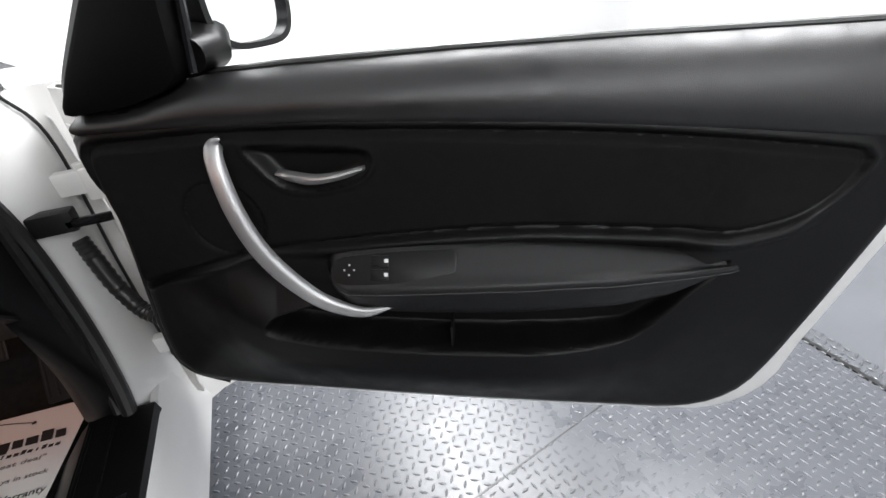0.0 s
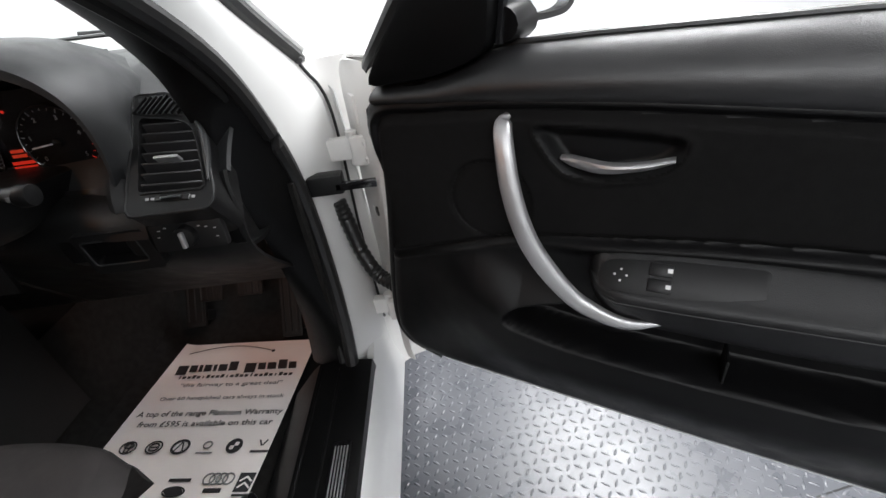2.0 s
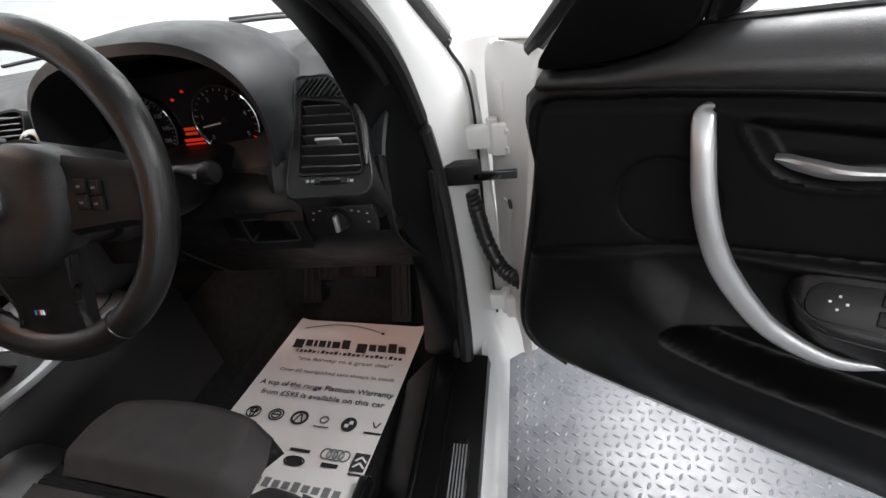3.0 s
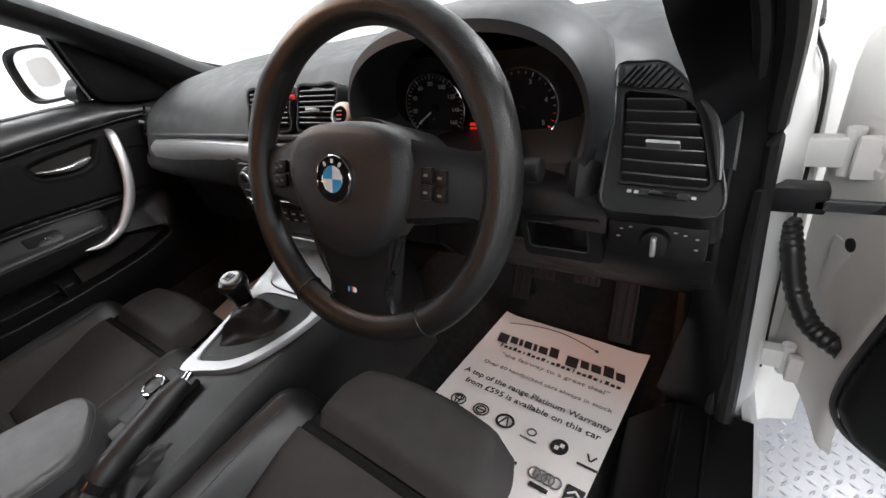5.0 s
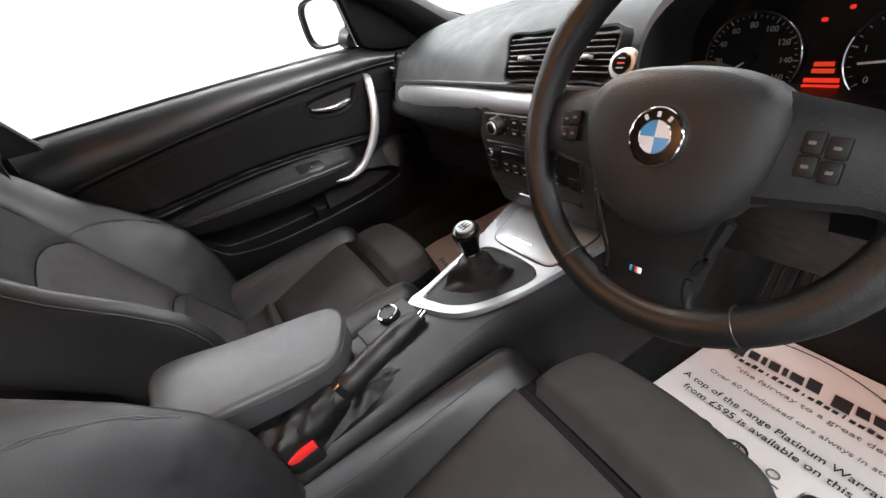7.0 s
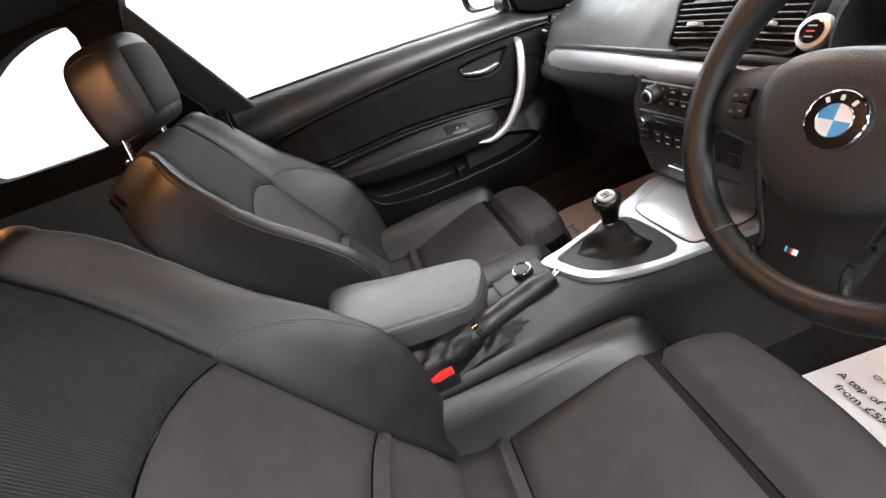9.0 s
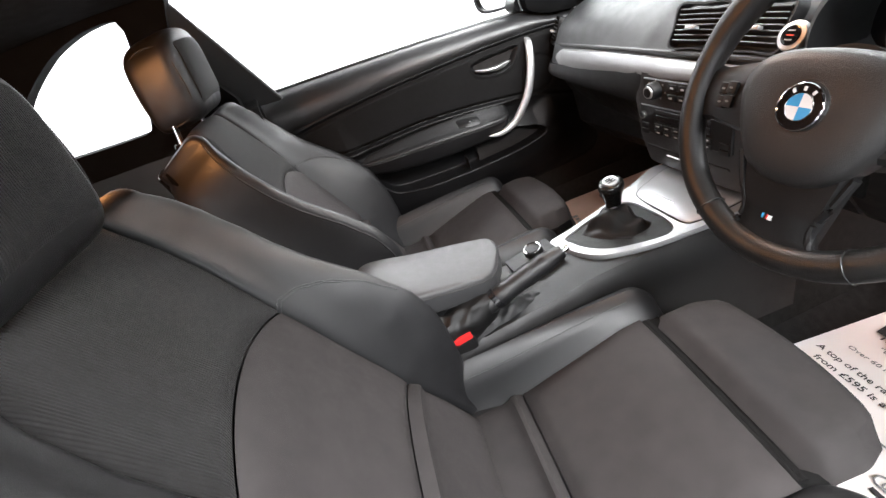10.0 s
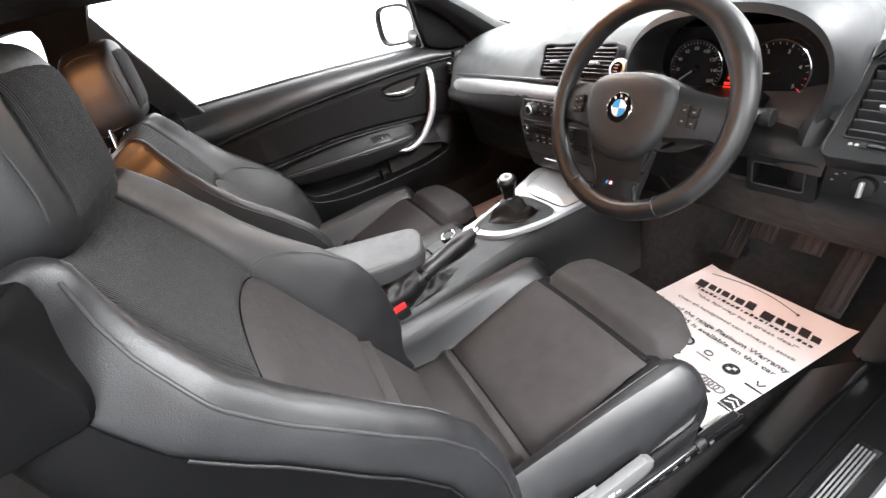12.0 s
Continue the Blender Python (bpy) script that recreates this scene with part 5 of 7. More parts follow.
# dark lip above the strip
part("pad_edge", bm_tube([(x, float(np.interp(x, (-0.60, -0.50, -0.35, -0.15, 0.0), (0.290, 0.262, 0.240, 0.220, 0.212))), float(np.interp(x, (-0.60, -0.50, -0.35, -0.15, 0.0), (0.862, 0.868, 0.877, 0.884, 0.886)))) for x in np.linspace(-0.60, 0.19, 30)], 0.005, 8), SOFTPAD, dash)


def slat_vent(name, m, w, h, n, tab, parent):
    """A vent: frame, hollow, level slats and a thumb tab; x across, z up, y into the dash."""
    v = part(name, bm_frame(ring_points([(-w, -h), (0, -h * 1.03), (w, -h), (w * 1.02, 0), (w, h), (0, h * 1.03), (-w, h), (-w * 1.02, 0)], 48), ring_points([(-w * .93, -h * .91), (0, -h * .93), (w * .93, -h * .91), (w * .95, 0), (w * .93, h * .91), (0, h * .93), (-w * .93, h * .91), (-w * .95, 0)], 48), -0.003, 0.02, m), PLASTIC, parent, "black air vent")
    part("hollow", bm_box((0, 0.020, 0), (1.8 * w, 0.004, 1.76 * h), m=m), RUBBER, v)
    for k in range(n):
        z = -0.80 * h + 1.6 * h * (k + 0.5) / n
        part("slat", bm_box((0, 0, 0), (1.80 * w, 0.014, 0.0030), 0.0009, 1, m @ pose(0, 0.003, z, -20, 0, 0)), SLATBLACK, v)
    part("tab", bm_box((tab, -0.010, -0.10 * h), (0.022, 0.012, 0.006), 0.002, 2, m), SATIN, v, "satin vent tab")
    return v


tip = pose(0, 0, 0, -24, 0, 0)
slat_vent("air_vent", pose(0.008, 0.230, 0.928, 0, 0, 3) @ tip, 0.052, 0.036, 7, -0.004, dash)
slat_vent("air_vent", pose(0.126, 0.230, 0.928, 0, 0, -3) @ tip, 0.046, 0.036, 7, 0.0, dash)
part("hazard_switch", bm_box((0.070, 0.236, 0.946), (0.008, 0.008, 0.008), 0.002, 2), RED_PLASTIC, dash, "small red hazard switch")
# start button
btn = pose(0.192, 0.214, 0.920) @ pose(0, 0, 0, 62, 0, 0)
ring = part("start_button", bm_cyl(0.0215, 0.0195, 0.010, 40, btn, 0.003), SATIN, dash, "round start button in a satin ring")
part("cap", bm_cyl(0.0145, 0.0135, 0.012, 32, btn @ pose(0, 0, 0.001), 0.0015), GLOSSBLACK, ring)
for k in range(3):
    part("mark", bm_box((0, 0.006 - 0.006 * k, 0.0073), (0.010, 0.0016, 0.0004), m=btn), AMBER_GLOW if k == 1 else GREY_MARK, ring)

# centre stack with climate and radio controls
stack = part("centre_panel", bm_loft([[(x, y, z) for x, y, z in ((-0.118 + c, 0.30, z), (-0.118 + c, y + 0.022, z), (-0.108 + c, y + 0.004, z), (-0.09 + c, y, z), (0.145 - c, y, z), (0.160 - c, y + 0.004, z), (0.168 - c, y + 0.022, z), (0.168 - c, 0.30, z))] for z, y, c in ((0.852, 0.192, 0.0), (0.80, 0.183, 0.0), (0.72, 0.186, 0.008), (0.66, 0.200, 0.018), (0.640, 0.225, 0.026))]), STACK, dash, "black centre stack")


def stack_y(z):
    return float(np.interp(z, (0.64, 0.66, 0.72, 0.80, 0.852), (0.225, 0.200, 0.186, 0.183, 0.192)))


part("facia", bm_box((0.025, stack_y(0.83) - 0.001, 0.826), (0.215, 0.006, 0.040), 0.002, 1), PADSKIN, stack, "black climate facia")
for x in (-0.045, 0.098):
    knob = part("knob", bm_cyl(0.0175, 0.0155, 0.022, 32, pose(x, stack_y(0.826) - 0.010, 0.826, 90, 0, 0), 0.003), PLASTIC, stack, "round control knob")
    part("knob_ring", bm_cyl(0.0125, 0.0120, 0.004, 32, pose(x, stack_y(0.826) - 0.0215, 0.826, 90, 0, 0), 0.001), SATIN, knob)
    part("knob_cap", bm_cyl(0.0095, 0.0090, 0.003, 28, pose(x, stack_y(0.826) - 0.0235, 0.826, 90, 0, 0), 0.001), PLASTIC, knob)
    for k in range(7):
        w = radians(-50 + 50 * k)
        part("mark", bm_box((x + 0.0245 * math.sin(w), stack_y(0.83) - 0.0045, 0.826 + 0.0175 * math.cos(w)), (0.0028, 0.0008, 0.0028)), GREY_MARK, stack)
for k, (x, z) in enumerate(((0.0, 0.835), (0.0, 0.817), (0.026, 0.835), (0.026, 0.817), (0.052, 0.835), (0.052, 0.817))):
    b = part("button", bm_box((x, stack_y(z) - 0.005, z), (0.020, 0.006, 0.012), 0.0018, 2), PLASTIC, stack)
    part("mark", bm_box((x, stack_y(z) - 0.0084, z), (0.008, 0.0006, 0.003)), GREY_MARK, b)
radio = part("radio", bm_box((0.025, stack_y(0.765) - 0.001, 0.765), (0.225, 0.006, 0.058), 0.002, 1), PLASTIC, stack, "black radio with rows of keys")
part("slot", bm_box((0.025, stack_y(0.785) - 0.0045, 0.786), (0.135, 0.002, 0.006), 0.0008, 1), RUBBER, radio)
part("display", bm_box((0.025, stack_y(0.77) - 0.0045, 0.771), (0.135, 0.002, 0.014), 0.0008, 1), GLOSSBLACK, radio)
part("radio_knob", bm_cyl(0.009, 0.008, 0.012, 24, pose(-0.070, stack_y(0.775) - 0.008, 0.775, 90, 0, 0), 0.001), CHROME, radio)
for r in range(2):
    for k in range(6):
        x, z = -0.035 + 0.0242 * k, 0.755 - 0.013 * r
        key = part("key", bm_box((x, stack_y(z) - 0.0045, z), (0.0215, 0.005, 0.0095), 0.0015, 2), PLASTIC, radio)
        part("mark", bm_box((x, stack_y(z) - 0.0074, z), (0.009, 0.0006, 0.0022)), GREY_MARK, key)
    for sx in (-0.073, 0.123):
        part("key", bm_box((sx, stack_y(0.75) - 0.0045, 0.752 - 0.013 * r), (0.02, 0.005, 0.0095), 0.0015, 2), PLASTIC, radio)
part("stack_groove", bm_box((0.025, stack_y(0.70) - 0.0015, 0.703), (0.205, 0.004, 0.003)), RUBBER, stack)
part("badge_bar", bm_box((0.012, stack_y(0.69) - 0.002, 0.690), (0.075, 0.003, 0.003), 0.0008, 1), SATIN, stack)

# instrument cowl and dials: lip round the dials, then a soft flank out to the pad and the vent tower
ENDS = {180: (0.205, 0.250, 0.885), 150: (0.205, 0.300, 0.955), 120: (0.270, 0.480, 0.985), 90: (0.390, 0.540, 0.985), 60: (0.480, 0.480, 0.978), 35: (0.542, 0.390, 0.958), 15: (0.556, 0.335, 0.940), 0: (0.568, 0.262, 0.890), -15: (0.572, 0.232, 0.850), -40: (0.572, 0.200, 0.800)}
keys = sorted(ENDS)
rows = []
for deg in np.linspace(182, -40, 52):
    a = radians(deg)
    ca, sa = math.cos(a), math.sin(a)
    lx = 0.388 + 0.165 * math.copysign(abs(ca) ** 0.75, ca)
    lz = 0.900 + (0.113 * sa ** 0.8 if sa > 0 else 0.14 * sa)
    end = Vector([float(np.interp(deg, keys, [ENDS[k][j] for k in keys])) for j in range(3)])
    lip = Vector((lx, 0.200 + 0.012 * max(0, ca), lz))
    high = Vector((lx + 0.012 * ca, 0.225, lz + 0.022 * max(sa, 0)))
    mid = high.lerp(end, 0.5) + Vector((0.010 * max(ca, 0), 0, 0.018 * max(sa, 0) + 0.004))
    rows.append([(lx - 0.010 * ca, 0.300, lz - 0.014 * max(sa, 0)), (lx - 0.004 * ca, 0.235, lz - 0.006 * max(sa, 0)), tuple(lip), tuple(lip.lerp(high, 0.5) + Vector((0, -0.008, 0.002))), tuple(high), tuple(high.lerp(mid, 0.5) + Vector((0, 0, 0.006 * max(sa, 0)))), tuple(mid), tuple(mid.lerp(end, 0.5) + Vector((0, 0, 0.004 * max(sa, 0)))), tuple(end)])
part("dial_cowl", bm_sheet(rows, 0.003), SOFTPAD, dash, "black hooded instrument cowl")
part("dial_panel", bm_box((0.383, 0.300, 0.900), (0.31, 0.006, 0.15)), DIAL, dash, "black dial face panel")


def dial(x, z, r, top, values, needle, label, red_from=None):
    face = part("dial", bm_cyl(r, r, 0.006, 48, pose(x, 0.2945, z, 90, 0, 0)), DIAL, dash, label)
    circ = [(x + r * math.cos(w), 0.2905, z + r * math.sin(w)) for w in np.linspace(radians(-42), radians(222), 60)]
    part("ring", bm_tube(circ, 0.0012, 6), CHROME, face, "bright dial ring")
    n = len(values)
    for k in range(4 * (n - 1) + 1):
        w = radians(215 - 250 * k / (4 * (n - 1)))
        big = k % 4 == 0
        part("tick", bm_box((0, 0, 0), (0.0055 if big else 0.003, 0.0006, 0.0011 if big else 0.0006), m=pose(x, 0.2908, z) @ pose(0, 0, 0, 0, -math.degrees(w), 0) @ pose(r * 0.90, 0, 0)), RED_GLOW if red_from is not None and k >= 4 * red_from else DIAL_GLOW, face)
    for k, v in enumerate(values):
        w = radians(215 - 250 * k / (n - 1))
        part("numeral", bm_text(v, 0.0088, pose(x + 0.71 * r * math.cos(w), 0.2905, z + 0.71 * r * math.sin(w), 90, 0, 0)), DIAL_GLOW, face)
    w = radians(needle)
    arm = part("needle", bm_box((0.36 * r, 0, 0), (0.80 * r, 0.001, 0.0020), m=pose(x, 0.2885, z) @ pose(0, 0, 0, 0, -needle, 0)), WHITE_MARK, face, "white needle")
    part("hub", bm_cyl(0.007, 0.006, 0.006, 24, pose(x, 0.2890, z, 90, 0, 0), 0.001), DIAL, arm)
    return face


dial(0.307, 0.904, 0.051, 160, ("0", "20", "40", "60", "80", "100", "120", "140", "160"), 214, "round speed dial with white figures")
dial(0.446, 0.902, 0.051, 5, ("0", "1", "2", "3", "4", "5"), 186, "round engine speed dial with white figures", 4.3)
for k, (w, z) in enumerate(((0.018, 0.896), (0.020, 0.889), (0.032, 0.879), (0.034, 0.872))):
    part("readout", bm_box((0.378, 0.2950, z), (w, 0.002, 0.0042)), AMBER_GLOW if k < 2 else RED_GLOW, dash, "glowing red readout bar")
part("warning_lamp", bm_box((0.371, 0.2955, 0.940), (0.006, 0.002, 0.004), 0.001, 1), RED_GLOW, dash, "glowing red warning lamp")
part("warning_lamp", bm_box((0.392, 0.2955, 0.950), (0.005, 0.002, 0.004), 0.001, 1), RED_GLOW, dash)

# driver side vent tower
up_face = basis((0.625, 0.2375, 0.890), (0.995, -0.06, -0.03), (0.05, 0.60, -0.80), (0.06, 0.80, 0.60))
VT = [(-0.0465, 0.0450), (-0.030, 0.0452), (-0.015, 0.0440), (0.004, 0.0405), (0.018, 0.0350), (0.030, 0.0225), (0.041, -0.004), (0.051, -0.036), (0.0570, -0.0620), (0.040, -0.0650), (0.020, -0.0658), (-0.010, -0.0660), (-0.0255, -0.0650), (-0.0305, -0.042), (-0.036, -0.017), (-0.042, 0.015)][::-1]
tower = part("vent_tower", bm_frame(ring_points([(0.006 + (x - 0.006) * 1.06, -0.01 + (z + 0.01) * 1.05) for x, z in VT], 64), ring_points(VT, 64), -0.0035, 0.03, up_face), PLASTIC, dash, "black side vent frame")
TP = [(-0.064, 0.086), (-0.0590, 0.050), (-0.0535, 0.0195), (-0.0445, -0.053), (-0.0360, -0.096), (-0.005, -0.098), (0.0275, -0.096), (0.0715, -0.087), (0.0600, -0.029), (0.0455, 0.016), (0.0240, 0.0460), (0.004, 0.072), (-0.018, 0.0885), (-0.040, 0.0885)]
TPO, TPI = ring_points(TP, 64), ring_points([(0.006 + (x - 0.006) * 1.04, -0.01 + (z + 0.01) * 1.035) for x, z in VT], 64)
k1 = min(range(64), key=lambda k: (TPI[k][0] - TPO[0][0]) ** 2 + (TPI[k][1] - TPO[0][1]) ** 2)
part("tower_panel", bm_frame(TPO, TPI[k1:] + TPI[:k1], -0.0015, 0.07, up_face), PLASTIC, tower, "black panel round the side vent")
part("panel_edge", bm_tube([up_face @ Vector((x, -0.0008, z)) for x, z in TPO + TPO[:1]], 0.0020, 8), PLASTIC, tower)
# raised ridge in paler foam, drawing the highlight along the panel's right edge
part("highlight_ridge", bm_tube([up_face @ Vector(p) for p in spline([(0.030, -0.001, 0.040), (0.0475, -0.003, 0.012), (0.058, -0.004, -0.022), (0.064, -0.003, -0.055)], 16)], [0.002 + 0.003 * math.sin(math.pi * k / 15) for k in range(16)], 8), SOFTPAD, tower)
part("hollow", bm_plate(ring_points(VT, 64), 0.022, 0.026, 0.0, up_face), RUBBER, tower)
for k in range(7):
    z = 0.0355 - 0.0155 * k
    left = float(np.interp(z, (-0.066, 0.045), (-0.025, -0.046)))
    right = float(np.interp(z, (-0.0635, -0.036, -0.004, 0.022, 0.036), (0.0565, 0.050, 0.040, 0.030, 0.017)))
    part("slat", bm_box((0, 0, 0), (right - left, 0.016, 0.0030), 0.0010, 1, up_face @ pose(0.5 * (left + right), 0.006, z, -26, 0, 0)), SLATBLACK, tower)
part("tab", bm_box((0.0075, -0.006, -0.0215), (0.033, 0.012, 0.0045), 0.0018, 2, up_face), SATIN, tower, "satin vent tab")
part("slider_slot", bm_box((0.020, -0.0018, -0.0765), (0.046, 0.003, 0.0085), 0.0012, 1, up_face), RUBBER, tower)
part("wheel_slider", bm_box((0.020, -0.0035, -0.0765), (0.028, 0.005, 0.0055), 0.0015, 2, up_face), GLOSSBLACK, tower)
for x in (-0.006, -0.013, 0.047):
    part("mark", bm_box((x, -0.0022, -0.0765), (0.004, 0.0008, 0.0035), m=up_face), GREY_MARK, tower)
# small demister grille above the vent
grille = part("demister_grille", bm_plate([(-0.0565, 0.0815), (-0.0200, 0.0830), (-0.003, 0.0680), (0.0165, 0.0475), (-0.005, 0.0505), (-0.0500, 0.0540)], -0.003, 0.006, 0.001, up_face), RUBBER, dash, "small slatted demister grille")
for k in range(9):
    x = -0.0500 + 0.0072 * k
    top = float(np.interp(x, (-0.056, -0.020, -0.003, 0.016), (0.0800, 0.0810, 0.0665, 0.0480)))
    low = float(np.interp(x, (-0.050, 0.016), (0.0545, 0.0490)))
    if top - low > 0.006:
        part("slat", bm_box((0, -0.0045, 0), (0.0022, 0.005, 1.12 * (top - low)), m=up_face @ pose(x, 0, 0.5 * (top + low), 0, 28, 0)), PLASTIC, grille)
# light switch panel
LP = Matrix.Translation((0.636, 0.180, 0.790)) @ pose(0, 0, 0, -6, 0, 0)
lights = part("light_panel", bm_box((0, 0, 0), (0.098, 0.014, 0.042), 0.006, 2, LP), PLASTIC, dash, "black light switch panel")
part("light_knob", bm_cyl(0.0155, 0.0135, 0.014, 28, LP @ pose(0, -0.010, 0.001, 90, 0, 0), 0.002), PLASTIC, lights)
part("knob_grip", bm_box((0, -0.019, -0.001), (0.0055, 0.008, 0.022), 0.002, 2, LP), SATIN, lights, "satin grip of the light switch")
for x, z in ((-0.034, 0.011), (-0.025, 0.014), (0.019, 0.012), (0.028, 0.010), (0.039, 0.007), (0.039, -0.005), (-0.037, 0.002)):
    part("mark", bm_box((x, -0.0074, z), (0.0034, 0.0008, 0.0014), m=LP), GREY_MARK, lights)
# lower panel with a cubby
def rounded_rect(w, h, r, n=6):
    out = []
    for cx, cz, a0 in ((w - r, h - r, 0), (-w + r, h - r, 90), (-w + r, -h + r, 180), (w - r, -h + r, 270)):
        out += [(cx + r * math.cos(radians(a0 + 90 * k / n)), cz + r * math.sin(radians(a0 + 90 * k / n))) for k in range(n + 1)]
    return out


cubby_at = pose(0.526, 0.186, 0.776) @ pose(0, 0, 0, 10, 0, 0)
cub = rounded_rect(0.036, 0.0195, 0.005)
cubby = part("lower_panel", bm_frame([(x * 1.38 + 0.004, z * 1.75 - 0.002) for x, z in cub], cub, -0.004, 0.09, cubby_at), PLASTIC, dash, "black lower panel with an open cubby")
part("cubby_back", bm_plate(cub, 0.082, 0.088, 0.0, cubby_at), RUBBER, cubby)
part("cubby_lip", bm_tube([cubby_at @ Vector((x * 1.03, -0.004, z * 1.05)) for x, z in cub + cub[:1]], 0.0014, 6), SLATBLACK, cubby)
rows = []
for y, z in ((0.298, 0.842), (0.270, 0.838), (0.235, 0.832), (0.205, 0.822), (0.190, 0.806), (0.186, 0.792)):
    rows.append([(x, y - 0.012 * smoothstep(0.46, 0.55, x), z + 0.006 * math.sin(math.pi * (x - 0.22) / 0.36)) for x in np.linspace(0.22, 0.585, 16)])
part("binnacle_floor", bm_sheet(rows, 0.004), PLASTIC, dash, "black facing below the dials")
part("knee_panel", bm_sheet([[(x, 0.235 + 0.02 * (z < 0.68), z) for x in (0.17, 0.22, 0.27, 0.31)] for z in (0.80, 0.76, 0.72, 0.70)] , 0.006), PLASTIC, dash)
part("lower_edge", bm_sheet([[(x, y, z) for x in (0.44, 0.52, 0.60, 0.69)] for y, z in ((0.207, 0.790), (0.207, 0.772), (0.210, 0.756), (0.225, 0.742), (0.26, 0.732), (0.42, 0.72))], 0.006), TRIM, dash)
# small vent at the passenger end
slat_vent("air_vent", pose(-0.632, 0.315, 0.890, 0, 0, -20) @ tip, 0.026, 0.036, 6, 0.0, dash)
part("glove_box", bm_sheet([[(x, y, z) for x in np.linspace(-0.62, -0.13, 8)] for y, z in ((0.31, 0.760), (0.345, 0.70), (0.36, 0.60), (0.42, 0.54))], 0.006), PLASTIC, dash, "dark glove box lid")
part("glove_latch", bm_box((-0.36, 0.338, 0.700), (0.07, 0.008, 0.014), 0.003, 2, None), GLOSSBLACK, dash)

# ---- steering wheel ----
wheel = thing("steering_wheel", (0.377, 0.035, 0.91), "black leather three-spoke steering wheel with round badge", "steering wheel")
TW = radians(22)
WH = basis((0.377, 0.035, 0.910), (1, 0, 0), (0, math.sin(TW), math.cos(TW)), (0, -math.cos(TW), math.sin(TW)))
R = 0.158
rings = []
for a in np.linspace(0, 2 * math.pi, 96, endpoint=False):
    deg = math.degrees(a) % 360
    fat = 0.0165 + 0.0022 * (math.exp(-((deg - 35) / 14) ** 2) + math.exp(-((deg - 145) / 14) ** 2))
    rings.append([WH @ Vector(((R + fat * math.cos(b)) * math.cos(a), (R + fat * math.cos(b)) * math.sin(a), 0.92 * fat * math.sin(b))) for b in np.linspace(0, 2 * math.pi, 16, endpoint=False)])
part("rim", bm_loft(rings + rings[:1], True, False), RIMSKIN, wheel, "worn black leather rim")
for deg in (33, 147, 238, 302):
    a = radians(deg)
    part("rim_seam", bm_tube([WH @ Vector(((R + 0.0172 * math.cos(b)) * math.cos(a), (R + 0.0172 * math.cos(b)) * math.sin(a), 0.0158 * math.sin(b))) for b in np.linspace(0, 2 * math.pi, 22)], 0.0009, 6), RUBBER, wheel)
# spokes
for sx in (-1, 1):
    rows = []
    for v in np.linspace(0, 1, 12):
        x = 0.052 + 0.100 * v
        hi = 0.022 + 0.018 * (1 - v) + 0.008 * smoothstep(0.7, 1, v)
        lo = -0.052 + 0.022 * v + 0.012 * (1 - v) - 0.010 * smoothstep(0.75, 1, v)
        z = 0.018 - 0.022 * v ** 1.4
        rows.append([WH @ Vector((sx * p[0], p[1], p[2])) for p in ((x, hi, z - 0.016), (x, hi + 0.002, z - 0.004), (x, hi - 0.006, z + 0.003), (x, 0.5 * (hi + lo), z + 0.006), (x, lo + 0.006, z + 0.002), (x, lo, z - 0.006), (x, lo + 0.002, z - 0.016))])
    spoke = part("spoke", bm_loft(rows, True, True), PLASTIC, wheel, "black side spoke with keys")
    for i in range(2):
        for j in range(2):
            key = part("key", bm_box((sx * (0.0945 + 0.0125 * i), 0.008 - 0.0150 * j - 0.002 * i, 0.0195 - 0.003 * i), (0.0118, 0.0138, 0.005), 0.0018, 2, WH), PLASTIC, spoke)
            part("mark", bm_box((sx * (0.0945 + 0.0125 * i), 0.008 - 0.0150 * j - 0.002 * i, 0.0221 - 0.003 * i), (0.0040, 0.0022, 0.0008), m=WH), DIM_MARK, key)
low = []
for v in np.linspace(0, 1, 12):
    y = -0.045 - 0.106 * v
    half = 0.058 - 0.020 * v + 0.010 * smoothstep(0.8, 1, v)
    z = 0.012 - 0.016 * v
    low.append([WH @ Vector(p) for p in ((-half, y, z - 0.012), (-half, y, z), (-half + 0.006, y, z + 0.005), (0, y, z + 0.008), (half - 0.006, y, z + 0.005), (half, y, z), (half, y, z - 0.012))])
spoke = part("spoke", bm_loft(low, True, True), PLASTIC, wheel, "black lower spoke")
for sx in (-1, 1):
    part("spoke_edge", bm_tube([WH @ Vector(p) for p in spline([(sx * 0.060, -0.055, 0.012), (sx * 0.050, -0.085, 0.008), (sx * 0.038, -0.115, 0.003), (sx * 0.046, -0.142, 0.0)], 16)], 0.0045, 8), PLASTIC, spoke)
for k, mt in enumerate((BLUE, INK, RED_PLASTIC, WHITE)):
    part("stripe", bm_box((-0.010 + 0.0026 * k, -0.117, 0.0098), (0.0022 if k < 3 else 0.0045, 0.0052, 0.0014), m=WH @ pose(0, 0, 0, 0, 0, 0)), mt, spoke)
# airbag pad
PADL = ring_points([(0, 0.054), (0.045, 0.050), (0.072, 0.036), (0.080, 0.010), (0.072, -0.028), (0.047, -0.062), (0.020, -0.076), (0, -0.078), (-0.020, -0.076), (-0.047, -0.062), (-0.070, -0.025), (-0.080, 0.010), (-0.072, 0.036), (-0.045, 0.050)], 64)
rings = [[WH @ Vector((x * f, y * f, z)) for x, y in PADL] for f, z in ((1.0, -0.004), (1.01, 0.012), (0.985, 0.022), (0.92, 0.028), (0.78, 0.032), (0.5, 0.0338), (0.3, 0.0342), (0.1, 0.0343))]
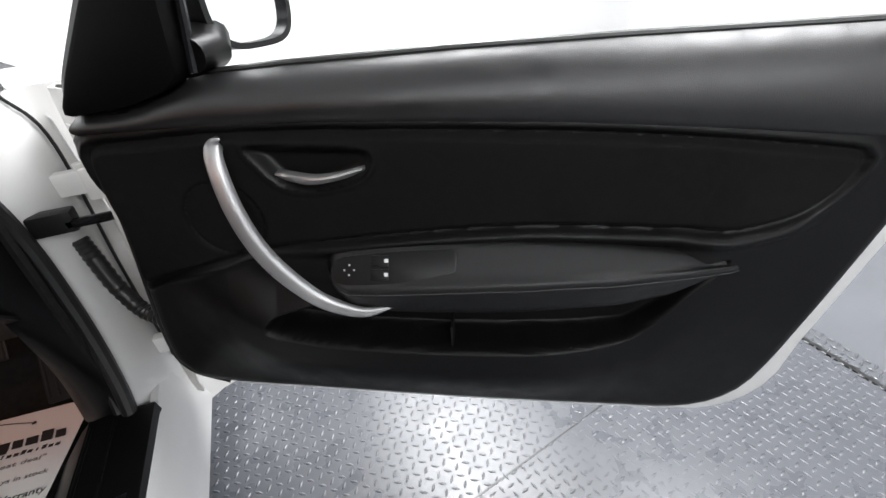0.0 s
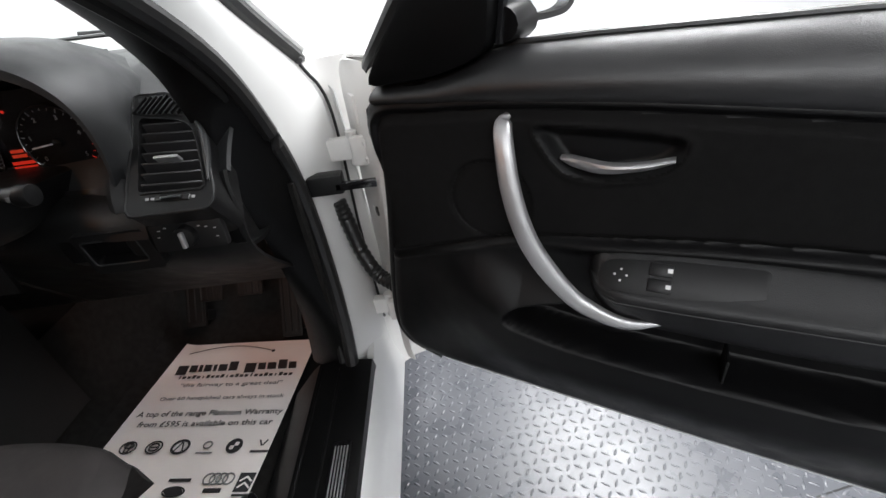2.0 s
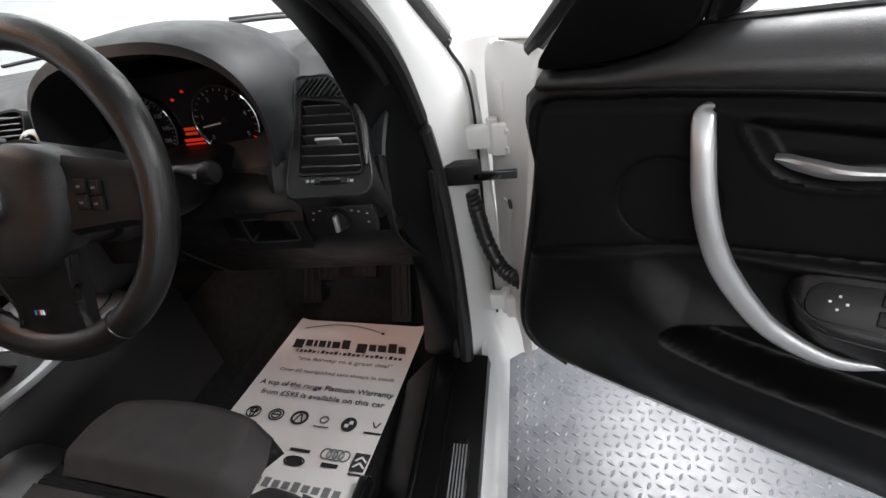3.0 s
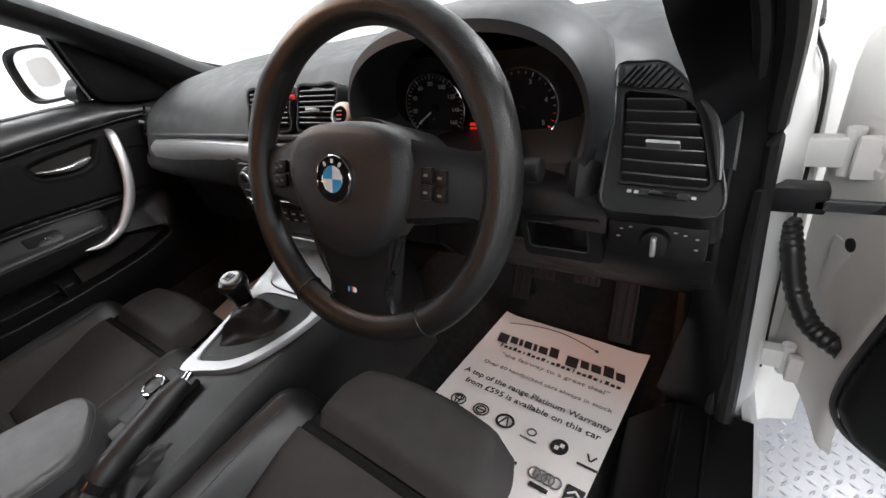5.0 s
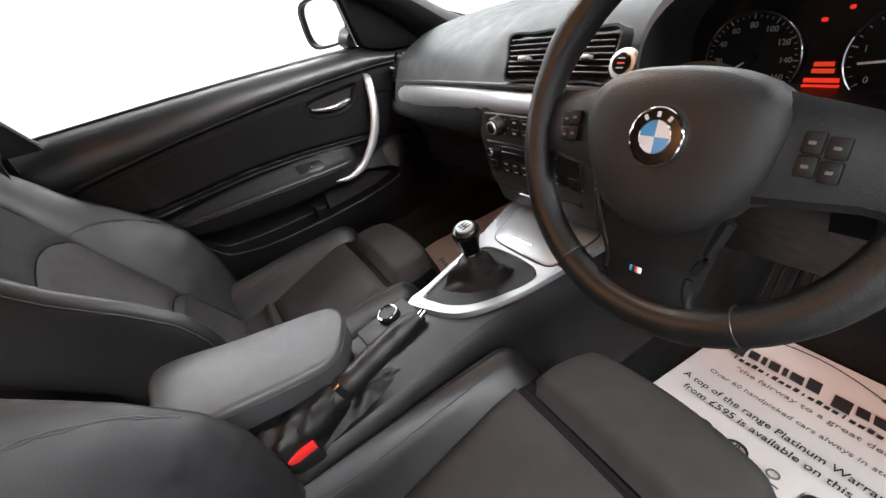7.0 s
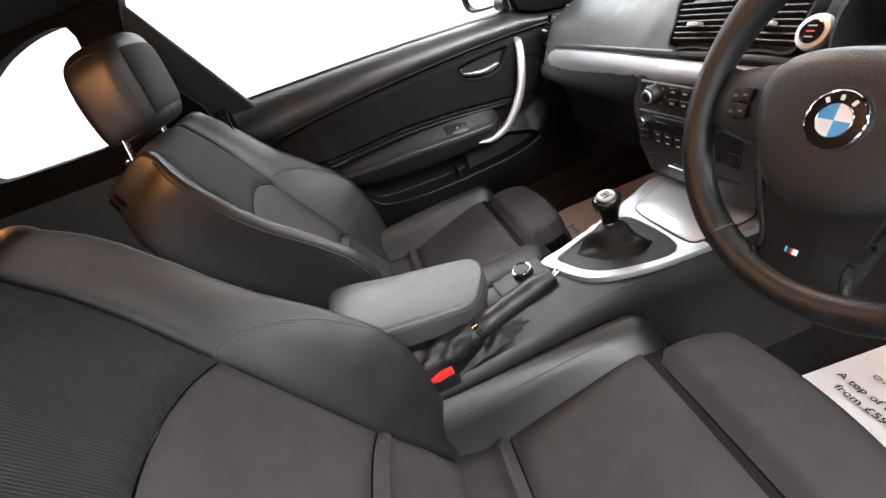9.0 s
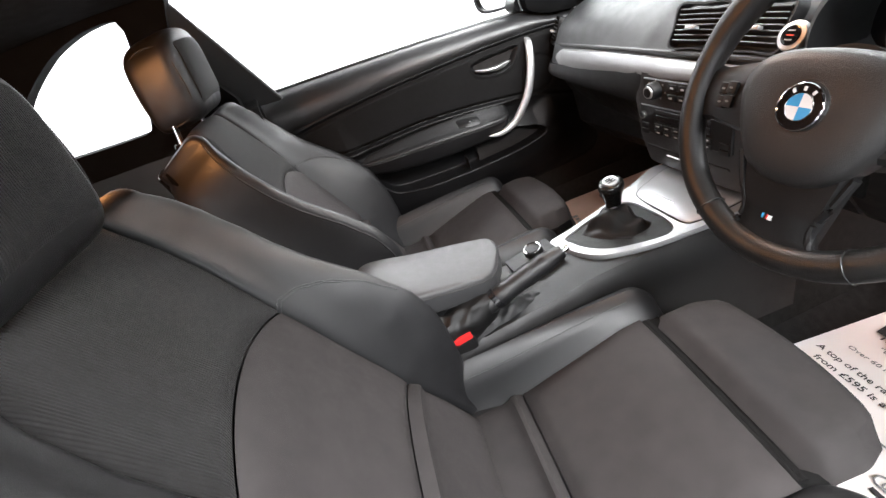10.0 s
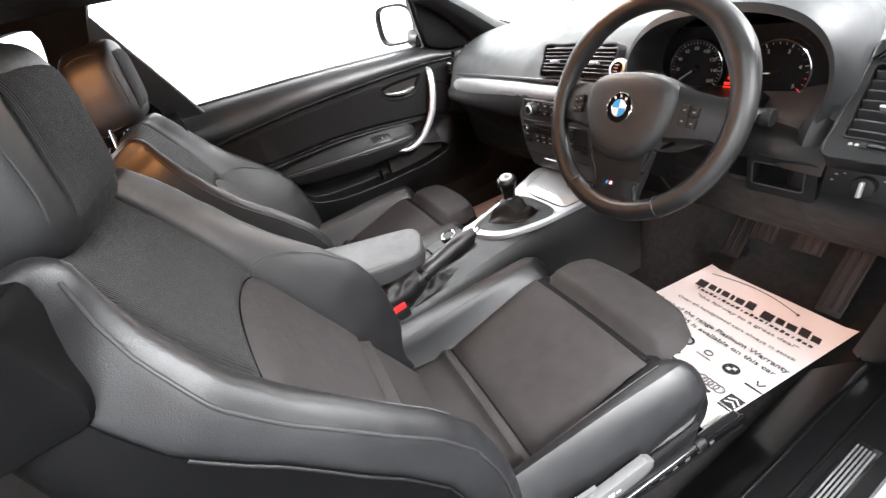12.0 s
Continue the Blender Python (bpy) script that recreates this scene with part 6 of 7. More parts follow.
for k in range(1, 3):
    part("badge_dish", bm_tube([WH @ Vector(((0.0215 + 0.002 * k) * math.cos(a), (0.0215 + 0.002 * k) * math.sin(a), 0.0338 - 0.0004 * k)) for a in np.linspace(0, 2 * math.pi, 40)], 0.0012, 6), PADSKIN, wheel)
pad = part("airbag_pad", bm_loft(rings, True, True), PADSKIN, wheel, "domed black airbag pad")
part("column", bm_cyl(0.05, 0.06, 0.10, 32, WH @ pose(0, 0, -0.055)), PLASTIC, wheel)


def sector(r0, r1, a0, a1, z, n=14):
    bm = bmesh.new()
    va = [bm.verts.new(WH @ Vector((r1 * math.cos(a), r1 * math.sin(a), z))) for a in np.linspace(a0, a1, n)]
    vb = [bm.verts.new(WH @ Vector((r0 * math.cos(a), r0 * math.sin(a), z))) for a in np.linspace(a0, a1, n)]
    for i in range(n - 1):
        bm.faces.new((va[i], va[i + 1], vb[i + 1], vb[i]))
    r = bmesh.ops.extrude_face_region(bm, geom=bm.faces[:])
    bmesh.ops.translate(bm, vec=(WH.to_3x3() @ Vector((0, 0, 0.0012))), verts=[v for v in r["geom"] if isinstance(v, bmesh.types.BMVert)])
    return bm


badge = part("badge", bm_cyl(0.0220, 0.0215, 0.006, 44, WH @ pose(0, 0, 0.0355), 0.001), CHROME, wheel, "round chrome-edged badge")
part("badge_ring", sector(0.0132, 0.0207, 0, 2 * math.pi, 0.0382, 48), GLOSSBLACK, badge)
for k in range(4):
    part("badge_quarter", sector(0.0004, 0.0127, math.pi / 2 * k, math.pi / 2 * (k + 1), 0.0382), WHITE if k % 2 == 0 else BLUE, badge)
for k in range(3):
    part("badge_mark", bm_box((0, 0, 0), (0.0026, 0.0040, 0.0006), m=WH @ pose(0, 0, 0.0397) @ pose(0, 0, 0, 0, 0, 35 - 35 * k) @ pose(0, 0.0170, 0)), WHITE_MARK, badge)
part("badge_rim", bm_tube([WH @ Vector((0.0216 * math.cos(a), 0.0216 * math.sin(a), 0.0382)) for a in np.linspace(0, 2 * math.pi, 48)], 0.0011, 8), CHROME, badge, "bright rim of the badge")
part("badge_rim", bm_tube([WH @ Vector((0.0130 * math.cos(a), 0.0130 * math.sin(a), 0.0396)) for a in np.linspace(0, 2 * math.pi, 40)], 0.0005, 6), CHROME, badge)
# column shroud and stalks
shroud = thing("column_shroud", (0.377, 0.16, 0.84), "black steering column shroud with stalks", "shroud")
secs = []
for y, s, z in ((0.075, 0.75, 0.878), (0.10, 0.95, 0.875), (0.18, 1.05, 0.870), (0.30, 1.15, 0.860)):
    secs.append([(0.377 + s * x, y, z + s * h) for x, h in ring_points([(-0.065, -0.006), (-0.055, 0.006), (0, 0.010), (0.055, 0.006), (0.065, -0.006), (0.055, -0.045), (0, -0.060), (-0.055, -0.045)], 30)])
part("shroud_shell", bm_loft(secs, True, True), PLASTIC, shroud)
for sx in (-1, 1):
    stalk = part("stalk", bm_tube(spline([(0.377 + sx * 0.055, 0.135, 0.888), (0.377 + sx * 0.10, 0.130, 0.893), (0.377 + sx * 0.132, 0.120, 0.893), (0.377 + sx * 0.148, 0.116, 0.892)], 14), [0.007] * 6 + list(np.linspace(0.008, 0.014, 8)), 12, 0.8), PLASTIC, shroud, "black column stalk")
    part("stalk_tip", bm_cyl(0.013, 0.012, 0.014, 20, pose(0.377 + sx * 0.154, 0.114, 0.892, 0, 90, 0), 0.002), PLASTIC, stalk)
    part("mark", bm_box((0.377 + sx * 0.142, 0.1035, 0.893), (0.005, 0.001, 0.005)), GREY_MARK, stalk)

# ---- centre console ----
console = thing("centre_console", (0, -0.1, 0.45), "black centre console with silver gear surround", "console")
secs = []
for y, z, xl, xr in ((0.30, 0.650, -0.100, 0.172), (0.20, 0.630, -0.096, 0.166), (0.125, 0.615, -0.086, 0.150), (0.05, 0.600, -0.078, 0.128), (-0.02, 0.588, -0.072, 0.112), (-0.08, 0.578, -0.074, 0.104), (-0.15, 0.565, -0.085, 0.10), (-0.30, 0.545, -0.085, 0.095), (-0.55, 0.535, -0.085, 0.085), (-0.85, 0.52, -0.08, 0.08)):
    secs.append([(xl - 0.025, y, 0.38), (xl - 0.012, y, z - 0.06), (xl - 0.002, y, z - 0.012), (xl + 0.008, y, z - 0.002), (xr - 0.008, y, z - 0.002), (xr + 0.004, y, z - 0.014), (xr + 0.014, y, z - 0.07), (xr + 0.022, y, 0.38)])
part("console_shell", bm_loft(secs, True, True), PLASTIC, console, "black console moulding")


def console_z(y):
    return float(np.interp(y, (-0.85, -0.55, -0.30, -0.15, -0.08, 0.05, 0.20, 0.30), (0.52, 0.535, 0.545, 0.565, 0.578, 0.600, 0.630, 0.650)))


OUTER = ring_points([(-0.055, -0.088), (-0.058, -0.04), (-0.063, 0.02), (-0.072, 0.10), (-0.082, 0.16), (-0.088, 0.222), (0.0, 0.240), (0.100, 0.240), (0.162, 0.226), (0.150, 0.157), (0.137, 0.110), (0.121, 0.060), (0.100, 0.012), (0.070, -0.035), (0.040, -0.058), (0.0, -0.074)], 96)
HOLE = ring_points([(-0.036, -0.056), (-0.044, -0.02), (-0.049, 0.03), (-0.048, 0.075), (-0.030, 0.098), (0.025, 0.104), (0.080, 0.101), (0.104, 0.088), (0.103, 0.055), (0.074, 0.002), (0.052, -0.024), (0.021, -0.043), (-0.010, -0.053)], 96)
j = min(range(96), key=lambda k: math.hypot(HOLE[k][0] + 0.036, HOLE[k][1] + 0.056))
i = min(range(96), key=lambda k: math.hypot(OUTER[k][0] + 0.055, OUTER[k][1] + 0.088))
OUTER, HOLE = OUTER[i:] + OUTER[:i], HOLE[j:] + HOLE[:j]
rings = [[(x + (hx - x) * f, y + (hy - y) * f, console_z(y + (hy - y) * f) + dz) for (x, y), (hx, hy) in zip(OUTER, HOLE)] for f, dz in ((0.0, -0.004), (0.02, 0.004), (0.10, 0.0075), (0.90, 0.0075), (0.98, 0.005), (1.0, -0.008))]
part("gear_surround", bm_loft(rings, True, False), SILVER, console, "brushed silver gear surround")
LID = ring_points([(-0.042, 0.130), (-0.050, 0.165), (-0.056, 0.205), (-0.045, 0.222), (0.02, 0.226), (0.110, 0.226), (0.138, 0.212), (0.132, 0.165), (0.122, 0.128), (0.107, 0.113), (0.05, 0.113), (-0.018, 0.117)], 60)
lid = part("ashtray_lid", bm_loft([[(0.012 + (x - 0.012) * f, 0.17 + (y - 0.17) * f, console_z(0.17 + (y - 0.17) * f) + dz) for x, y in LID] for f, dz in ((1.0, 0.004), (1.0, 0.0095), (0.96, 0.0115), (0.4, 0.0125))], True, True), SILVER, console, "brushed silver ashtray lid")
part("lid_gap", bm_tube([(0.012 + (x - 0.012) * 1.012, 0.17 + (y - 0.17) * 1.012, console_z(0.17 + (y - 0.17) * 1.012) + 0.0078) for x, y in LID + LID[:1]], 0.0014, 6), RUBBER, lid)
part("lid_grip", bm_box((0.030, 0.135, console_z(0.135) + 0.013), (0.05, 0.004, 0.003), 0.001, 1), CHROME, lid)

gear = thing("gear_lever", (0.0, 0.03, 0.60), "black gear lever with leather boot and silver cap", "gear lever")
rings = []
for v in np.linspace(0, 1, 34):
    r = 1 - 0.86 * v ** 0.85
    ring_ = []
    for k, (x, y) in enumerate(HOLE):
        a = 2 * math.pi * k / 96
        fold = math.sin(math.pi * v) ** 0.7
        push = 1 + fold * (0.035 * math.sin(3 * a + 5 * v) + 0.030 * math.sin(5 * a - 9 * v + 1.2 * math.sin(2 * a)))
        rise = 0.004 - 0.004 * math.exp(-((v - 0.22) / 0.14) ** 2) + 0.044 * smoothstep(0.26, 0.95, v)
        rise += fold * (0.0040 * math.sin(11 * v + 2.4 * math.sin(a + 0.6) + 1.3 * math.sin(3 * a)) + 0.0022 * math.sin(23 * v + 3 * math.sin(2 * a)))
        ring_.append((0.025 + (x - 0.025) * r * push - 0.028 * v, 0.015 + (y - 0.015) * r * push + 0.024 * v, console_z(0.015 + (y - 0.015) * r) + rise))
    rings.append(ring_)
part("boot", bm_loft(rings, True, True), BOOT, gear, "wrinkled black leather boot")
part("shaft", bm_cyl(0.0115, 0.0095, 0.05, 20, pose(-0.003, 0.042, 0.640, -6, -4, 0)), SATIN, gear)
kn = pose(-0.004, 0.042, 0.668, 8, 8, 0)
egg = spline([(0.0105, 0, -0.040), (0.0130, 0, -0.034), (0.0150, 0, -0.020), (0.0185, 0, 0.0), (0.0225, 0, 0.016), (0.0235, 0, 0.024), (0.0215, 0, 0.0305), (0.0165, 0, 0.0335)], 22)
part("knob", bm_loft([[kn @ Vector((p[0] * math.cos(a), 1.10 * p[0] * math.sin(a), p[2])) for a in np.linspace(0, 2 * math.pi, 32, endpoint=False)] for p in egg], True, True), KNOB, gear, "glossy black gear knob")
part("knob_collar", bm_cyl(0.0125, 0.0118, 0.006, 24, kn @ pose(0, 0, -0.041), 0.001), CHROME, gear)
cap = part("knob_cap", bm_cyl(0.0165, 0.0150, 0.004, 30, kn @ pose(0, 0, 0.0345), 0.0012), SILVER, gear, "bright gear knob cap")
for x in (-0.006, 0, 0.006):
    part("mark", bm_box((x, 0, 0.0369), (0.0028, 0.017, 0.0008), m=kn), INK, cap)
part("mark", bm_box((0, 0, 0.0369), (0.015, 0.0028, 0.0009), m=kn), INK, cap)

# rotary controller beside the handbrake
part("controller_panel", bm_box((-0.030, -0.138, 0.574), (0.080, 0.105, 0.012), 0.004, 2, Matrix.Translation((0, -0.15, 0.572)) @ pose(0, 0, 0, 9, 0, 0) @ Matrix.Translation((0, 0.15, -0.572))), PLASTIC, console, "black controller panel")
rot = pose(-0.046, -0.130, 0.586, 9, 0, 0)
knob = part("controller_knob", bm_cyl(0.021, 0.020, 0.016, 36, rot, 0.003), PLASTIC, console, "round controller knob")
part("knob_ring", bm_tube([rot @ Vector((0.0175 * math.cos(a), 0.0175 * math.sin(a), 0.0085)) for a in np.linspace(0, 2 * math.pi, 40)], 0.0022, 8), CHROME, knob, "chrome ring")
part("side_cover", bm_box((0.085, -0.10, 0.550), (0.035, 0.16, 0.02), 0.008, 2, Matrix.Translation((0, -0.1, 0.56)) @ pose(0, 0, 0, 9, 0, 0) @ Matrix.Translation((0, 0.1, -0.56))), PLASTIC, console)

brake = thing("handbrake", (0.065, -0.25, 0.545), "black leather handbrake lever with loose gaiter", "handbrake")
part("grip", bm_tube(spline([(0.058, -0.285, 0.585), (0.060, -0.24, 0.603), (0.063, -0.17, 0.626), (0.065, -0.118, 0.640)], 40), [0.0195 + 0.0004 * math.sin(0.7 * k) for k in range(30)] + list(np.linspace(0.0195, 0.0125, 10)), 16), LEATHER, brake, "black leather handbrake grip")
part("release_button", bm_cyl(0.006, 0.006, 0.016, 14, pose(0.066, -0.113, 0.642, -68, 0, 0), 0.001), CHROME, brake)
part("grip_band", bm_tube([(0.0585, -0.268, 0.592), (0.059, -0.258, 0.597)], 0.0215, 16), GLOSSBLACK, brake)
rings = []
for v in np.linspace(0, 1, 26):
    c = Vector((0.050, -0.40, 0.530)).lerp(Vector((0.058, -0.262, 0.594)), v)
    fat = 0.052 * (1 - v) ** 0.7 + 0.019
    ring_ = []
    for k in range(40):
        a = 2 * math.pi * k / 40
        wob = 1 + (0.09 * math.sin(19 * v + 2.6 * math.sin(a * 2 + 1) + 1.4 * math.sin(3 * a)) + 0.06 * math.sin(7 * a + 9 * v)) * (1 - v * 0.6)
        ring_.append(c + Vector((fat * 0.62 * wob * math.cos(a), -0.35 * fat * wob * math.sin(a), fat * 0.80 * wob * math.sin(a))))
    rings.append(ring_)
part("gaiter", bm_loft(rings, True, True), BOOT, brake, "wrinkled black leather gaiter")
rows = []
for v in np.linspace(0, 1, 44):
    y = -0.400 + 0.215 * v
    r = []
    for u in np.linspace(0, 1, 22):
        x = 0.036 + (0.074 - 0.020 * v) * u
        fold = (0.0065 * math.sin(15 * v + 9 * u + 2.0 * math.sin(6 * v + 4 * u)) + 0.0025 * math.sin(37 * v - 11 * u)) * math.sin(math.pi * min(1, 0.15 + u)) * (1 - 0.75 * v)
        r.append((x, y + 0.03 * u, console_z(y) + 0.016 - 0.050 * u ** 2 + fold + 0.014 * math.sin(math.pi * u) * (1 - 0.6 * v) - 0.016 * smoothstep(0.7, 1.0, v)))
    rows.append(r)
part("gaiter_skirt", bm_sheet(rows, 0.003, (0, 0, 1)), BOOT, brake, "loose folds of the leather gaiter")

rest = thing("elbow_rest", (-0.04, -0.34, 0.55), "dark grey padded centre armrest", "armrest")
ARM = ring_points([(-0.138, -0.480), (-0.118, -0.36), (-0.098, -0.235), (-0.080, -0.204), (-0.038, -0.207), (0.008, -0.230), (0.032, -0.246), (0.046, -0.268), (0.047, -0.310), (0.042, -0.40), (0.032, -0.482), (-0.05, -0.495)], 72)


def arm_rings(levels):
    return [[(-0.045 + (x + 0.045) * f, -0.345 + (y + 0.345) * (1 - (1 - f) * 0.6), 0.636 - 0.105 * (y + 0.20) + dz) for x, y in ARM] for f, dz in levels]


part("armrest_lid", bm_loft(arm_rings(((0.94, -0.050), (0.99, -0.046), (1.0, -0.038), (1.0, -0.012), (0.985, -0.004), (0.95, -0.0005), (0.88, 0.001), (0.4, 0.002))), True, True), ARM_LEATHER, rest, "grey-black leather armrest lid")
part("lid_seam", bm_tube([p for p in arm_rings(((1.0, -0.0115),))[0]], 0.0012, 6), PIPING, rest)
part("armrest_lower", bm_loft(arm_rings(((0.80, -0.105), (0.86, -0.095), (0.88, -0.052))), True, True), PLASTIC, rest)
part("armrest_bracket", bm_box((-0.038, -0.44, 0.55), (0.10, 0.08, 0.05), 0.006, 2), PLASTIC, rest)

buckle = thing("seat_belt_buckle", (0.09, -0.36, 0.45), "black seat belt buckle with red button", "seat belt buckle")
part("buckle_body", bm_box((0.080, -0.345, 0.513), (0.028, 0.048, 0.085), 0.007, 2, Matrix.Translation((0.09, -0.35, 0.5)) @ pose(0, 0, 0, 8, 0, 0) @ Matrix.Translation((-0.09, 0.35, -0.5))), PLASTIC, buckle)
part("release", bm_box((0.080, -0.345, 0.5595), (0.022, 0.042, 0.014), 0.003, 2, Matrix.Translation((0.09, -0.35, 0.5)) @ pose(0, 0, 0, 8, 0, 0) @ Matrix.Translation((-0.09, 0.35, -0.5))), RED_PLASTIC, buckle, "red release button")

# ---- paper mats on the floor ----
def paper_mat(m, w, h, mat, label, full):
    p = thing("paper_mat", m.translation, label, "paper mat")
    def lift(x, y):
        return 0.0015 + 0.004 * math.sin(5 * x + 1) * math.sin(4 * y) ** 2 + 0.006 * smoothstep(0.42 * w, 0.5 * w, abs(x)) ** 2
    part("sheet", bm_sheet([[m @ Vector((x, y, lift(x, y))) for x in np.linspace(-w / 2, w / 2, 14)] for y in np.linspace(-h / 2, h / 2, 16)], 0.0006), mat, p, label)
    z = 0.0075

    def bar(x, y, bw, bh, mt=INK_GREY):
        part("print_bar", bm_box((x, y, z), (bw, bh, 0.0006), m=m), mt, p)

    def disc(x, y, r, r2=0.0, mt=INK):
        if r2:
            part("print_ring", bm_tube([m @ Vector((x + r * math.cos(a), y + r2 * math.sin(a), z)) for a in np.linspace(0, 2 * math.pi, 26)], 0.0016, 5), mt, p)
        else:
            part("print_disc", bm_cyl(r, r, 0.0006, 26, m @ pose(x, y, z)), mt, p)
    # name at the head as plain slanted blocks, with a thin arc over it
    x = -0.152
    for ch in "DriringRDrngr":
        if ch == "R":
            x += 0.016
            continue
        bw = {"D": 0.027, "i": 0.0085, "r": 0.0185, "n": 0.0215, "g": 0.0215}[ch]
        tall, low = (0.0300 if ch == "D" else 0.0215), (0.008 if ch == "g" else 0.0)
        part("print_block", bm_plate([(x - 0.0015 * (low > 0), -low), (x + bw - 0.0015 * (low > 0), -low), (x + bw + 0.006, tall), (x + 0.006, tall)], -0.0003, 0.0003, 0.0, m @ pose(0, 0.160, z, 90, 0, 0)), INK, p)
        x += bw + 0.0052
    part("print_arc", bm_tube([m @ Vector((-0.150 + 0.226 * t, 0.198 + 0.026 * math.sin(math.pi * (0.04 + 0.92 * t)), z)) for t in np.linspace(0, 1, 24)], 0.0009, 5), INK, p)
    disc(0.0765, 0.201, 0.0042)
    for k in range(24):
        bar(-0.127 + 0.0121 * k, 0.1205 + (0.0015 if k % 3 == 0 else 0.0), 0.0082 if k % 5 else 0.003, 0.0072 if k % 3 else 0.0100, INK)
    if full:
        for text, x, y, size, wide, mt in (("\"the fairway to a great deal\"", 0.015, 0.0955, 0.0150, 0.250, INK_GREY), ("Over 60 handpicked cars always in stock", 0.012, 0.0570, 0.0135, 0.296, INK_GREY),
                                           ("A top of the range Platinum Warranty", 0.006, 0.0150, 0.0190, 0.334, INK), ("from £595 is available on this car", 0.010, -0.0115, 0.0190, 0.304, INK)):
            part("writing", bm_text(text, size, m @ pose(x, y, z), width=wide), mt, p, "printed line: " + text.replace("\"", ""))
    row = -0.066
    for k in range(6):
        xx = -0.125 + 0.0575 * k
        if k in (0, 1, 2):
            disc(xx, row, 0.0165, 0.0135)
            if k == 0:
                disc(xx, row + 0.004, 0.010, 0.0055)
                disc(xx, row, 0.005, 0.0125)
            elif k == 1:
                disc(xx, row, 0.010, 0.0085)
                bar(xx, row, 0.018, 0.003, INK)
            else:
                disc(xx, row, 0.0185, 0.0155)
                for sx in (-1, 1):
                    part("print_stroke", bm_box((0, 0, 0), (0.003, 0.022, 0.0006), m=m @ pose(xx + sx * 0.005, row, z, 0, 0, sx * 22)), INK, p)
        elif k == 3:
            disc(xx, row + 0.003, 0.0085, 0.0075, INK_GREY)
            bar(xx, row - 0.014, 0.034, 0.003, INK_GREY)
        elif k == 4:
            disc(xx, row, 0.0165)
            for sx in (-1, 1):
                part("print_quarter", bm_box((xx + sx * 0.004, row + sx * 0.004, z + 0.0006), (0.008, 0.008, 0.0006), m=m), mat, p)
        else:
            for sx in (-1, 1):
                part("print_stroke", bm_box((0, 0, 0), (0.003, 0.015, 0.0006), m=m @ pose(xx + sx * 0.0045, row + 0.006, z, 0, 0, -sx * 30)), INK, p)
            bar(xx, row - 0.013, 0.038, 0.0045, INK)
    bar(0.032, -0.136, 0.044, 0.006, INK)
    disc(0.032, -0.158, 0.021, 0.0090)
    part("print_disc", bm_cyl(0.018, 0.018, 0.0006, 26, m @ pose(0.032, -0.158, z) @ Matrix.Diagonal((1, 0.42, 1, 1))), INK, p)
    for k in range(4):
        disc(0.089 + 0.0128 * k, -0.134, 0.0105, 0.0105, INK_GREY)
    bar(0.106, -0.156, 0.034, 0.008, INK)
    part("print_block", bm_box((0.163, -0.141, z), (0.032, 0.036, 0.0006), m=m), INK, p)
    for dy in (-0.006, 0.006):
        for sx in (-1, 1):
            part("print_stroke", bm_box((0, 0, 0), (0.015, 0.0034, 0.0006), m=m @ pose(0.163 + sx * 0.0055, -0.141 + dy, z + 0.0006, 0, 0, -sx * 38)), mat, p)
    bar(0.163, -0.165, 0.030, 0.004, INK)
    for k in range(11):
        bar(-0.06 + 0.0205 * k, -0.205, 0.014, 0.013 if k % 3 else 0.018, INK_GREY)
    return p


MAT_AT = Matrix.Translation((0.4045, 0.2830, 0.2920)) @ pose(0, 0, 0, -2.3, 0, -5.86)
paper_mat(MAT_AT, 0.361, 0.480, PAPER, "cream printed paper mat on the driver floor", True)
paper_mat(Matrix.Translation((-0.455, 0.44, 0.297)) @ pose(0, 0, 0, 4, 0, -9), 0.361, 0.480, PAPER_TAN, "tan printed paper mat on the passenger floor", False)

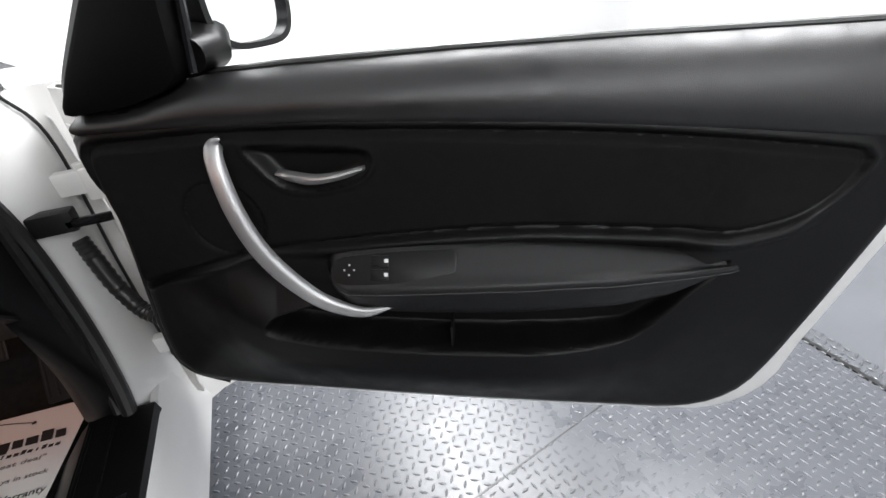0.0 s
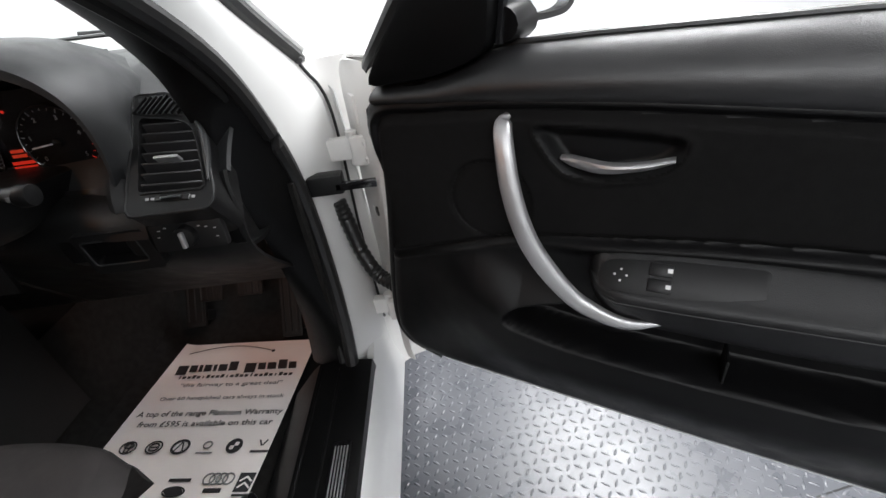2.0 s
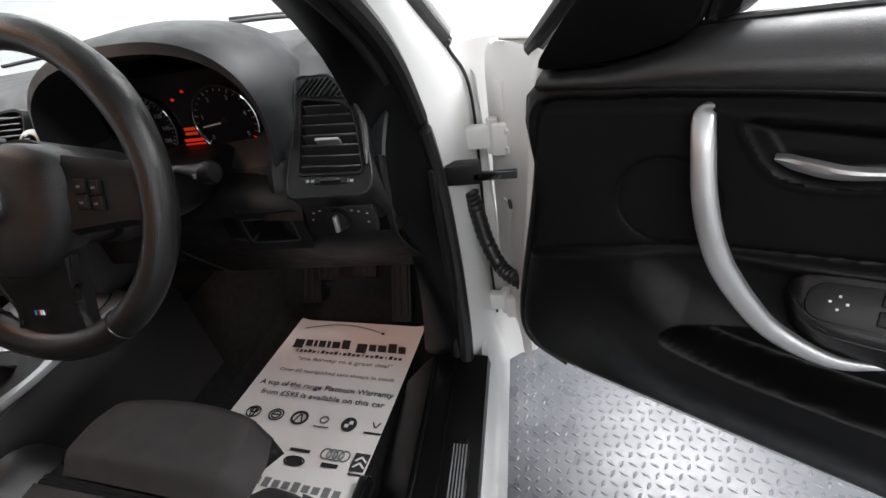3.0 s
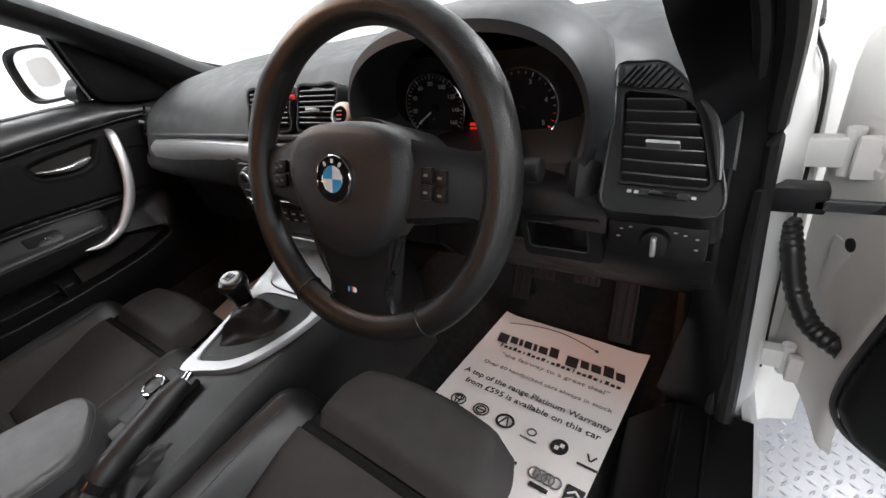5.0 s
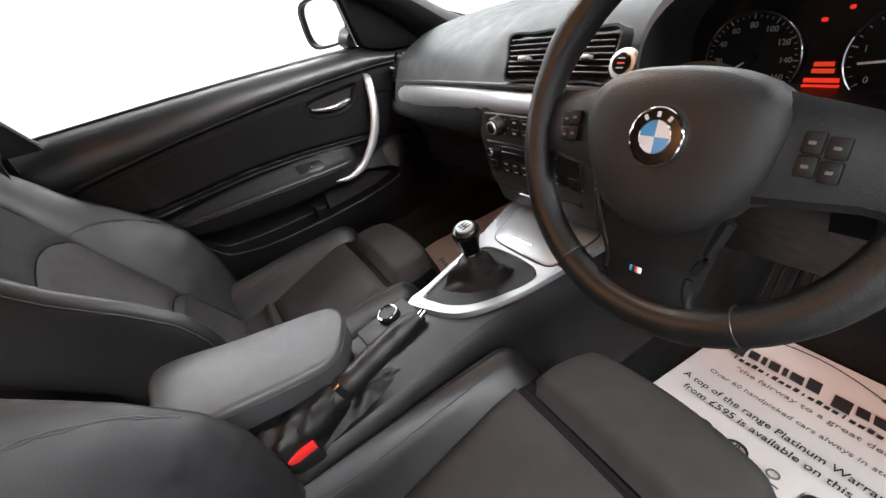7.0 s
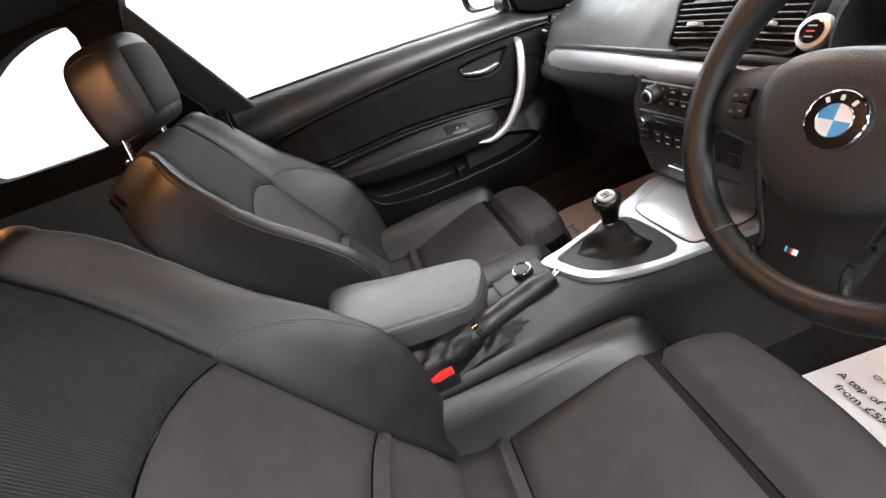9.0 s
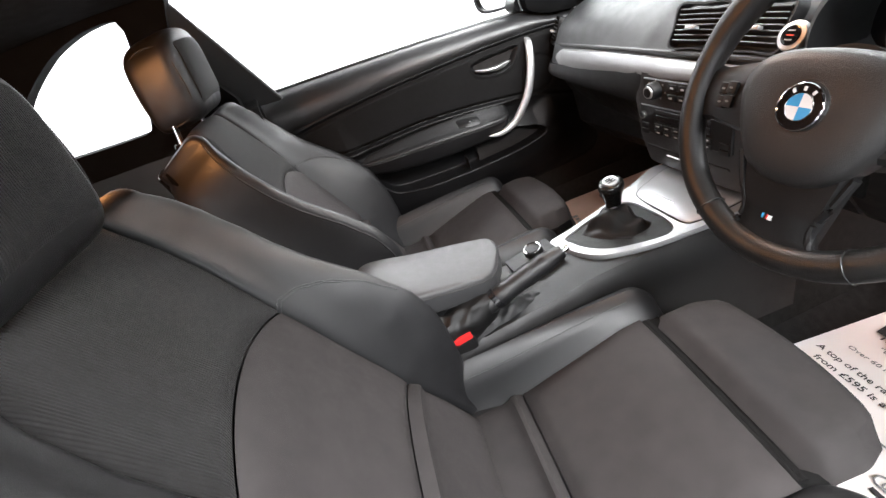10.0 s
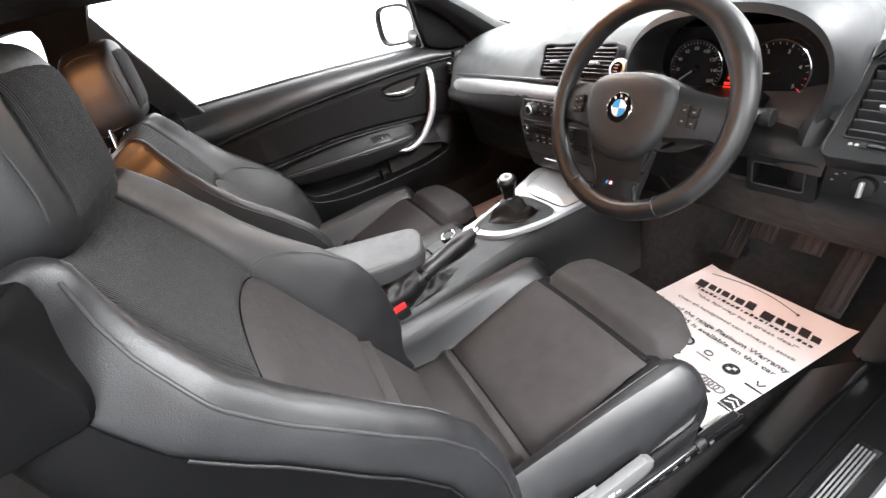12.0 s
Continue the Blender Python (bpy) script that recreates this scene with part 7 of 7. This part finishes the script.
# ---- pedals ----
def pedal(name, x, y, z, w, h, turn, label, arm):
    p = thing(name, (x, y, z - 0.05), label, "pedal")
    m = pose(x, y, z, turn, 0, 0)
    pad_ = part("pad", bm_box((0, 0, 0), (w, 0.014, h), 0.006, 2, m), PEDAL, p, "ribbed black rubber pad")
    n = max(3, int(w / 0.014))
    for k in range(n):
        part("rib", bm_box((-w / 2 + w * (k + 0.5) / n, -0.0085, 0), (0.006, 0.005, h * 0.86), 0.002, 1, m), PEDAL, pad_)
    if arm:
        part("arm", bm_tube([m @ Vector((0, 0.01, 0)), m @ Vector((0, 0.05, 0.05)), (x, y + 0.16, z + 0.22)], 0.008, 8, 0.6), PLASTIC, p)
    else:
        part("foot", bm_box((0, 0.03, -h * 0.35), (w * 0.8, 0.05, 0.03), 0.004, 1, m), RUBBER, p)
    return p


pedal("foot_rest", 0.272, 0.64, 0.390, 0.055, 0.20, -38, "ribbed black foot rest", False)
pedal("clutch_pedal", 0.345, 0.59, 0.415, 0.062, 0.052, -35, "black rubber clutch pedal", True)
pedal("brake_pedal", 0.449, 0.59, 0.420, 0.068, 0.052, -35, "black rubber brake pedal", True)
pedal("accelerator_pedal", 0.538, 0.59, 0.362, 0.055, 0.20, -38, "long ribbed black accelerator pedal", False)

# ---- small things ----
wiper = thing("windscreen_wiper", (0.2, 0.83, 0.98), "black windscreen wiper at rest", "wiper")
part("blade", bm_tube(spline([(0.52, 0.745, 0.985), (0.30, 0.835, 1.002), (0.05, 0.865, 1.005), (-0.12, 0.868, 1.000)], 20), 0.005, 8), RUBBER, wiper)
part("arm", bm_tube(spline([(0.50, 0.80, 0.965), (0.35, 0.85, 1.000), (0.15, 0.87, 1.012)], 14), 0.006, 8), PLASTIC, wiper)
wiper2 = thing("windscreen_wiper", (-0.4, 0.83, 0.98), "black windscreen wiper at rest", "wiper")
part("blade", bm_tube(spline([(-0.02, 0.868, 1.000), (-0.25, 0.85, 1.002), (-0.50, 0.78, 0.992)], 16), 0.005, 8), RUBBER, wiper2)
for place, tag in (((0.02, -0.80, 1.278), "rear"), ((0.04, 0.0, 1.285), "front")):
    lamp = thing("roof_lamp", place, "small " + tag + " roof lamp in the dark headliner", "lamp")
    part("lamp_rim", bm_box((place[0], place[1], place[2] + 0.004), (0.11, 0.07, 0.014), 0.005, 2), PLASTIC, lamp)
